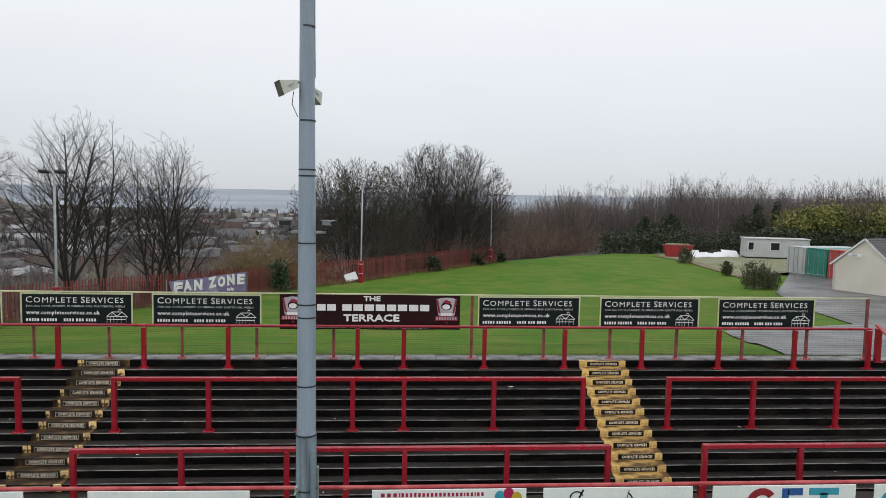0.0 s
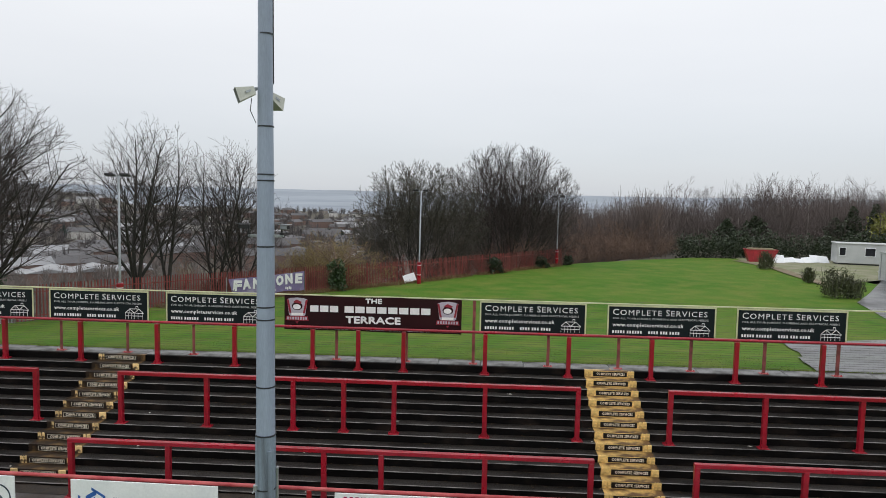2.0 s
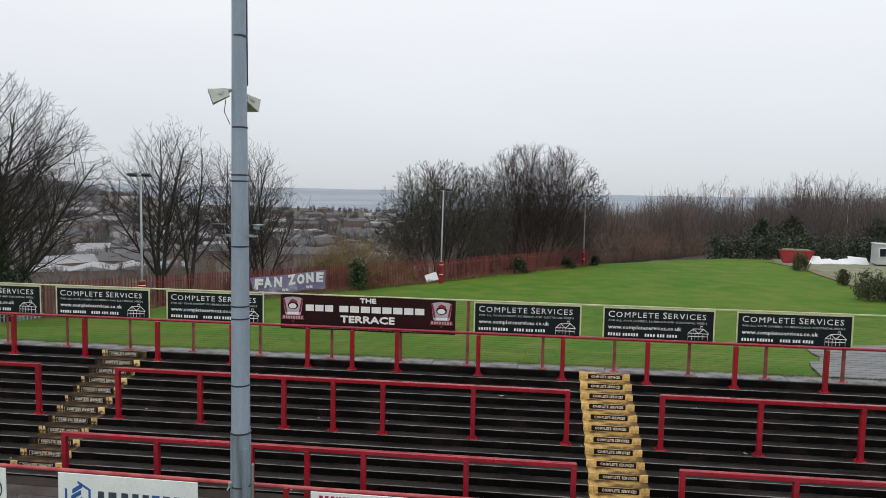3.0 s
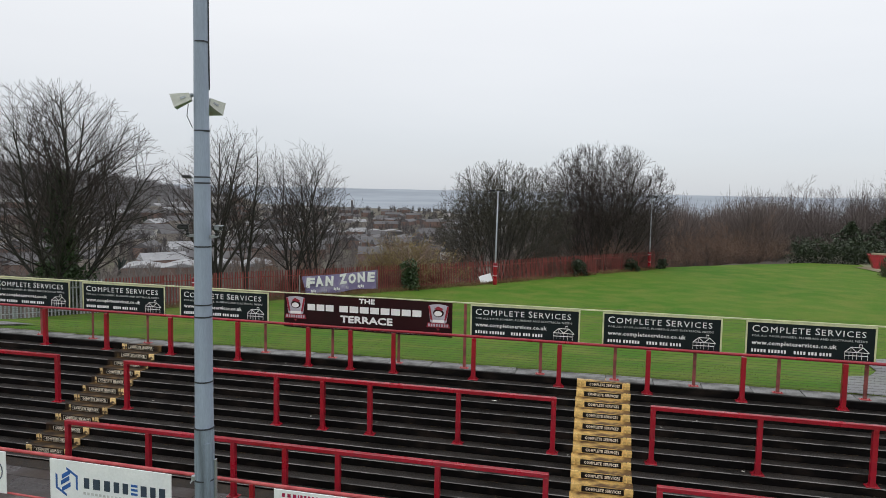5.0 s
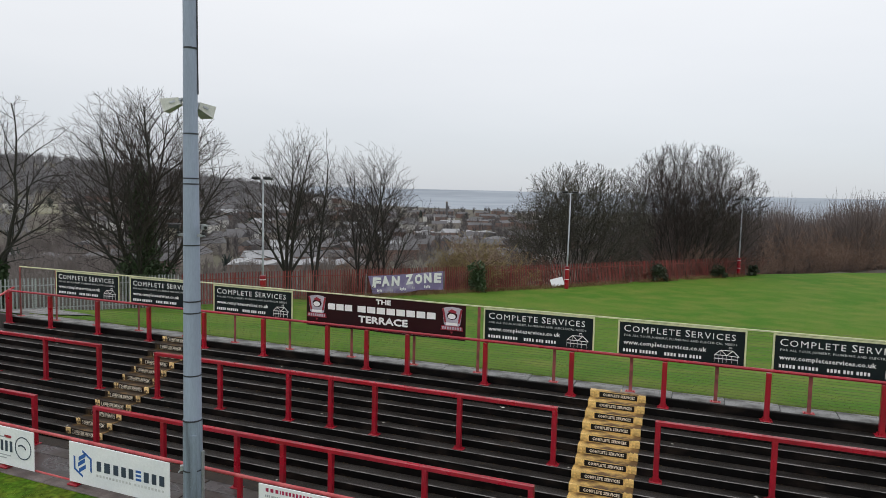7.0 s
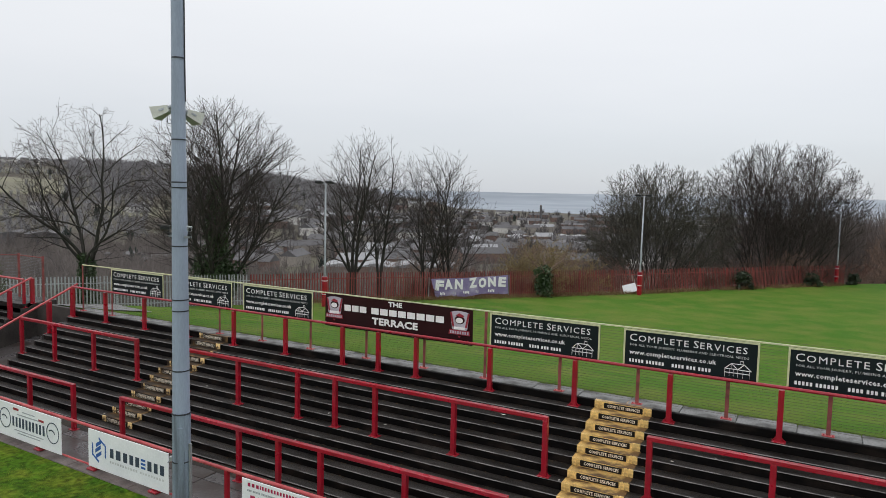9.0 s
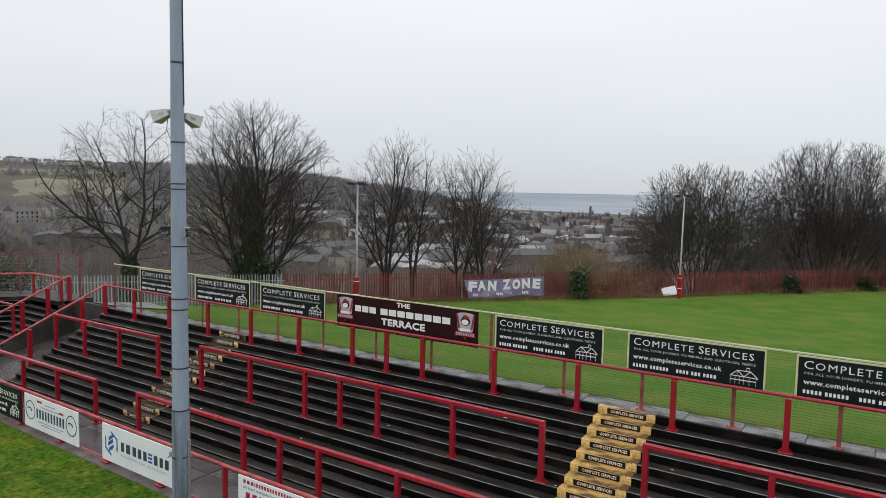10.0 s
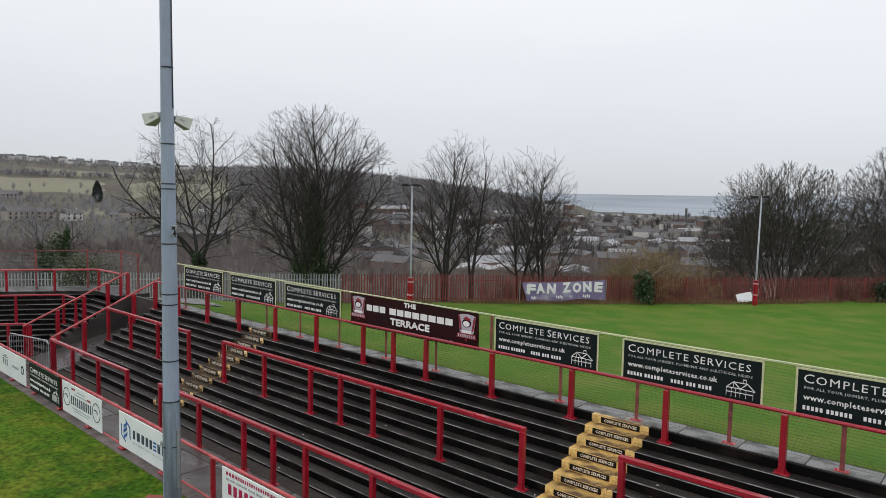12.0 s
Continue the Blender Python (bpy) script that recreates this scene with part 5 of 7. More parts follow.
def shoot(rnd, out, p, d, length, radius, level, spec, dome, thin, up, inner=0.16):
    """A limb that reaches for the crown's outline, with finer and finer shoots set along it."""
    segs, sides, wob, gap, angle, share = spec[level]
    w = Vector(d).normalized()
    room = way_out(p, w, dome) * (1 + 0.34 * noise.noise((w.x * 3.1 + dome[0], w.y * 2.3, w.z * 2.3 + dome[1])))
    length = min(length, room * (rnd.uniform(0.80, 0.95) if level == 0 else rnd.uniform(0.86, 1.03)))
    if length < 0.12:
        return
    q = Vector(p)
    pts, rad, ways = [tuple(q)], [radius], [w.copy()]
    for i in range(segs):
        w = (w + Vector((rnd.gauss(0, wob), rnd.gauss(0, wob), rnd.gauss(0, wob) + up))).normalized()
        q = q + w * (length / segs)
        pts.append(tuple(q))
        rad.append(max(radius * (1 - 0.8 * (i + 1) / segs), thin * 0.6))
        ways.append(w.copy())
    out.append((pts, rad, sides, level))
    if level + 1 >= len(spec):
        return
    start = inner if level == 0 else (0.20, 0.22, 0.12)[level]
    kids = max(2, int(length * (0.9 - 0.55 * start) / gap + rnd.random()))
    turn = rnd.uniform(0, 6.28)
    for k in range(kids):
        f = min(start + (1 - start) * (k + rnd.random()) / kids, 0.995)
        i = int(f * segs)
        at = Vector(pts[i]).lerp(Vector(pts[i + 1]), f * segs - i)
        v = ways[i + 1]
        u = v.orthogonal().normalized()
        u.rotate(Matrix.Rotation(turn + k * 2.4 + rnd.uniform(-0.5, 0.5), 3, v))
        th = radians(angle) * rnd.uniform(0.65, 1.3)
        r = radius * (1 - 0.8 * f)
        shoot(rnd, out, at, v * math.cos(th) + u * math.sin(th), (length * share * (1.1 - 0.65 * f) + 0.15) * rnd.uniform(0.7, 1.25), max(min(r * 0.62, 0.008 + 0.008 * length * share), thin), level + 1, spec, dome, thin, up)


# per level: segments, sides, wobble, spacing, angle, share of the parent's length
FAN = [(10, 6, 0.035, 0.29, 43, 0.60), (6, 4, 0.035, 0.33, 35, 0.46), (3, 3, 0.06, 0.28, 36, 0.50), (1, 3, 0.05, 1, 40, 0.5)]
FAN_FAR = [(8, 5, 0.035, 0.50, 33, 0.60), (5, 3, 0.045, 0.36, 33, 0.44), (2, 3, 0.06, 0.30, 36, 0.50), (1, 3, 0.06, 1, 36, 0.5)]
CROOKED = [(10, 7, 0.10, 0.50, 46, 0.62), (7, 4, 0.13, 0.28, 46, 0.45), (4, 3, 0.12, 0.25, 42, 0.5), (2, 3, 0.1, 1, 40, 0.5)]


def bare_tree(label, at, height, half, seed, stems=3, trunk=1.2, radius=0.2, spec=FAN, up=0.028, splay=60, ivy=0.0, ivy_half=0.4, twig=TWIG, thin=0.0080, spread=0.0, round_top=0.5):
    """A leafless tree: a fan of limbs whose twigs fill a dome of that height and half width."""
    rnd = random.Random(seed)
    out = []
    dome = (half, height * round_top, height * (1 - round_top))
    if trunk:
        out.append(([(0, 0, -0.5), (0.02, 0.01, trunk * 0.5), (0, 0, trunk + 0.15)], [radius * 1.5, radius * 1.15, radius], 10, 0))
    for s in range(stems):
        a = 2.4 * s + rnd.uniform(-0.35, 0.35)
        th = radians(splay) * ((s + 0.3) / stems) ** 0.62 * rnd.uniform(0.92, 1.08)
        d = Vector((math.cos(a) * math.sin(th), math.sin(a) * math.sin(th), math.cos(th)))
        r0 = radius * 0.5 + spread * math.sqrt((s + 0.3) / stems)
        p0 = Vector((math.cos(a) * r0, math.sin(a) * r0, trunk * rnd.uniform(0.65, 1.05) if trunk else 0.0))
        foot = Vector((p0.x, p0.y, max(p0.z, dome[1] - dome[2] * 0.92)))
        shoot(rnd, out, p0, d, way_out(foot, d, dome) + (foot - p0).length, radius * (0.5 if stems > 3 else 0.8) * (1.1 - 0.35 * s / stems), 0, spec, dome if p0.z > dome[1] - dome[2] else (half, height * 0.5, height * 0.52), thin, up)
    t = thing("bare_tree", label, "tree", at=at, group="bare trees along the fence")
    part("trunk", tubes_mesh("trunk", [b[:3] + (0,) for b in out if b[3] <= 1], [BARK]), BARK, t)
    part("crown", tubes_mesh("crown", [b[:3] + (0,) for b in out if b[3] > 1], [twig]), twig, t, "fine bare twigs")
    if ivy:
        spots = []
        for pts, rad, _, lv in out:
            if lv > 0:
                continue
            for p, r in fine_points(pts, rad):
                f = p[2] / ivy
                if f < 1 and math.hypot(p[0], p[1]) < ivy_half * (0.35 + 1.4 * (1 - f) ** 1.5):
                    spots.append((Vector(p), 0.12 + r + 0.34 * (1 - f)))
        for k in range(int(ivy * 5)):
            f = k / (ivy * 5)
            a = k * 2.4
            spots.append((Vector((math.cos(a) * ivy_half * 0.32 * (1.1 - f), math.sin(a) * ivy_half * 0.32 * (1.1 - f), ivy * f * 0.92)), 0.2 + ivy_half * 0.6 * (1 - f) ** 0.6))
        part("ivy", leaf_cloud(rnd, spots, 90, 0.10), LEAF_IVY, t, "dark green ivy leaves on the trunk")
    return t


def fine_points(pts, rad):
    for i in range(len(pts) - 1):
        a, b = Vector(pts[i]), Vector(pts[i + 1])
        n = max(1, int((b - a).length / 0.22))
        for k in range(n):
            yield tuple(a.lerp(b, k / n)), rad[i]


def leaf_cloud(rnd, spots, per, size, name="leaves", material=None, squash=1.0):
    """Many small leaf blades round the given spots; one mesh."""
    npr = np.random.RandomState(rnd.randrange(10 ** 6))
    C = np.repeat(np.array([tuple(s[0]) for s in spots]), per, 0)
    Rr = np.repeat(np.array([s[1] for s in spots]), per)
    n = len(C)
    d = npr.normal(size=(n, 3))
    d /= np.linalg.norm(d, axis=1, keepdims=True)
    d[:, 2] *= squash
    P = C + d * (Rr * npr.uniform(0.45, 1.08, n) ** 0.6)[:, None]
    U = npr.normal(size=(n, 3))
    U /= np.linalg.norm(U, axis=1, keepdims=True)
    W = np.cross(U, npr.normal(size=(n, 3)))
    W /= np.linalg.norm(W, axis=1, keepdims=True) + 1e-9
    s = size * npr.uniform(0.6, 1.3, n)[:, None]
    V = np.stack([P - U * s, P + W * s * 0.5, P + U * s, P - W * s * 0.5], 1).reshape(-1, 3)
    F = np.arange(4 * n).reshape(n, 4)
    me = bpy.data.meshes.new(name)
    me.from_pydata(V.tolist(), [], F.tolist())
    me.materials.append(material or LEAF_IVY)
    me.update()
    return me


def z_out(x, y):
    return land_z(x, y)


bare_tree("open-crowned bare tree with crooked spreading limbs and ivied foot", (-25.6, 24.5, z_out(-25.6, 24.5)), 10.7 - z_out(-25.6, 24.5), 4.2, 24, stems=6, trunk=2.8, radius=0.20, spec=CROOKED, splay=50, ivy=3.4, ivy_half=0.6, round_top=0.58)
bare_tree("large bare tree with broad fan of limbs and ivy-clad trunk", (-21.0, 29.2, z_out(-21, 29.2)), 11.5 - z_out(-21, 29.2), 5.4, 4, stems=7, trunk=0.7, radius=0.28, splay=44, ivy=8.0, ivy_half=1.15, round_top=0.50, spread=0.35)
bare_tree("tall bare tree with fanning upright limbs behind the palisade", (-16.4, 35.8, z_out(-16.4, 35.8)), 10.5 - z_out(-16.4, 35.8), 3.3, 8, stems=5, trunk=1.7, radius=0.22, splay=36)
bare_tree("slender bare tree beside a larger one", (-15.2, 36.9, z_out(-15.2, 36.9)), 10.1 - z_out(-15.2, 36.9), 2.2, 15, stems=2, trunk=1.2, radius=0.13, splay=18)
bare_tree("double-stemmed bare tree behind the palisade", (-13.7, 40.0, z_out(-13.7, 40)), 9.9 - z_out(-13.7, 40), 3.0, 27, stems=4, trunk=0.5, radius=0.19, splay=32)
bare_tree("twin-stemmed bare tree with spreading twigs", (-12.6, 40.9, z_out(-12.6, 40.9)), 9.5 - z_out(-12.6, 40.9), 3.3, 33, stems=4, trunk=0.5, radius=0.17, splay=36)

TWIG_OLD = mat("dark_olive_twig", (0.072, 0.066, 0.046), 0.85, other=(0.050, 0.045, 0.035), scale=0.6, fine=8, bump=0.0)
bare_tree("broad many-stemmed bare tree with olive twigs", (-3.6, 60.5, z_out(-3.6, 60.5)), 9.5 - z_out(-3.6, 60.5), 6.9, 41, stems=34, trunk=0, radius=0.11, splay=64, spec=FAN_FAR, twig=TWIG_OLD, thin=0.0145, spread=1.6, round_top=0.42)
bare_tree("broad many-stemmed bare tree with a rounded crown", (5.2, 70.5, z_out(5.2, 70.5)), 11.9 - z_out(5.2, 70.5), 7.9, 43, stems=27, trunk=0, radius=0.15, splay=54, spec=FAN_FAR, thin=0.0135, spread=2.8, round_top=0.45)

zb = land_z(-35.3, 20.4)
bare_tree("ragged bare tree smothered in ivy on the bank", (-35.3, 20.4, zb), 6.4 - zb, 3.0, 61, stems=8, trunk=1.4, radius=0.14, splay=62, spec=CROOKED, ivy=3.7 - zb, ivy_half=2.6)
# stump smothered in ivy, with wild twigs
iv = thing("ivy_stump", "ivy-smothered stump with bare arching shoots by the fence", "shrub", at=(-7.1, 44.4, field_z(-7.1, 44.4)))
rnd = random.Random(9)
part("ivy", leaf_cloud(rnd, [(Vector((rnd.uniform(-0.35, 0.35), rnd.uniform(-0.3, 0.3), 0.1 + 1.75 * k / 30)), 0.42) for k in range(30)], 60, 0.10), LEAF_IVY, iv)
out = []
for s in range(5):
    a = s * 1.26
    grow(rnd, out, (0, 0, 1.4), (math.cos(a) * 0.9, math.sin(a) * 0.9, 0.9), 2.4, 0.05, 0, [(6, 40, 0.55, 0.6, 5, 5, 0.14, 0.2), (6, 42, 0.5, 0.6, 4, 3, 0.15, 0.2), (4, 40, 0.5, 0.6, 2, 3, 0.15, 0.1), (0, 0, 0, 0, 1, 3, 0.1, 0.0)], -0.01)
part("crown", tubes_mesh("crown", [b[:3] + (0,) for b in out], [TWIG_BROWN]), TWIG_BROWN, iv)


# ---- scrub, hedges and bushes ----
def thicket(spots, seed, twig, name, label, dens=9, up=0.03, thin=0.011, splay=34):
    """Twiggy scrub over many spots (x, y, z, height, half width), one mass."""
    rnd = random.Random(seed)
    out = []
    plan = [(6, 34, 0.5, 0.7, 3, 3, 0.12, 0.15), (5, 38, 0.5, 0.7, 2, 3, 0.14, 0.15), (3, 36, 0.55, 0.8, 1, 3, 0.14, 0.1), (0, 0, 0, 0, 1, 3, 0.1, 0.0)]
    for x, y, z, h, half in spots:
        for s in range(dens):
            a, r = rnd.uniform(0, 6.28), half * math.sqrt(rnd.random()) * 0.6
            th = radians(rnd.uniform(4, splay))
            d = (math.cos(a) * math.sin(th), math.sin(a) * math.sin(th), math.cos(th))
            grow(rnd, out, (x + math.cos(a) * r, y + math.sin(a) * r, z - 0.15), d, h * rnd.uniform(0.45, 0.95), 0.008 + 0.0028 * h, 0, plan, up, None, thin)
    return tagged(single(name, tubes_mesh(name, [b[:3] + (0,) for b in out], [twig]), twig, label, "scrub"), kind="stuff")


def along_fence(d, s):
    p = FENCE_AT + FENCE_WAY * d + FENCE_OUT * s
    return p.x, p.y


rnd = random.Random(77)
spots = []
for i in range(46):
    x, y = along_fence(-6 + i * 0.95 + rnd.uniform(-0.4, 0.4), rnd.uniform(0.4, 2.6))
    spots.append((x, y, field_z(x, y) - 0.2, rnd.uniform(1.2, 2.3), 0.8))
thicket(spots, 5, TWIG_RED, "bramble_scrub", "reddish bare bramble scrub behind the red fence", 5)
spots = []
for i in range(60):
    x, y = along_fence(26 + rnd.uniform(0, 34), rnd.uniform(1, 14))
    spots.append((x, y, land_z(x, y), rnd.uniform(2.6, 5.0), 1.8))
for i in range(22):
    x, y = rnd.uniform(14, 26), rnd.uniform(86, 97)
    spots.append((x, y, field_z(x, y), rnd.uniform(3.0, 6.0), 1.6))
thicket(spots, 6, TWIG_BROWN, "brown_scrub", "brown leafless thicket behind the field", 3, thin=0.012, splay=62, up=0.01)
spots = [(-8.6, 47.5, -1.2, 4.2, 1.6), (-9.8, 48.5, -1.5, 4.4, 1.6), (-7.6, 49.5, -1.6, 4.0, 1.5)]
thicket(spots, 8, TWIG_OLIVE, "olive_scrub", "yellow-brown bare hazel scrub behind the fence", 24, thin=0.011, splay=50)
spots = []
for i in range(26):
    x, y = along_fence(rnd.uniform(-2, 18), rnd.uniform(5, 22))
    spots.append((x, y, land_z(x, y), rnd.uniform(2.6, 4.6), 1.5))
thicket(spots, 9, TWIG_BROWN, "lower_scrub", "brown bare scrub on the bank below the fence", 6, thin=0.011, splay=50)
spots = []
for i in range(52):
    a = radians(rnd.uniform(46, 86))
    r = rnd.uniform(42, 110)
    x, y = -r * math.sin(a), 12 + r * math.cos(a)
    spots.append((x, y, land_z(x, y), rnd.uniform(3, 7), 2.4))
thicket(spots, 10, TWIG_HAZED, "bank_wood", "grey-brown leafless wood on the bank below", 3, thin=0.016)


def bush(at, half, height, seed, material, label, per=46, size=0.10, category="bush", group="bushes round the field", shoots=0):
    rnd = random.Random(seed)
    t = thing("bush", label, category, at=at, group=group)
    spots = []
    for k in range(int(20 * half * height) + 10):
        a, u = rnd.uniform(0, 6.28), rnd.random()
        r = half * math.sqrt(rnd.random()) * (1 - 0.55 * u)
        spots.append((Vector((math.cos(a) * r, math.sin(a) * r, height * (0.08 + 0.82 * u))), 0.22 * (half + height) * rnd.uniform(0.5, 0.9) * 0.6))
    part("foliage", leaf_cloud(rnd, spots, per, size, material=material), material, t)
    out = []
    for s in range(7):
        a = s * 0.9
        grow(rnd, out, (0, 0, 0), (math.cos(a) * 0.4, math.sin(a) * 0.4, 1), height * 0.8, 0.03, 0, [(5, 36, 0.5, 0.6, 4, 4, 0.12, 0.2), (4, 36, 0.5, 0.6, 3, 3, 0.12, 0.2), (0, 0, 0, 0, 2, 3, 0.1, 0.0)], 0.03)
    part("stems", tubes_mesh("stems", [b[:3] + (0,) for b in out], [BARK]), BARK, t)
    if shoots:
        f = Form()
        for k in range(shoots):
            a, r, th = rnd.uniform(0, 6.28), half * math.sqrt(rnd.random()) * 0.75, radians(rnd.uniform(0, 30))
            p = Vector((math.cos(a) * r, math.sin(a) * r, height * rnd.uniform(0.0, 0.35)))
            q = p + Vector((math.cos(a) * math.sin(th), math.sin(a) * math.sin(th), math.cos(th))) * height * rnd.uniform(0.45, 0.85)
            w_ = Vector((rnd.uniform(-1, 1), rnd.uniform(-1, 1), 0)).normalized() * 0.035
            f.add([p - w_, p + w_, q], [(0, 1, 2)])
        part("shoots", f, material, t, "upright narrow leaf shoots")


for x, y, half, h, sd in ((3.4, 59.2, 1.0, 1.5, 1), (8.3, 65.4, 0.8, 1.1, 2), (11.4, 69.4, 0.7, 0.9, 3)):
    bush((x, y, field_z(x, y)), half, h, sd, LEAF_DARK, "dark green bush at the foot of the red fence")
for x, y, half, h, sd in ((27.1, 48.3, 1.15, 2.1, 4), (28.3, 48.4, 0.95, 1.6, 14), (29.9, 58.0, 0.5, 1.3, 5), (31.4, 70.0, 0.85, 1.9, 6)):
    bush((x, y, field_z(x, y)), half, h, sd, LEAF_OLIVE, "olive-green straggling bush beside the drive", 30, 0.075, shoots=90)


def hedge(pts, half, height, seed, material, label, per=60, size=0.16):
    rnd = random.Random(seed)
    spots = []
    for (x0, y0), (x1, y1) in zip(pts, pts[1:]):
        n = max(2, int(math.hypot(x1 - x0, y1 - y0) / 0.5))
        for k in range(n):
            f = k / n
            hh = height * rnd.uniform(0.75, 1.1)
            for z in np.arange(0.3, hh, 0.55):
                x, y = x0 + (x1 - x0) * f + rnd.uniform(-1, 1) * half * 0.5, y0 + (y1 - y0) * f + rnd.uniform(-1, 1) * half * 0.5
                spots.append((Vector((x, y, field_z(x, y) + z)), half * rnd.uniform(0.5, 0.85)))
    return tagged(single("hedge", leaf_cloud(rnd, spots, per, size, material=material), material, label, "hedge"), kind="stuff")


hedge([(28.5, 90.5), (36, 91), (43, 91), (50, 90)], 1.5, 2.5, 3, LEAF_DARK, "dark evergreen hedge behind the yard")
hedge([(55.5, 91), (59, 91), (64, 89), (74, 86)], 2.4, 5.8, 4, LEAF_YELLOW, "tall yellow-green shrubs behind the yard", 90, 0.24)
hedge([(50, 87.5), (58, 87.5), (66, 85), (74, 82)], 1.5, 3.2, 5, LEAF_DARK, "dark evergreen shrubs behind the yard", 50, 0.2)


def conifer(x, y, z, h, half, seed, label="dark green conifer behind the yard"):
    rnd = random.Random(seed)
    t = thing("conifer", label, "tree", at=(x, y, z), group="conifers behind the yard")
    part("trunk", Form().tube([(0, 0, -0.3), (0, 0, h)], [0.14, 0.02], 6), BARK, t)
    spots = []
    for k in range(int(h * 8)):
        f = k / (h * 8)
        zz = h * (0.12 + 0.88 * f)
        a = k * 2.4
        r = half * (1 - f ** 1.7) * rnd.uniform(0.3, 0.9)
        spots.append((Vector((math.cos(a) * r, math.sin(a) * r, zz)), (0.30 + 0.30 * half * (1 - f)) * rnd.uniform(0.7, 1.3)))
    part("foliage", leaf_cloud(rnd, spots, 46, 0.2, material=LEAF_DARK, squash=0.6), LEAF_DARK, t)


for x, y, h, half, sd in ((37.0, 97, 5.0, 3.2, 1), (41.0, 97, 5.6, 3.6, 2), (52.0, 97, 5.6, 3.0, 5), (54.8, 98, 7.2, 2.2, 6), (59.0, 100, 7.6, 1.8, 7), (67.0, 98, 7.0, 2.2, 8)):
    conifer(x, y, field_z(x, y), h, half, sd)

TWIG_WOOD = mat("brown_wood_twig", (0.125, 0.096, 0.090), 0.9, other=(0.090, 0.072, 0.068), scale=0.05, fine=3, bump=0.0)
# birch and bare wood behind everything on the high side
rnd = random.Random(303)
woods = []
for s in range(5):
    out = []
    grow(rnd, out, (0, 0, -0.5), (0, 0, 1), 9.5, 0.11, 0, [(16, 34, 0.30, 0.45, 6, 5, 0.03, 0.2), (6, 36, 0.5, 0.6, 2, 3, 0.1, 0.2), (3, 34, 0.55, 0.8, 1, 3, 0.12, 0.1), (0, 0, 0, 0, 1, 3, 0.1, 0.0)], 0.04, None, 0.022)
    woods.append(out)
many = []
for i in range(360):
    az = radians(rnd.uniform(-54, 2))
    r = rnd.uniform(104, 200)
    x, y = -r * math.sin(az), r * math.cos(az)
    if beyond(x, y) > 26:
        continue
    z = land_z(x, y)
    k = rnd.uniform(0.75, 1.25) * (0.72 + 0.0022 * r) * (0.66 if math.degrees(az) > -12 else 0.92)
    c, sn = math.cos(i * 1.3), math.sin(i * 1.3)
    for pts, rad, n, lv in woods[i % 5]:
        if lv == 3 and rnd.random() < (0.8 if r > 140 else 0.6):
            continue
        many.append(([(x + (a * c - b * sn) * k, y + (a * sn + b * c) * k, z + h * k) for a, b, h in pts], [max(q * k * (0.9 if lv == 0 else 0.55), 0.011) for q in rad], 3, 1 if lv == 0 and i % 3 == 0 else 0))
tagged(single("birch_wood", tubes_mesh("birch_wood", many, [TWIG_WOOD, BIRCH]), [TWIG_WOOD, BIRCH], "bare birch wood on the skyline behind the field", "wood"), kind="stuff")
spots = []
for i in range(70):
    az = radians(rnd.uniform(-50, -3))
    r = rnd.uniform(100, 140)
    x, y = -r * math.sin(az), r * math.cos(az)
    spots.append((x, y, land_z(x, y), rnd.uniform(2.6, 4.2), 2.6))
thicket(spots, 12, TWIG_WOOD, "wood_understorey", "grey-brown undergrowth of the bare wood", 2, thin=0.022)

# ---- buildings and containers at the yard ----
CABIN = mat("pale_grey_cabin_panel", (0.50, 0.52, 0.52), 0.55, other=(0.42, 0.44, 0.44), scale=0.8, fine=14)
GREEN_BOX = mat("green_container_paint", (0.03, 0.25, 0.19), 0.5, other=(0.025, 0.18, 0.14), scale=0.8, fine=14)
RED_BOX = mat("red_container_paint", (0.48, 0.075, 0.06), 0.5, other=(0.36, 0.055, 0.045), scale=0.8, fine=14)
RENDER_W = mat("cream_render", (0.74, 0.70, 0.61), 0.8, other=(0.66, 0.62, 0.53), scale=0.6, fine=18, bump=0.2)
SLATE = mat("dark_slate_roof", (0.045, 0.042, 0.045), 0.55, other=(0.07, 0.064, 0.066), scale=1.2, fine=14, bump=0.2)
WINDOW = mat("dark_window_glass", (0.012, 0.014, 0.017), 0.12, bump=0.0, rough_vary=0.03)
SKIP_RED = mat("scuffed_red_skip", (0.40, 0.02, 0.03), 0.5, other=(0.25, 0.02, 0.025), scale=1.4, fine=12)

cb = thing("site_cabin", "pale grey portable cabin with two dark windows", "cabin", at=(44.3, 81.4, field_z(44, 81)), turn=-14)
part("body", Form().box((3.7, 1.4, 1.32), (7.4, 2.8, 2.3), cut=0.05), CABIN, cb)
part("roof", Form().box((3.7, 1.4, 2.5), (7.6, 3.0, 0.12), cut=0.03), CABIN, cb)
part("skirt", Form().box((3.7, 1.4, 0.12), (7.0, 2.5, 0.24)), DARK_PLASTIC, cb)
for x, w_ in ((0.55, 0.6), (3.4, 1.0)):
    wd = part("window", Form().box((x, -0.02, 1.55), (w_ + 0.12, 0.05, 1.02), cut=0.01), BOARD_WHITE, cb)
    part("pane", Form().box((x, -0.05, 1.55), (w_, 0.02, 0.9)), WINDOW, wd)


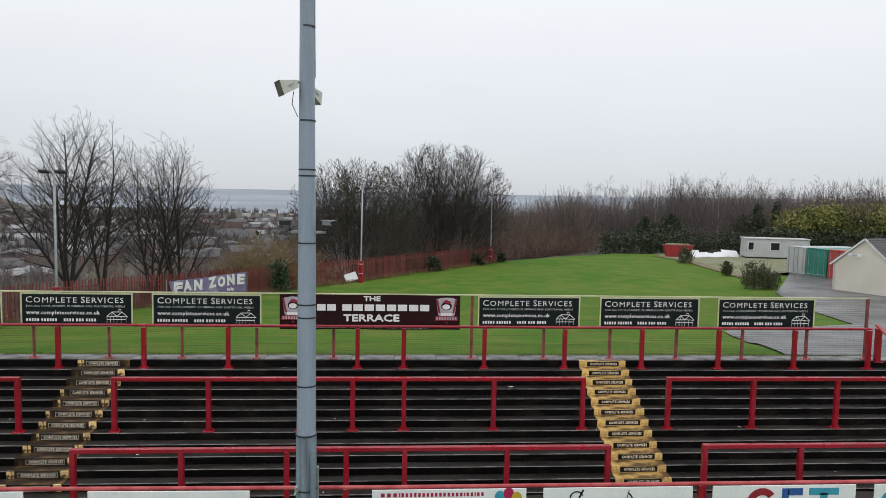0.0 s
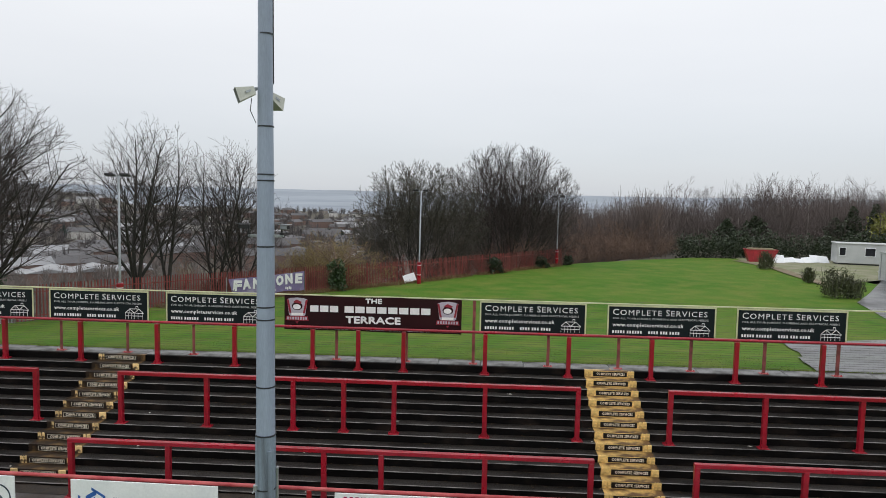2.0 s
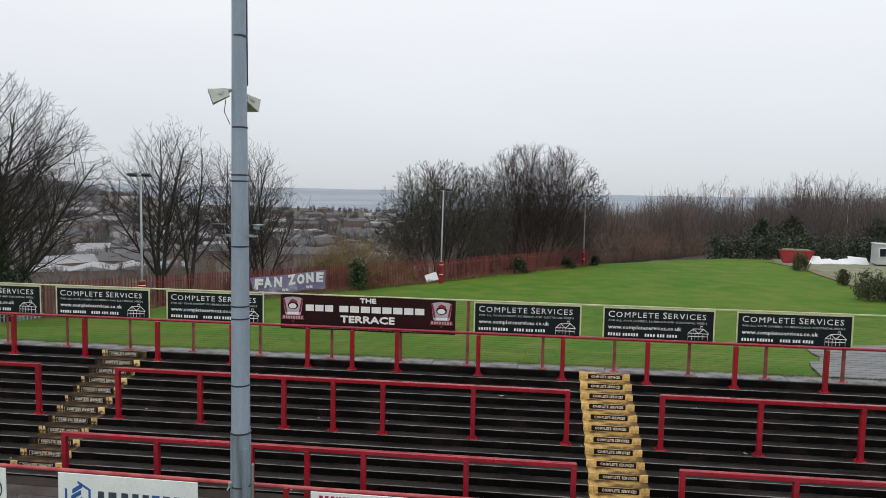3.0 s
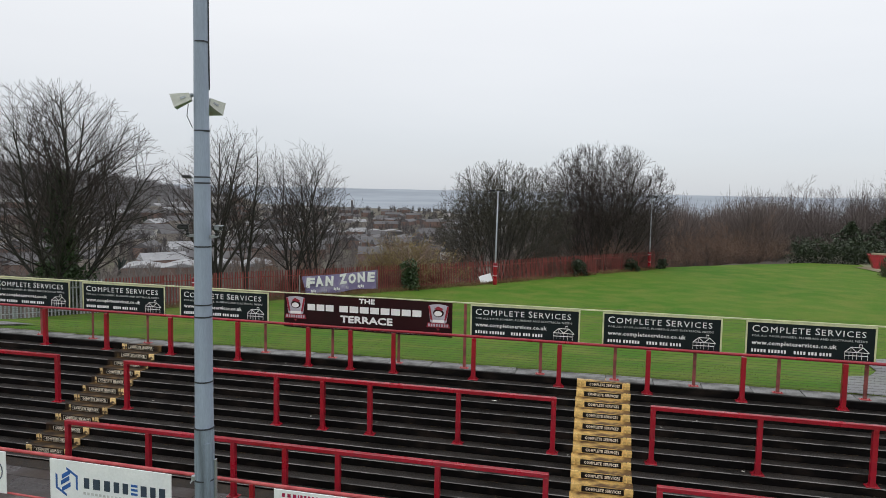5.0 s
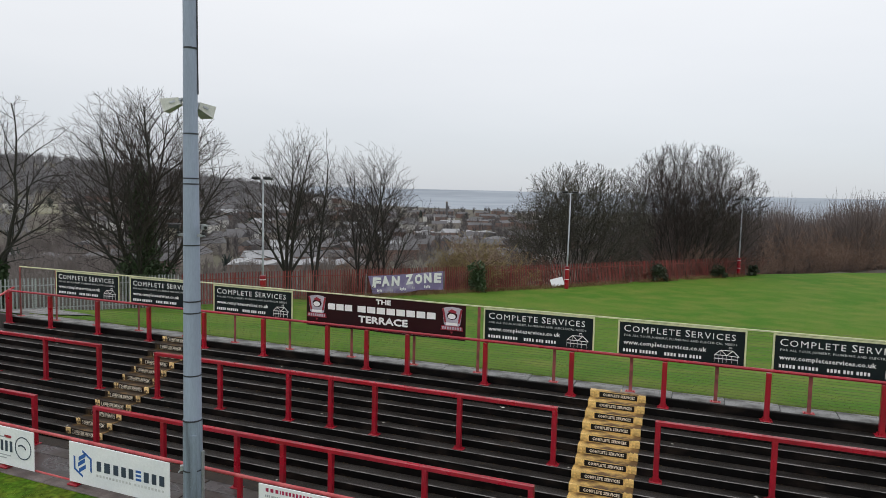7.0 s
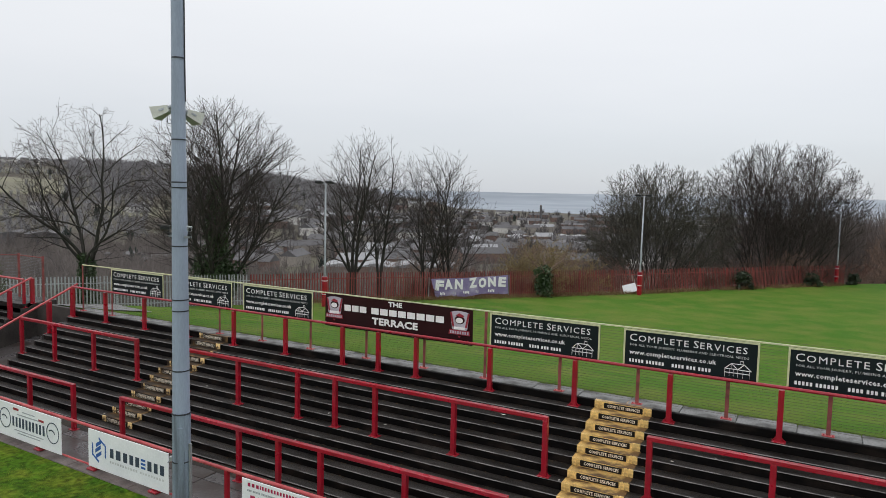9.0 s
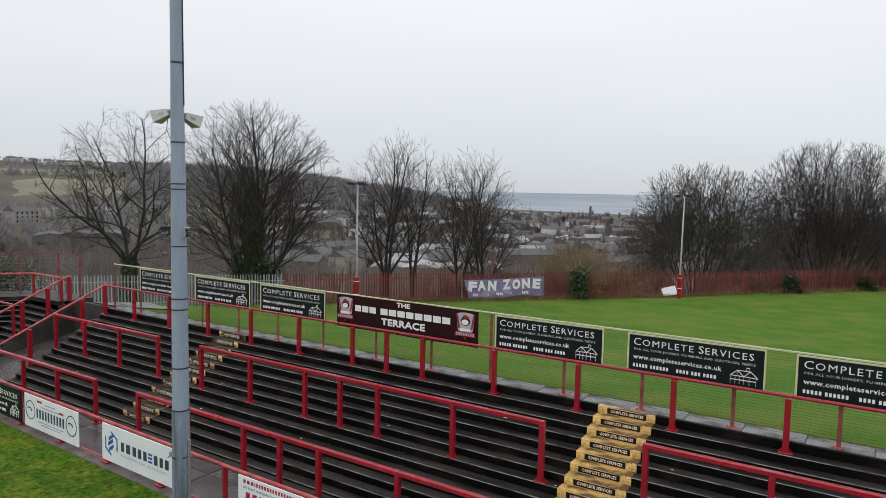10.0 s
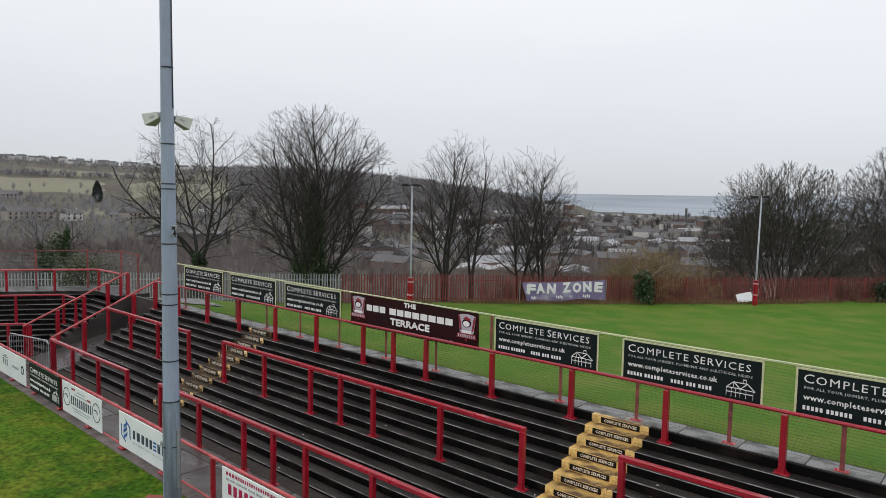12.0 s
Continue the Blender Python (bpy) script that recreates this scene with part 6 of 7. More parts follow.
def container(x, y, turn, material, label, doors):
    z = field_z(x, y)
    c = thing("shipping_container", label, "container", at=(x, y, z), turn=turn, group="containers in the yard")
    w_, h_, l_ = 2.44, 2.55, 6.05
    part("roof", Form().box((w_ / 2, l_ / 2, h_ - 0.04), (w_, l_, 0.08), cut=0.02), CABIN if doors is None else material, c)
    part("floor", Form().box((w_ / 2, l_ / 2, 0.12), (w_, l_, 0.2), cut=0.02), material, c)
    for x0 in (0.03, w_ - 0.03):
        f = Form()
        n = 44
        vs = []
        for i in range(n + 1):
            off = 0.036 * (1 if (i // 2) % 2 else -1)
            for zz in (0.2, h_ - 0.08):
                vs.append((x0 + off, l_ * i / n, zz))
        f.add(vs, [(2 * i, 2 * i + 2, 2 * i + 3, 2 * i + 1) for i in range(n)])
        part("side_wall", f, material, c)
    part("back_wall", Form().box((w_ / 2, l_ - 0.02, h_ / 2), (w_ - 0.1, 0.04, h_ - 0.2)), material, c)
    for k in (0, 1):
        dx = w_ * (0.25 + 0.5 * k)
        d = part("door", Form().box((dx, 0.02, h_ / 2), (w_ / 2 - 0.04, 0.05, h_ - 0.22), cut=0.01), material, c)
        for q in (-0.35, 0.35):
            part("lock_bar", Form().tube([(dx + q, -0.03, 0.18), (dx + q, -0.03, h_ - 0.16)], 0.022, 6), STEEL, d)
        part("rib", Form().box((dx, -0.01, h_ * 0.66), (w_ / 2 - 0.1, 0.03, 0.06)).box((dx, -0.01, h_ * 0.33), (w_ / 2 - 0.1, 0.03, 0.06)), material, d)
    for x0 in (0.05, w_ - 0.05):
        part("corner_post", Form().box((x0, 0.04, h_ / 2), (0.12, 0.12, h_), cut=0.01), material, c)


container(37.9, 62.0, -84, CABIN, "pale grey steel shipping container", None)
container(38.15, 59.3, -84, GREEN_BOX, "green corrugated shipping container with lock bars", 1)
container(38.4, 56.6, -84, RED_BOX, "red corrugated shipping container with lock bars", 1)

# low cream house, gable to the drive
hs = thing("gabled_building", "low cream-rendered gabled building with dark slate roof", "building", at=(33.1, 48.2, field_z(33, 48)), turn=-72)
W_, D_, E_, R_ = 4.8, 11.0, 2.1, 3.95
f = Form().add([(0, 0, -0.5), (W_, 0, -0.5), (W_, 0, E_), (W_ / 2, 0, R_), (0, 0, E_), (0, D_, -0.5), (W_, D_, -0.5), (W_, D_, E_), (W_ / 2, D_, R_), (0, D_, E_)],
               [(0, 1, 2, 3, 4), (9, 8, 7, 6, 5), (5, 0, 4, 9), (1, 6, 7, 2)])
part("wall", f, RENDER_W, hs)
for sx in (0, 1):
    rf = Form()
    rows_ = 14
    for i in range(rows_):
        u0, u1 = i / rows_, (i + 1.15) / rows_
        xa, xb = W_ / 2 + (W_ / 2 + 0.25) * (1 - u0) * (1 if sx else -1), W_ / 2 + (W_ / 2 + 0.25) * max(0, 1 - u1) * (1 if sx else -1)
        za, zb = E_ - 0.12 + (R_ - E_ + 0.16) * u0 + 0.05, E_ - 0.12 + (R_ - E_ + 0.16) * min(1, u1) + 0.03
        vs = [(xa, -0.15, za), (xa, D_ + 0.15, za), (xb, D_ + 0.15, zb), (xb, -0.15, zb), (xa, -0.15, za - 0.04), (xa, D_ + 0.15, za - 0.04)]
        rf.add(vs, [(0, 1, 2, 3), (4, 5, 1, 0), (0, 3, 4), (1, 5, 2)])
    part("roof_slope", rf, SLATE, hs)
part("barge_board", Form().bar((-0.22, -0.12, E_ - 0.16), (W_ / 2, -0.12, R_ + 0.02), 0.05, 0.12).bar((W_ + 0.22, -0.12, E_ - 0.16), (W_ / 2, -0.12, R_ + 0.02), 0.05, 0.12), BOARD_WHITE, hs)
part("downpipe", Form().tube([(0.12, -0.06, 0), (0.12, -0.06, E_ - 0.1)], 0.04, 8), CABIN, hs)
lamp = part("wall_lamp", Form().bar((1.5, -0.25, 2.75), (2.3, -0.25, 2.75), 0.03, 0.03), STEEL, hs, "pair of small wall floodlights")
for x in (1.55, 2.25):
    part("lamp_head", Form().box((x, -0.34, 2.78), (0.24, 0.16, 0.2), cut=0.02), BOARD_WHITE, lamp)
part("lamp_stay", Form().bar((1.9, 0, 2.75), (1.9, -0.25, 2.75), 0.03, 0.03), STEEL, lamp)

hb = thing("crowd_hurdle", "pale steel hurdle in front of the containers", "hurdle", at=(32.6, 50.2, field_z(32.6, 50) + 0.02), turn=-60)
part("frame", Form().tube([(-1.1, 0, 0.05), (-1.1, 0, 1.0), (1.1, 0, 1.0), (1.1, 0, 0.05)], 0.022, 6), STEEL, hb)
for i in range(12):
    part("bar", bar_me, STEEL, hb, at=Matrix.Translation((-0.99 + i * 0.18, 0, -0.05)))
part("low_rail", Form().tube([(-1.1, 0, 0.2), (1.1, 0, 0.2)], 0.018, 6), STEEL, hb)

sk = thing("skip", "scuffed red steel skip full of rubbish", "skip", at=(34.2, 82.5, field_z(34, 82)), turn=-12)
prof = [(0.5, 0), (2.9, 0), (3.6, 1.45), (0, 1.45)]
f = Form()
n = 4
vs = [(x, y, z) for y in (0, 1.8) for x, z in prof]
f.add(vs, [(0, 1, 2, 3), (7, 6, 5, 4), (0, 4, 5, 1), (1, 5, 6, 2), (3, 7, 4, 0)])
f.bar((0, 0, 1.45), (3.6, 0, 1.45), 0.1, 0.1).bar((0, 1.8, 1.45), (3.6, 1.8, 1.45), 0.1, 0.1).bar((0, 0, 1.45), (0, 1.8, 1.45), 0.1, 0.1).bar((3.6, 0, 1.45), (3.6, 1.8, 1.45), 0.1, 0.1)
part("body", f, SKIP_RED, sk)
for x in (0.9, 1.8, 2.7):
    part("rib", Form().bar((x, -0.04, 0.05), (x, -0.04, 1.42), 0.08, 0.1), SKIP_RED, sk)
part("rubbish", Form().box((1.8, 0.9, 1.45), (3.0, 1.4, 0.4), cut=0.12), DIRT, sk)
for k, (x, y, w_, h_) in enumerate(((37.4, 82.0, 2.2, 1.0), (39.2, 82.6, 1.6, 0.6), (40.6, 83.0, 1.5, 0.5), (42.2, 83.4, 2.0, 0.7), (43.6, 84.0, 2.4, 0.9))):
    f = Form().box((0, 0, h_ / 2), (w_, 0.07, h_ * 1.25), cut=0.02, turn=Matrix.Rotation(radians((-1) ** k * 5), 3, "Y") @ Matrix.Rotation(radians(-42), 3, "X"))
    f.box((0.1, 0.35, h_ * 0.25), (w_ * 0.9, 0.6, h_ * 0.5), cut=0.05)
    single("wrapped_bundle", f, BOARD_WHITE, "white panels and sheeting stacked in the yard", "bundle", at=(x, y, field_z(x, y)), turn=-6 + 4 * k, group="bundles in the yard")

# ---- the town and hills beyond ----
ROOF_PALE = mat("pale_shed_roof", (0.36, 0.365, 0.375), 0.6, other=(0.20, 0.205, 0.215), scale=0.05, fine=1, bump=0.0)
ROOF_DARK = mat("town_slate_roof", (0.115, 0.112, 0.118), 0.7, other=(0.080, 0.076, 0.078), scale=0.05, fine=1, bump=0.0)
# stone of the far houses, made paler to stand for haze over the valley
STONE = mat("haze_paled_stone_wall", (0.33, 0.30, 0.265), 0.8, other=(0.25, 0.228, 0.205), scale=0.05, fine=1, bump=0.0)
BRICK = mat("red_brick_wall", (0.20, 0.135, 0.115), 0.8, other=(0.155, 0.105, 0.09), scale=0.05, fine=1, bump=0.0)
PALE_WALL = mat("pale_town_wall", (0.62, 0.61, 0.58), 0.8, other=(0.50, 0.49, 0.47), scale=0.05, fine=1, bump=0.0)


def town_house(parent_name, x, y, z, w_, d_, h_, turn, wall, roof, flat, label, category, group, windows=True):
    t = thing(parent_name, label, category, at=(x, y, z - 1.0), turn=turn, group=group)
    part("wall", Form().box((0, 0, h_ / 2), (w_, d_, h_)), wall, t)
    if flat:
        f = Form()
        k = max(1, int(w_ / 14))
        for i in range(k):
            x0, x1 = -w_ / 2 + w_ * i / k, -w_ / 2 + w_ * (i + 1) / k
            f.add([(x0, -d_ / 2 - 0.3, h_), (x1, -d_ / 2 - 0.3, h_), (x1, d_ / 2 + 0.3, h_), (x0, d_ / 2 + 0.3, h_), ((x0 + x1) / 2, -d_ / 2 - 0.3, h_ + 1.6), ((x0 + x1) / 2, d_ / 2 + 0.3, h_ + 1.6)], [(0, 1, 4), (2, 3, 5), (1, 2, 5, 4), (3, 0, 4, 5)])
        part("roof", f, roof, t)
    else:
        r = d_ * 0.33
        f = Form().add([(-w_ / 2 - 0.2, -d_ / 2 - 0.3, h_), (w_ / 2 + 0.2, -d_ / 2 - 0.3, h_), (w_ / 2 + 0.2, d_ / 2 + 0.3, h_), (-w_ / 2 - 0.2, d_ / 2 + 0.3, h_), (-w_ / 2 - 0.2, 0, h_ + r), (w_ / 2 + 0.2, 0, h_ + r)], [(0, 1, 5, 4), (2, 3, 4, 5), (0, 4, 3), (1, 2, 5)])
        rf = part("roof", f, roof, t)
        if windows:
            part("chimney", Form().box((w_ * 0.3, 0, h_ + r), (0.9, 0.9, 1.8)), wall, rf)
    if windows:
        n = max(2, int(w_ / 3.2))
        storeys = max(1, int((h_ - 0.5) / 2.7))
        for i in range(n):
            for s in range(storeys):
                part("window", win_me, WINDOW, t, at=Matrix.Translation((-w_ / 2 + w_ * (i + 0.5) / n, -d_ / 2 - 0.03, 2.6 + 2.7 * s)))
    return t


win_me = Form().box((0, 0, 0), (1.1, 0.08, 1.3)).mesh("far_window", [WINDOW])
rnd = random.Random(55)


def polar(az, r):
    a = radians(az)
    return -r * math.sin(a), r * math.cos(a)


# stone terraces and villas on the hillside across the valley
for az, r, w_, d_, h_, wall, tn in ((64.8, 520, 18, 11, 9, STONE, 40), (66.0, 530, 10, 9, 6, STONE, -10), (71.0, 545, 14, 9, 6, STONE, -10), (72.6, 540, 18, 10, 7, STONE, 25), (74.0, 560, 16, 10, 7, STONE, 5), (69.2, 540, 12, 9, 6, PALE_WALL, 30), (59.5, 600, 14, 9, 6, PALE_WALL, 30), (74.6, 690, 20, 10, 7, STONE, 8), (73.2, 680, 16, 10, 6, STONE, -24), (75.6, 660, 20, 10, 8, STONE, -14), (56, 620, 14, 9, 6, STONE, 10), (53, 600, 16, 9, 6, PALE_WALL, 20), (49.5, 660, 16, 9, 6, STONE, 20)):
    x, y = polar(az, r)
    town_house("hillside_house", x, y, land_z(x, y), w_, d_, h_, az + tn, wall, ROOF_DARK, False, "stone house on the hillside across the valley", "house", "hillside houses")
# houses along the ridge
for i in range(34):
    az = 56 + i * 0.62 + rnd.uniform(-0.3, 0.3)
    x, y = polar(az, 1120 + rnd.uniform(-25, 25))
    town_house("ridge_house", x, y, land_z(x, y) + 1.0, rnd.uniform(8, 13), 8, rnd.uniform(4.4, 5.8), az + rnd.uniform(-40, 40), rnd.choice((STONE, PALE_WALL, PALE_WALL)), ROOF_DARK, False, "distant house on the hill ridge", "house", "ridge houses", windows=False)
# industrial sheds on the valley floor
for i in range(34):
    az = rnd.uniform(12, 62)
    r = rnd.uniform(290, 520) if i < 16 else rnd.uniform(520, 900)
    x, y = polar(az, r)
    pale = rnd.random() < 0.25
    town_house("valley_shed", x, y, land_z(x, y), rnd.uniform(26, 60), rnd.uniform(16, 30), rnd.uniform(4, 6.5), az + rnd.choice((0, 8, -12, 80)), rnd.choice((BRICK, BRICK, ROOF_DARK, STONE)), ROOF_PALE if pale else ROOF_DARK, True, "large industrial shed with low ridged roof in the valley", "shed", "valley sheds", windows=False)
# streets of small houses
for i in range(230):
    az = rnd.uniform(-2, 48)
    r = rnd.uniform(430, 1250) if i > 60 else rnd.uniform(300, 700)
    x, y = polar(az, r)
    if land_z(x, y) > -8:
        continue
    town_house("town_house", x, y, land_z(x, y), rnd.uniform(12, 30), 9, rnd.uniform(5.5, 7.5), az + rnd.choice((0, 20, -30, 70)), rnd.choice((STONE, BRICK, BRICK, BRICK, PALE_WALL)), rnd.choice((ROOF_DARK, ROOF_DARK, ROOF_DARK, ROOF_PALE)), False, "distant terraced houses in the valley town", "house", "valley houses", windows=False)
ch = thing("mill_chimney", "tall soot-dark mill chimney in the valley", "chimney", at=(*polar(20.3, 860), land_z(*polar(20.3, 860)) - 1))
part("shaft", Form().tube([(0, 0, 0), (0, 0, 26)], [1.9, 1.3], 12), ROOF_DARK, ch)
part("cap", Form().tube([(0, 0, 25.6), (0, 0, 26.8)], [1.6, 1.6], 12), STONE, ch)


# woods, hedgerows and single trees of the far country
def far_trees(n, place, size, material, name, label, seed, blades=40, thick=0.03):
    """Leafless crowns far off: fans of thin twigs, all in one mesh."""
    rnd = random.Random(seed)
    npr = np.random.RandomState(seed)
    C = np.empty((n, 4))
    for i in range(n):
        x, y = place(rnd)
        C[i] = x, y, land_z(x, y), rnd.uniform(*size)
    C = np.repeat(C, blades, 0)
    m = len(C)
    h = C[:, 3]
    a, th = npr.uniform(0, 2 * np.pi, m), np.abs(npr.normal(0, 0.62, m))
    d = np.stack([np.cos(a) * np.sin(th), np.sin(a) * np.sin(th), np.cos(th)], 1)
    root = C[:, :3] + np.stack([npr.normal(0, 0.05, m), npr.normal(0, 0.05, m), npr.uniform(0.0, 0.5, m)], 1) * h[:, None]
    L = h * npr.uniform(0.35, 0.62, m)
    side = np.cross(d, npr.normal(size=(m, 3)))
    side /= np.linalg.norm(side, axis=1, keepdims=True) + 1e-9
    w = (h * thick)[:, None] * side
    tip = root + d * L[:, None]
    V = np.stack([root - w, root + w, tip + w * 0.4, tip - w * 0.4], 1).reshape(-1, 3)
    me = bpy.data.meshes.new(name)
    me.from_pydata(V.tolist(), [], np.arange(4 * m).reshape(m, 4).tolist())
    me.materials.append(material)
    me.update()
    return tagged(single(name, me, material, label, "wood"), kind="stuff")


# far hill woods: distance haze is mixed into this pale grey
HAZED_WOOD = mat("haze_paled_far_wood", (0.285, 0.280, 0.288), 0.9, other=(0.235, 0.230, 0.240), scale=0.02, fine=0.3, bump=0.0)
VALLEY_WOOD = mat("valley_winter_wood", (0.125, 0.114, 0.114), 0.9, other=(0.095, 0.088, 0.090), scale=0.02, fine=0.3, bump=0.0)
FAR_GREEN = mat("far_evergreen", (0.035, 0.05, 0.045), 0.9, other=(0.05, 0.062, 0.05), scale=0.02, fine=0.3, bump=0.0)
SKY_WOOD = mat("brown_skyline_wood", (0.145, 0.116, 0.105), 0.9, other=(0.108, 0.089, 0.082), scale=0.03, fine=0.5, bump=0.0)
# valley-side wood, its brown lightened to carry the haze in front of it
HAZED_NEAR_WOOD = mat("haze_paled_bank_wood", (0.195, 0.170, 0.158), 0.9, other=(0.150, 0.132, 0.124), scale=0.03, fine=0.5, bump=0.0)
far_trees(1700, lambda q: polar(q.uniform(33, 58), q.uniform(700, 1240)), (9, 15), HAZED_WOOD, "hill_wood", "grey bare wood covering the far hill", 1, 34, 0.018)
far_trees(2000, lambda q: polar(q.uniform(52, 84), q.choice((q.uniform(450, 700), q.uniform(450, 700), q.uniform(905, 925), q.uniform(1010, 1160), q.uniform(450, 1150) if q.random() < 0.3 else q.uniform(1020, 1160)))), (5, 10), HAZED_WOOD, "hillside_trees", "bare trees and hedgerows on the far hillside", 2, 34, 0.016)
far_trees(1700, lambda q: polar(q.uniform(46, 86), 110 + 320 * math.sqrt(q.random())), (7, 12), HAZED_NEAR_WOOD, "bank_trees", "grey-brown bare wood on the valley side", 7, 40, 0.010)
far_trees(1900, lambda q: polar(q.uniform(-56, 2), 108 + 150 * q.random() ** 0.8), (7, 12), SKY_WOOD, "skyline_trees", "brown bare wood on the skyline behind the field", 8, 95, 0.0022)
far_trees(360, lambda q: polar(q.uniform(-17, -1), q.uniform(98, 150)), (7, 10.5), SKY_WOOD, "thicket_trees", "brown bare trees behind the far field edge", 9, 110, 0.0026)
far_trees(1100, lambda q: polar(q.uniform(-4, 52), q.uniform(110, 520)), (5, 10), HAZED_NEAR_WOOD, "valley_trees", "bare trees along the valley side", 3, 40, 0.012)
far_trees(1500, lambda q: polar(q.uniform(-4, 50), q.uniform(330, 1250)), (8, 14), VALLEY_WOOD, "town_trees", "bare trees among the valley houses", 4, 36, 0.016)
far_trees(40, lambda q: polar(q.uniform(8, 60), q.uniform(300, 1000)), (7, 12), FAR_GREEN, "valley_evergreens", "dark evergreens among the valley houses", 5, 60, 0.05)
rndc = random.Random(6)
xc, yc = polar(67.6, 690)
big = thing("tall_conifer", "tall dark conifer on the hillside across the valley", "tree", at=(xc, yc, land_z(xc, yc)))
part("foliage", leaf_cloud(rndc, [(Vector((0, 0, 1 + 18 * k / 40)), 5.0 * math.sin(math.pi * (0.25 + 0.72 * k / 40)) * 0.9) for k in range(40)], 90, 0.9, material=FAR_GREEN), FAR_GREEN, big)

# pasture patches on the hillside
PASTURE = mat("winter_pasture", (0.195, 0.190, 0.120), 0.9, other=(0.165, 0.155, 0.112), scale=0.012, fine=0.2, bump=0.0)
for az0, az1, r0, r1 in ((56, 66, 715, 890), (66.3, 82, 730, 905), (58, 73, 915, 1000), (74, 84, 920, 1010), (50, 56, 560, 650), (60, 70, 560, 625)):
    f = Form()
    vs = []
    for i in range(13):
        for j in range(9):
            x, y = polar(az0 + (az1 - az0) * (i / 12 + 0.12 * noise.noise((j * 0.6, az0, 1))), r0 + (r1 - r0) * (j / 8 + 0.25 * noise.noise((i * 0.5, az0, 2))))
            vs.append((x, y, land_z(x, y) + (0.9 if 0 < i < 12 and 0 < j < 8 else -2.5)))
    f.add(vs, [(i * 9 + j, i * 9 + j + 1, (i + 1) * 9 + j + 1, (i + 1) * 9 + j) for i in range(12) for j in range(8)])
    single("pasture", f, PASTURE, "pale winter pasture on the far hillside", "pasture", kind="structure", soft=True)

# backdrop of far valley and ridge on the horizon, haze painted as its blue-grey colour
HAZE = mat("haze_painted_ridge", (0.290, 0.328, 0.372), 1.0, other=(0.225, 0.257, 0.295), scale=0.0016, fine=0.012, bump=0.0, edge=(0.42, 0.60), stretch=(0.6, 0.6, 12), spread=0.08)
f = Form()
vs = []
for i in range(121):
    az = -60 + i * 1.2
    x, y = polar(az, 4300)
    top = 36 + 7 * noise.noise((az * 0.05, 2, 1)) + 2 * noise.noise((az * 0.4, 5, 1))
    xb, yb = polar(az, 2900)
    vs += [(*polar(az, 1250), -31), (xb, yb, -20), (*polar(az, 3600), -6 + top * 0.3), (x, y, top), (*polar(az, 4600), top - 20)]
f.add(vs, [(5 * i + k, 5 * i + k + 1, 5 * i + 6 + k, 5 * i + 5 + k) for i in range(120) for k in range(4)])
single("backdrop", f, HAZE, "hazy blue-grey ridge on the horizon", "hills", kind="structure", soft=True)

# ---- grass blades, tufts and litter ----
GRASS_BLADE = mat("short_grass_blades", (0.135, 0.235, 0.035), 0.7, other=(0.20, 0.24, 0.06), scale=0.9, fine=12, spread=0.35, bump=0.0, shine=0.1)
PITCH_BLADE = mat("pitch_grass_blades", (0.085, 0.175, 0.012), 0.7, other=(0.165, 0.195, 0.028), scale=0.9, fine=12, spread=0.5, bump=0.0, shine=0.1)


def blades(name, label, n, place, size, wide, material, seed, lean=0.5):
    """Upright grass blades, one triangle each, in one mesh."""
    npr = np.random.RandomState(seed)
    P = place(npr, n)
    h = npr.uniform(*size, n)
    a, b = npr.uniform(0, 2 * np.pi, n), npr.uniform(0, 2 * np.pi, n)
    side = np.stack([np.cos(a), np.sin(a), np.zeros(n)], 1) * (wide * npr.uniform(0.6, 1.3, n))[:, None]
    tip = P + np.stack([np.cos(b) * lean * h, np.sin(b) * lean * h, h], 1)
    V = np.stack([P - side, P + side, tip], 1).reshape(-1, 3)
    me = bpy.data.meshes.new(name)
    me.from_pydata(V.tolist(), [], np.arange(3 * n).reshape(n, 3).tolist())
    me.materials.append(material)
    me.update()
    return tagged(single(name, me, material, label, "grass"), kind="stuff")


def lawn_spots(npr, n):
    x, u = npr.uniform(-13.5, 9.9, n), npr.uniform(0, 1, n) ** 1.5
    y = 16.34 + 9.0 * u
    return np.stack([x, y, np.array([field_z(p, q) for p, q in zip(x, y)]) - 0.005], 1)


def fringe_spots(npr, n):
    x = npr.uniform(-12.6, 12.6, n)
    cut = np.array([0.05 + 0.07 * noise.noise((p * 1.7, 3, 8)) for p in x])
    y = TOP_Y + 0.585 - cut * npr.uniform(0, 1, n) ** 1.3
    return np.stack([x, y, np.full(n, TOP_Z + 0.008)], 1)


def pitch_spots(npr, n):
    x = npr.uniform(-19, 3, n)
    y = np.array([rail_y(p) for p in x]) - 0.12 - 5.0 * npr.uniform(0, 1, n) ** 1.6
    return np.stack([x, y, np.full(n, FLOOR_Z + 0.042)], 1)


blades("lawn_blades", "short mown grass blades behind the wire fence", 30000, lawn_spots, (0.012, 0.030), 0.008, GRASS_BLADE, 1)
blades("edge_grass", "ragged grass creeping over the edging slabs", 9000, fringe_spots, (0.015, 0.05), 0.006, GRASS_BLADE, 2, 0.8)
bush((-21.6, 16.9, land_z(-21.6, 16.9)), 1.9, 3.2 - land_z(-21.6, 16.9), 71, LEAF_OLIVE, "olive-green bush behind the corner terrace fence", 60, 0.05)
blades("pitch_blades", "short pitch grass blades beside the kerb", 24000, pitch_spots, (0.010, 0.026), 0.007, PITCH_BLADE, 3)

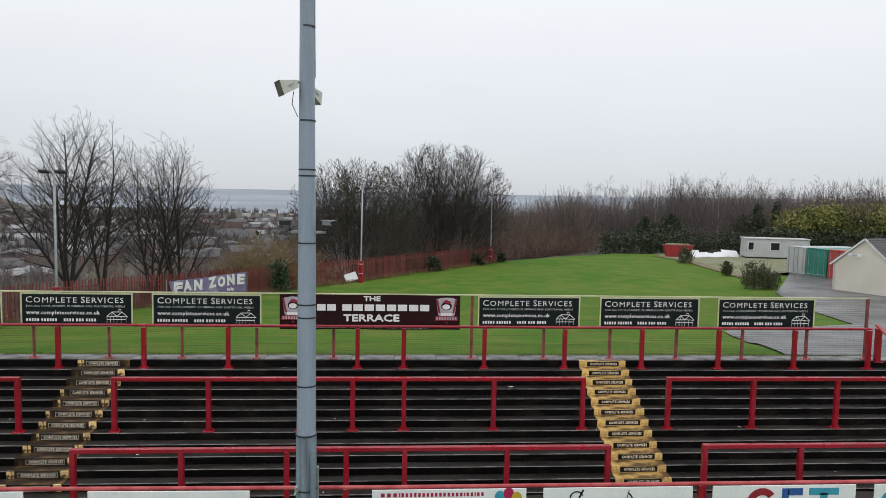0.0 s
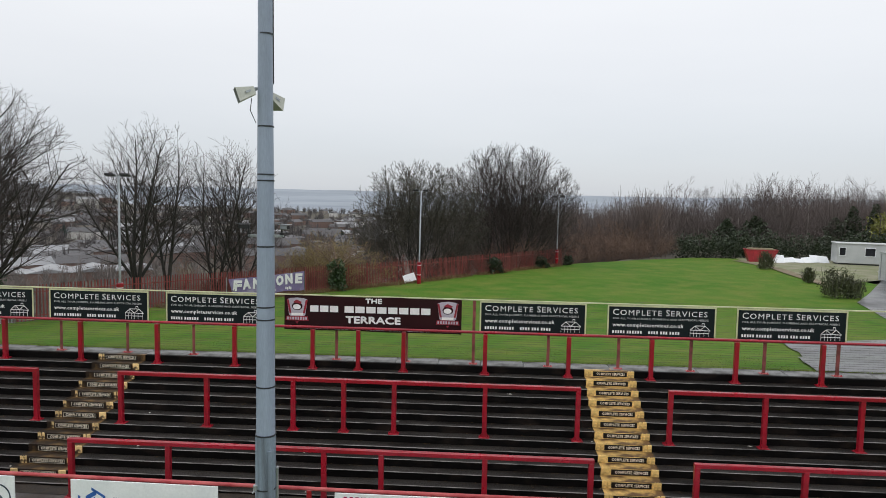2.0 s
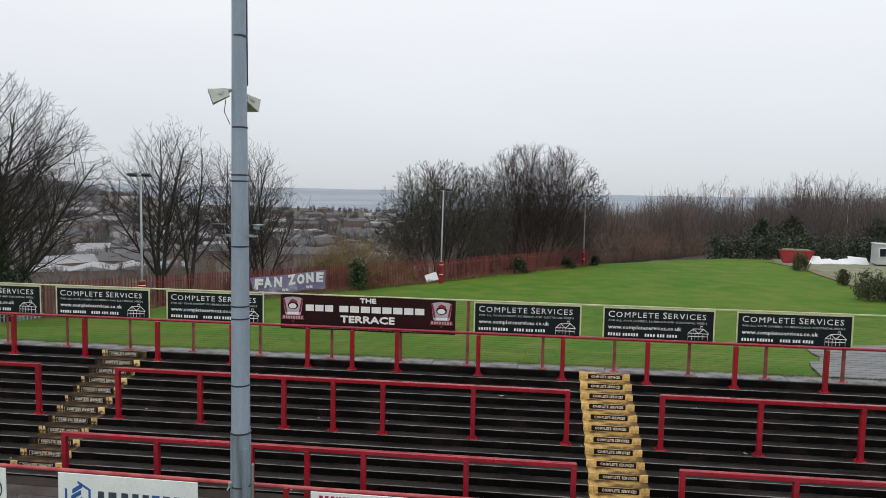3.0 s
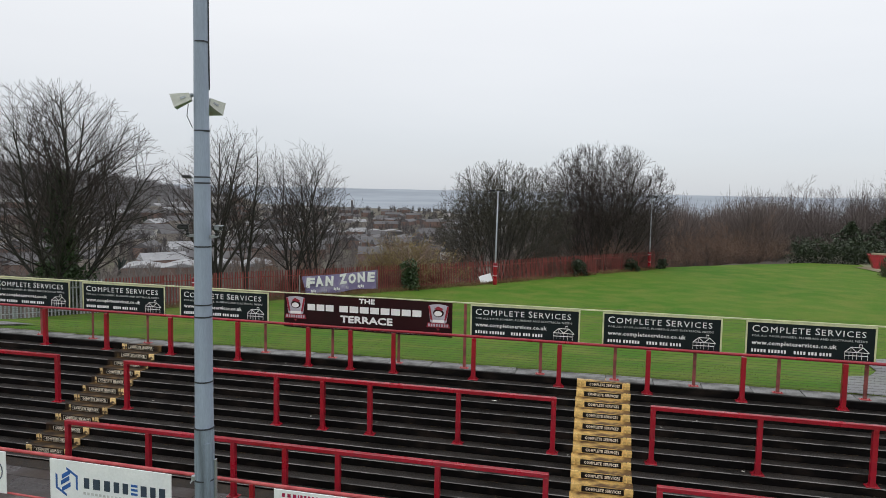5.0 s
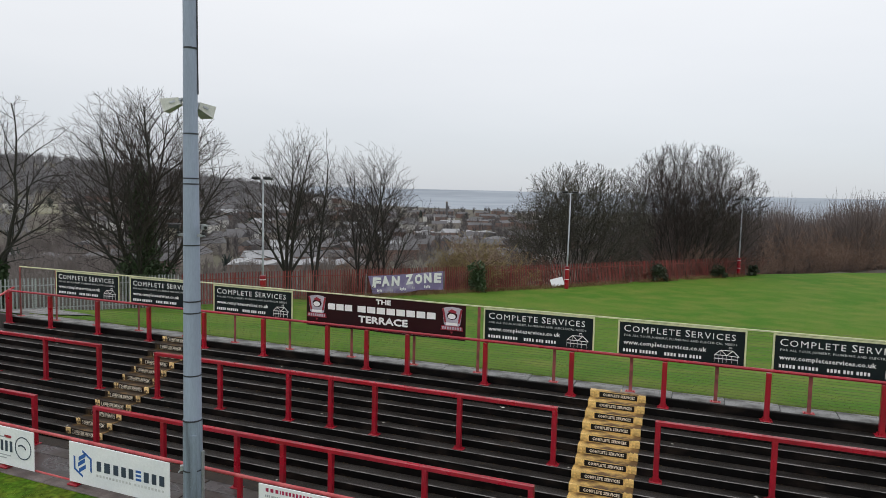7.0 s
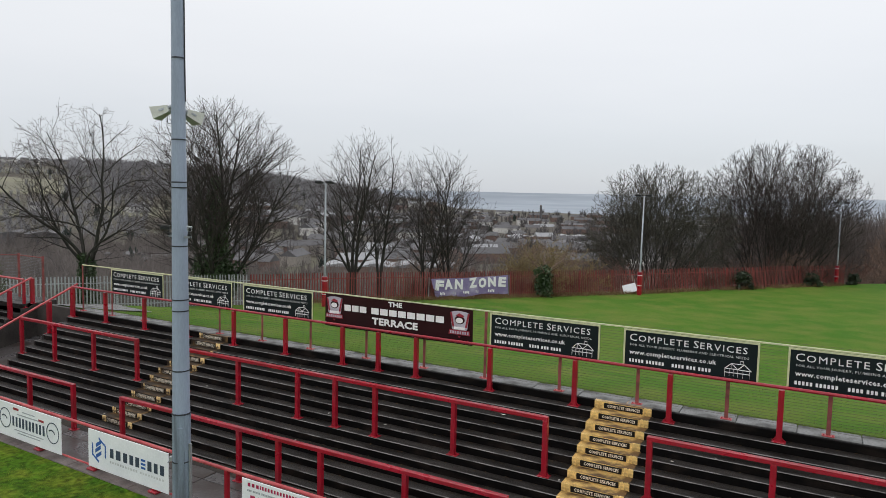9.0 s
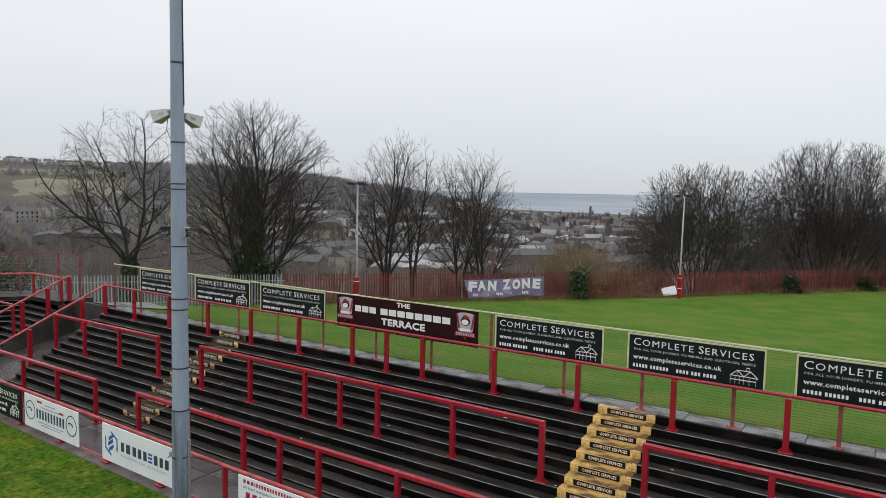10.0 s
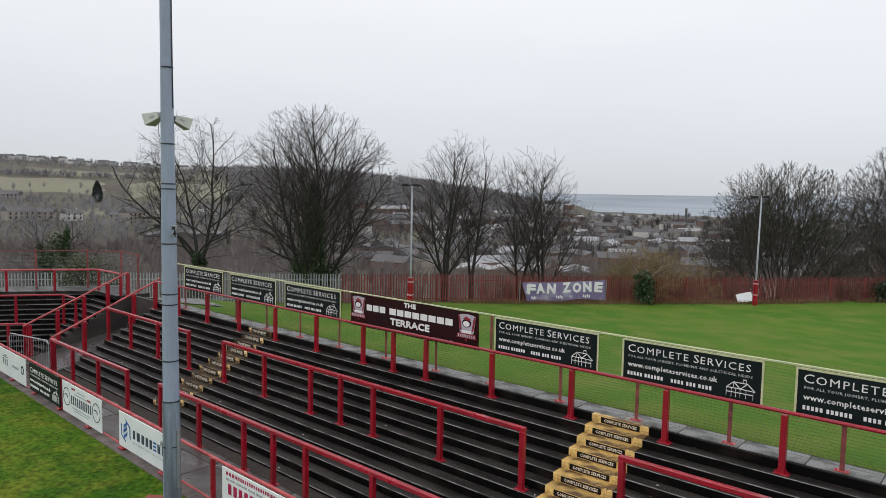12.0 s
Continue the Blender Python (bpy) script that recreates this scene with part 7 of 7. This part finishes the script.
DEAD_GRASS = mat("dead_grass_blades", (0.24, 0.17, 0.085), 0.8, other=(0.15, 0.10, 0.05), scale=0.8, fine=12, spread=0.35, bump=0.0, shine=0.1)


def fence_foot_spots(npr, n):
    d = npr.uniform(-14, 33, n)
    s = npr.normal(-0.35, 0.28, n)
    x = FENCE_AT.x + FENCE_WAY.x * d + FENCE_OUT.x * s
    y = FENCE_AT.y + FENCE_WAY.y * d + FENCE_OUT.y * s
    keep = np.array([noise.noise((q * 0.35, 2, 9)) > -0.25 for q in d])
    z = np.array([field_z(p, q) for p, q in zip(x, y)]) - 0.02
    z[~keep] -= 0.5
    return np.stack([x, y, z], 1)


blades("dead_grass", "tangled dead grass along the red fence", 14000, fence_foot_spots, (0.08, 0.38), 0.014, DEAD_GRASS, 5, 0.9)

LITTER = mat("pale_paper_scrap", (0.55, 0.54, 0.50), 0.7, other=(0.30, 0.27, 0.22), scale=8, fine=40, each=0.4)
DEAD_LEAF = mat("wet_dead_leaf", (0.10, 0.065, 0.03), 0.6, other=(0.05, 0.035, 0.02), scale=8, fine=40, each=0.4)
rnd = random.Random(91)
for i in range(26):
    x, k = rnd.uniform(-12, 12), rnd.randrange(1, STEPS)
    y = TOP_Y - k * GOING + rnd.uniform(0.03, 0.2) * 1.0
    z = TOP_Z - k * RISE
    s = rnd.uniform(0.015, 0.05)
    f = Form().add([(-s, -s * 0.5, 0.004), (s * 0.8, -s * 0.6, 0.010), (s, s * 0.5, 0.004), (-s * 0.7, s * 0.6, 0.012), (0, 0, 0.018)], [(0, 1, 4), (1, 2, 4), (2, 3, 4), (3, 0, 4)])
    single("paper_scrap", f, LITTER, "small pale paper scrap lying on a terrace step", "litter", at=(x, y, z), turn=rnd.uniform(0, 360), group="litter on the terrace")
npr = np.random.RandomState(17)
n = 4200
kk = np.minimum(npr.randint(1, STEPS + 5, n), STEPS)
x = npr.uniform(-12.5, 12.5, n)
y = TOP_Y - kk * GOING + GOING - 0.015 - np.abs(npr.normal(0, 0.05, n)).clip(0, 0.2) * np.where(kk == STEPS, 3.0, 1.0)
c = np.stack([x, y, TOP_Z - kk * RISE + 0.004], 1)
a, s = npr.uniform(0, 6.28, n), npr.uniform(0.008, 0.028, n)
u = np.stack([np.cos(a), np.sin(a), npr.uniform(-0.1, 0.3, n)], 1) * s[:, None]
v = np.stack([-np.sin(a), np.cos(a), npr.uniform(0, 0.2, n)], 1) * (s * 0.5)[:, None]
V = np.stack([c - u, c + v, c + u, c - v], 1).reshape(-1, 3)
V[:, 2] += 0.006
me = bpy.data.meshes.new("dead_leaves")
me.from_pydata(V.tolist(), [], np.arange(4 * n).reshape(n, 4).tolist())
me.materials.append(DEAD_LEAF)
me.update()
tagged(single("dead_leaves", me, DEAD_LEAF, "wet dead leaves caught against the risers", "leaves"), kind="stuff")
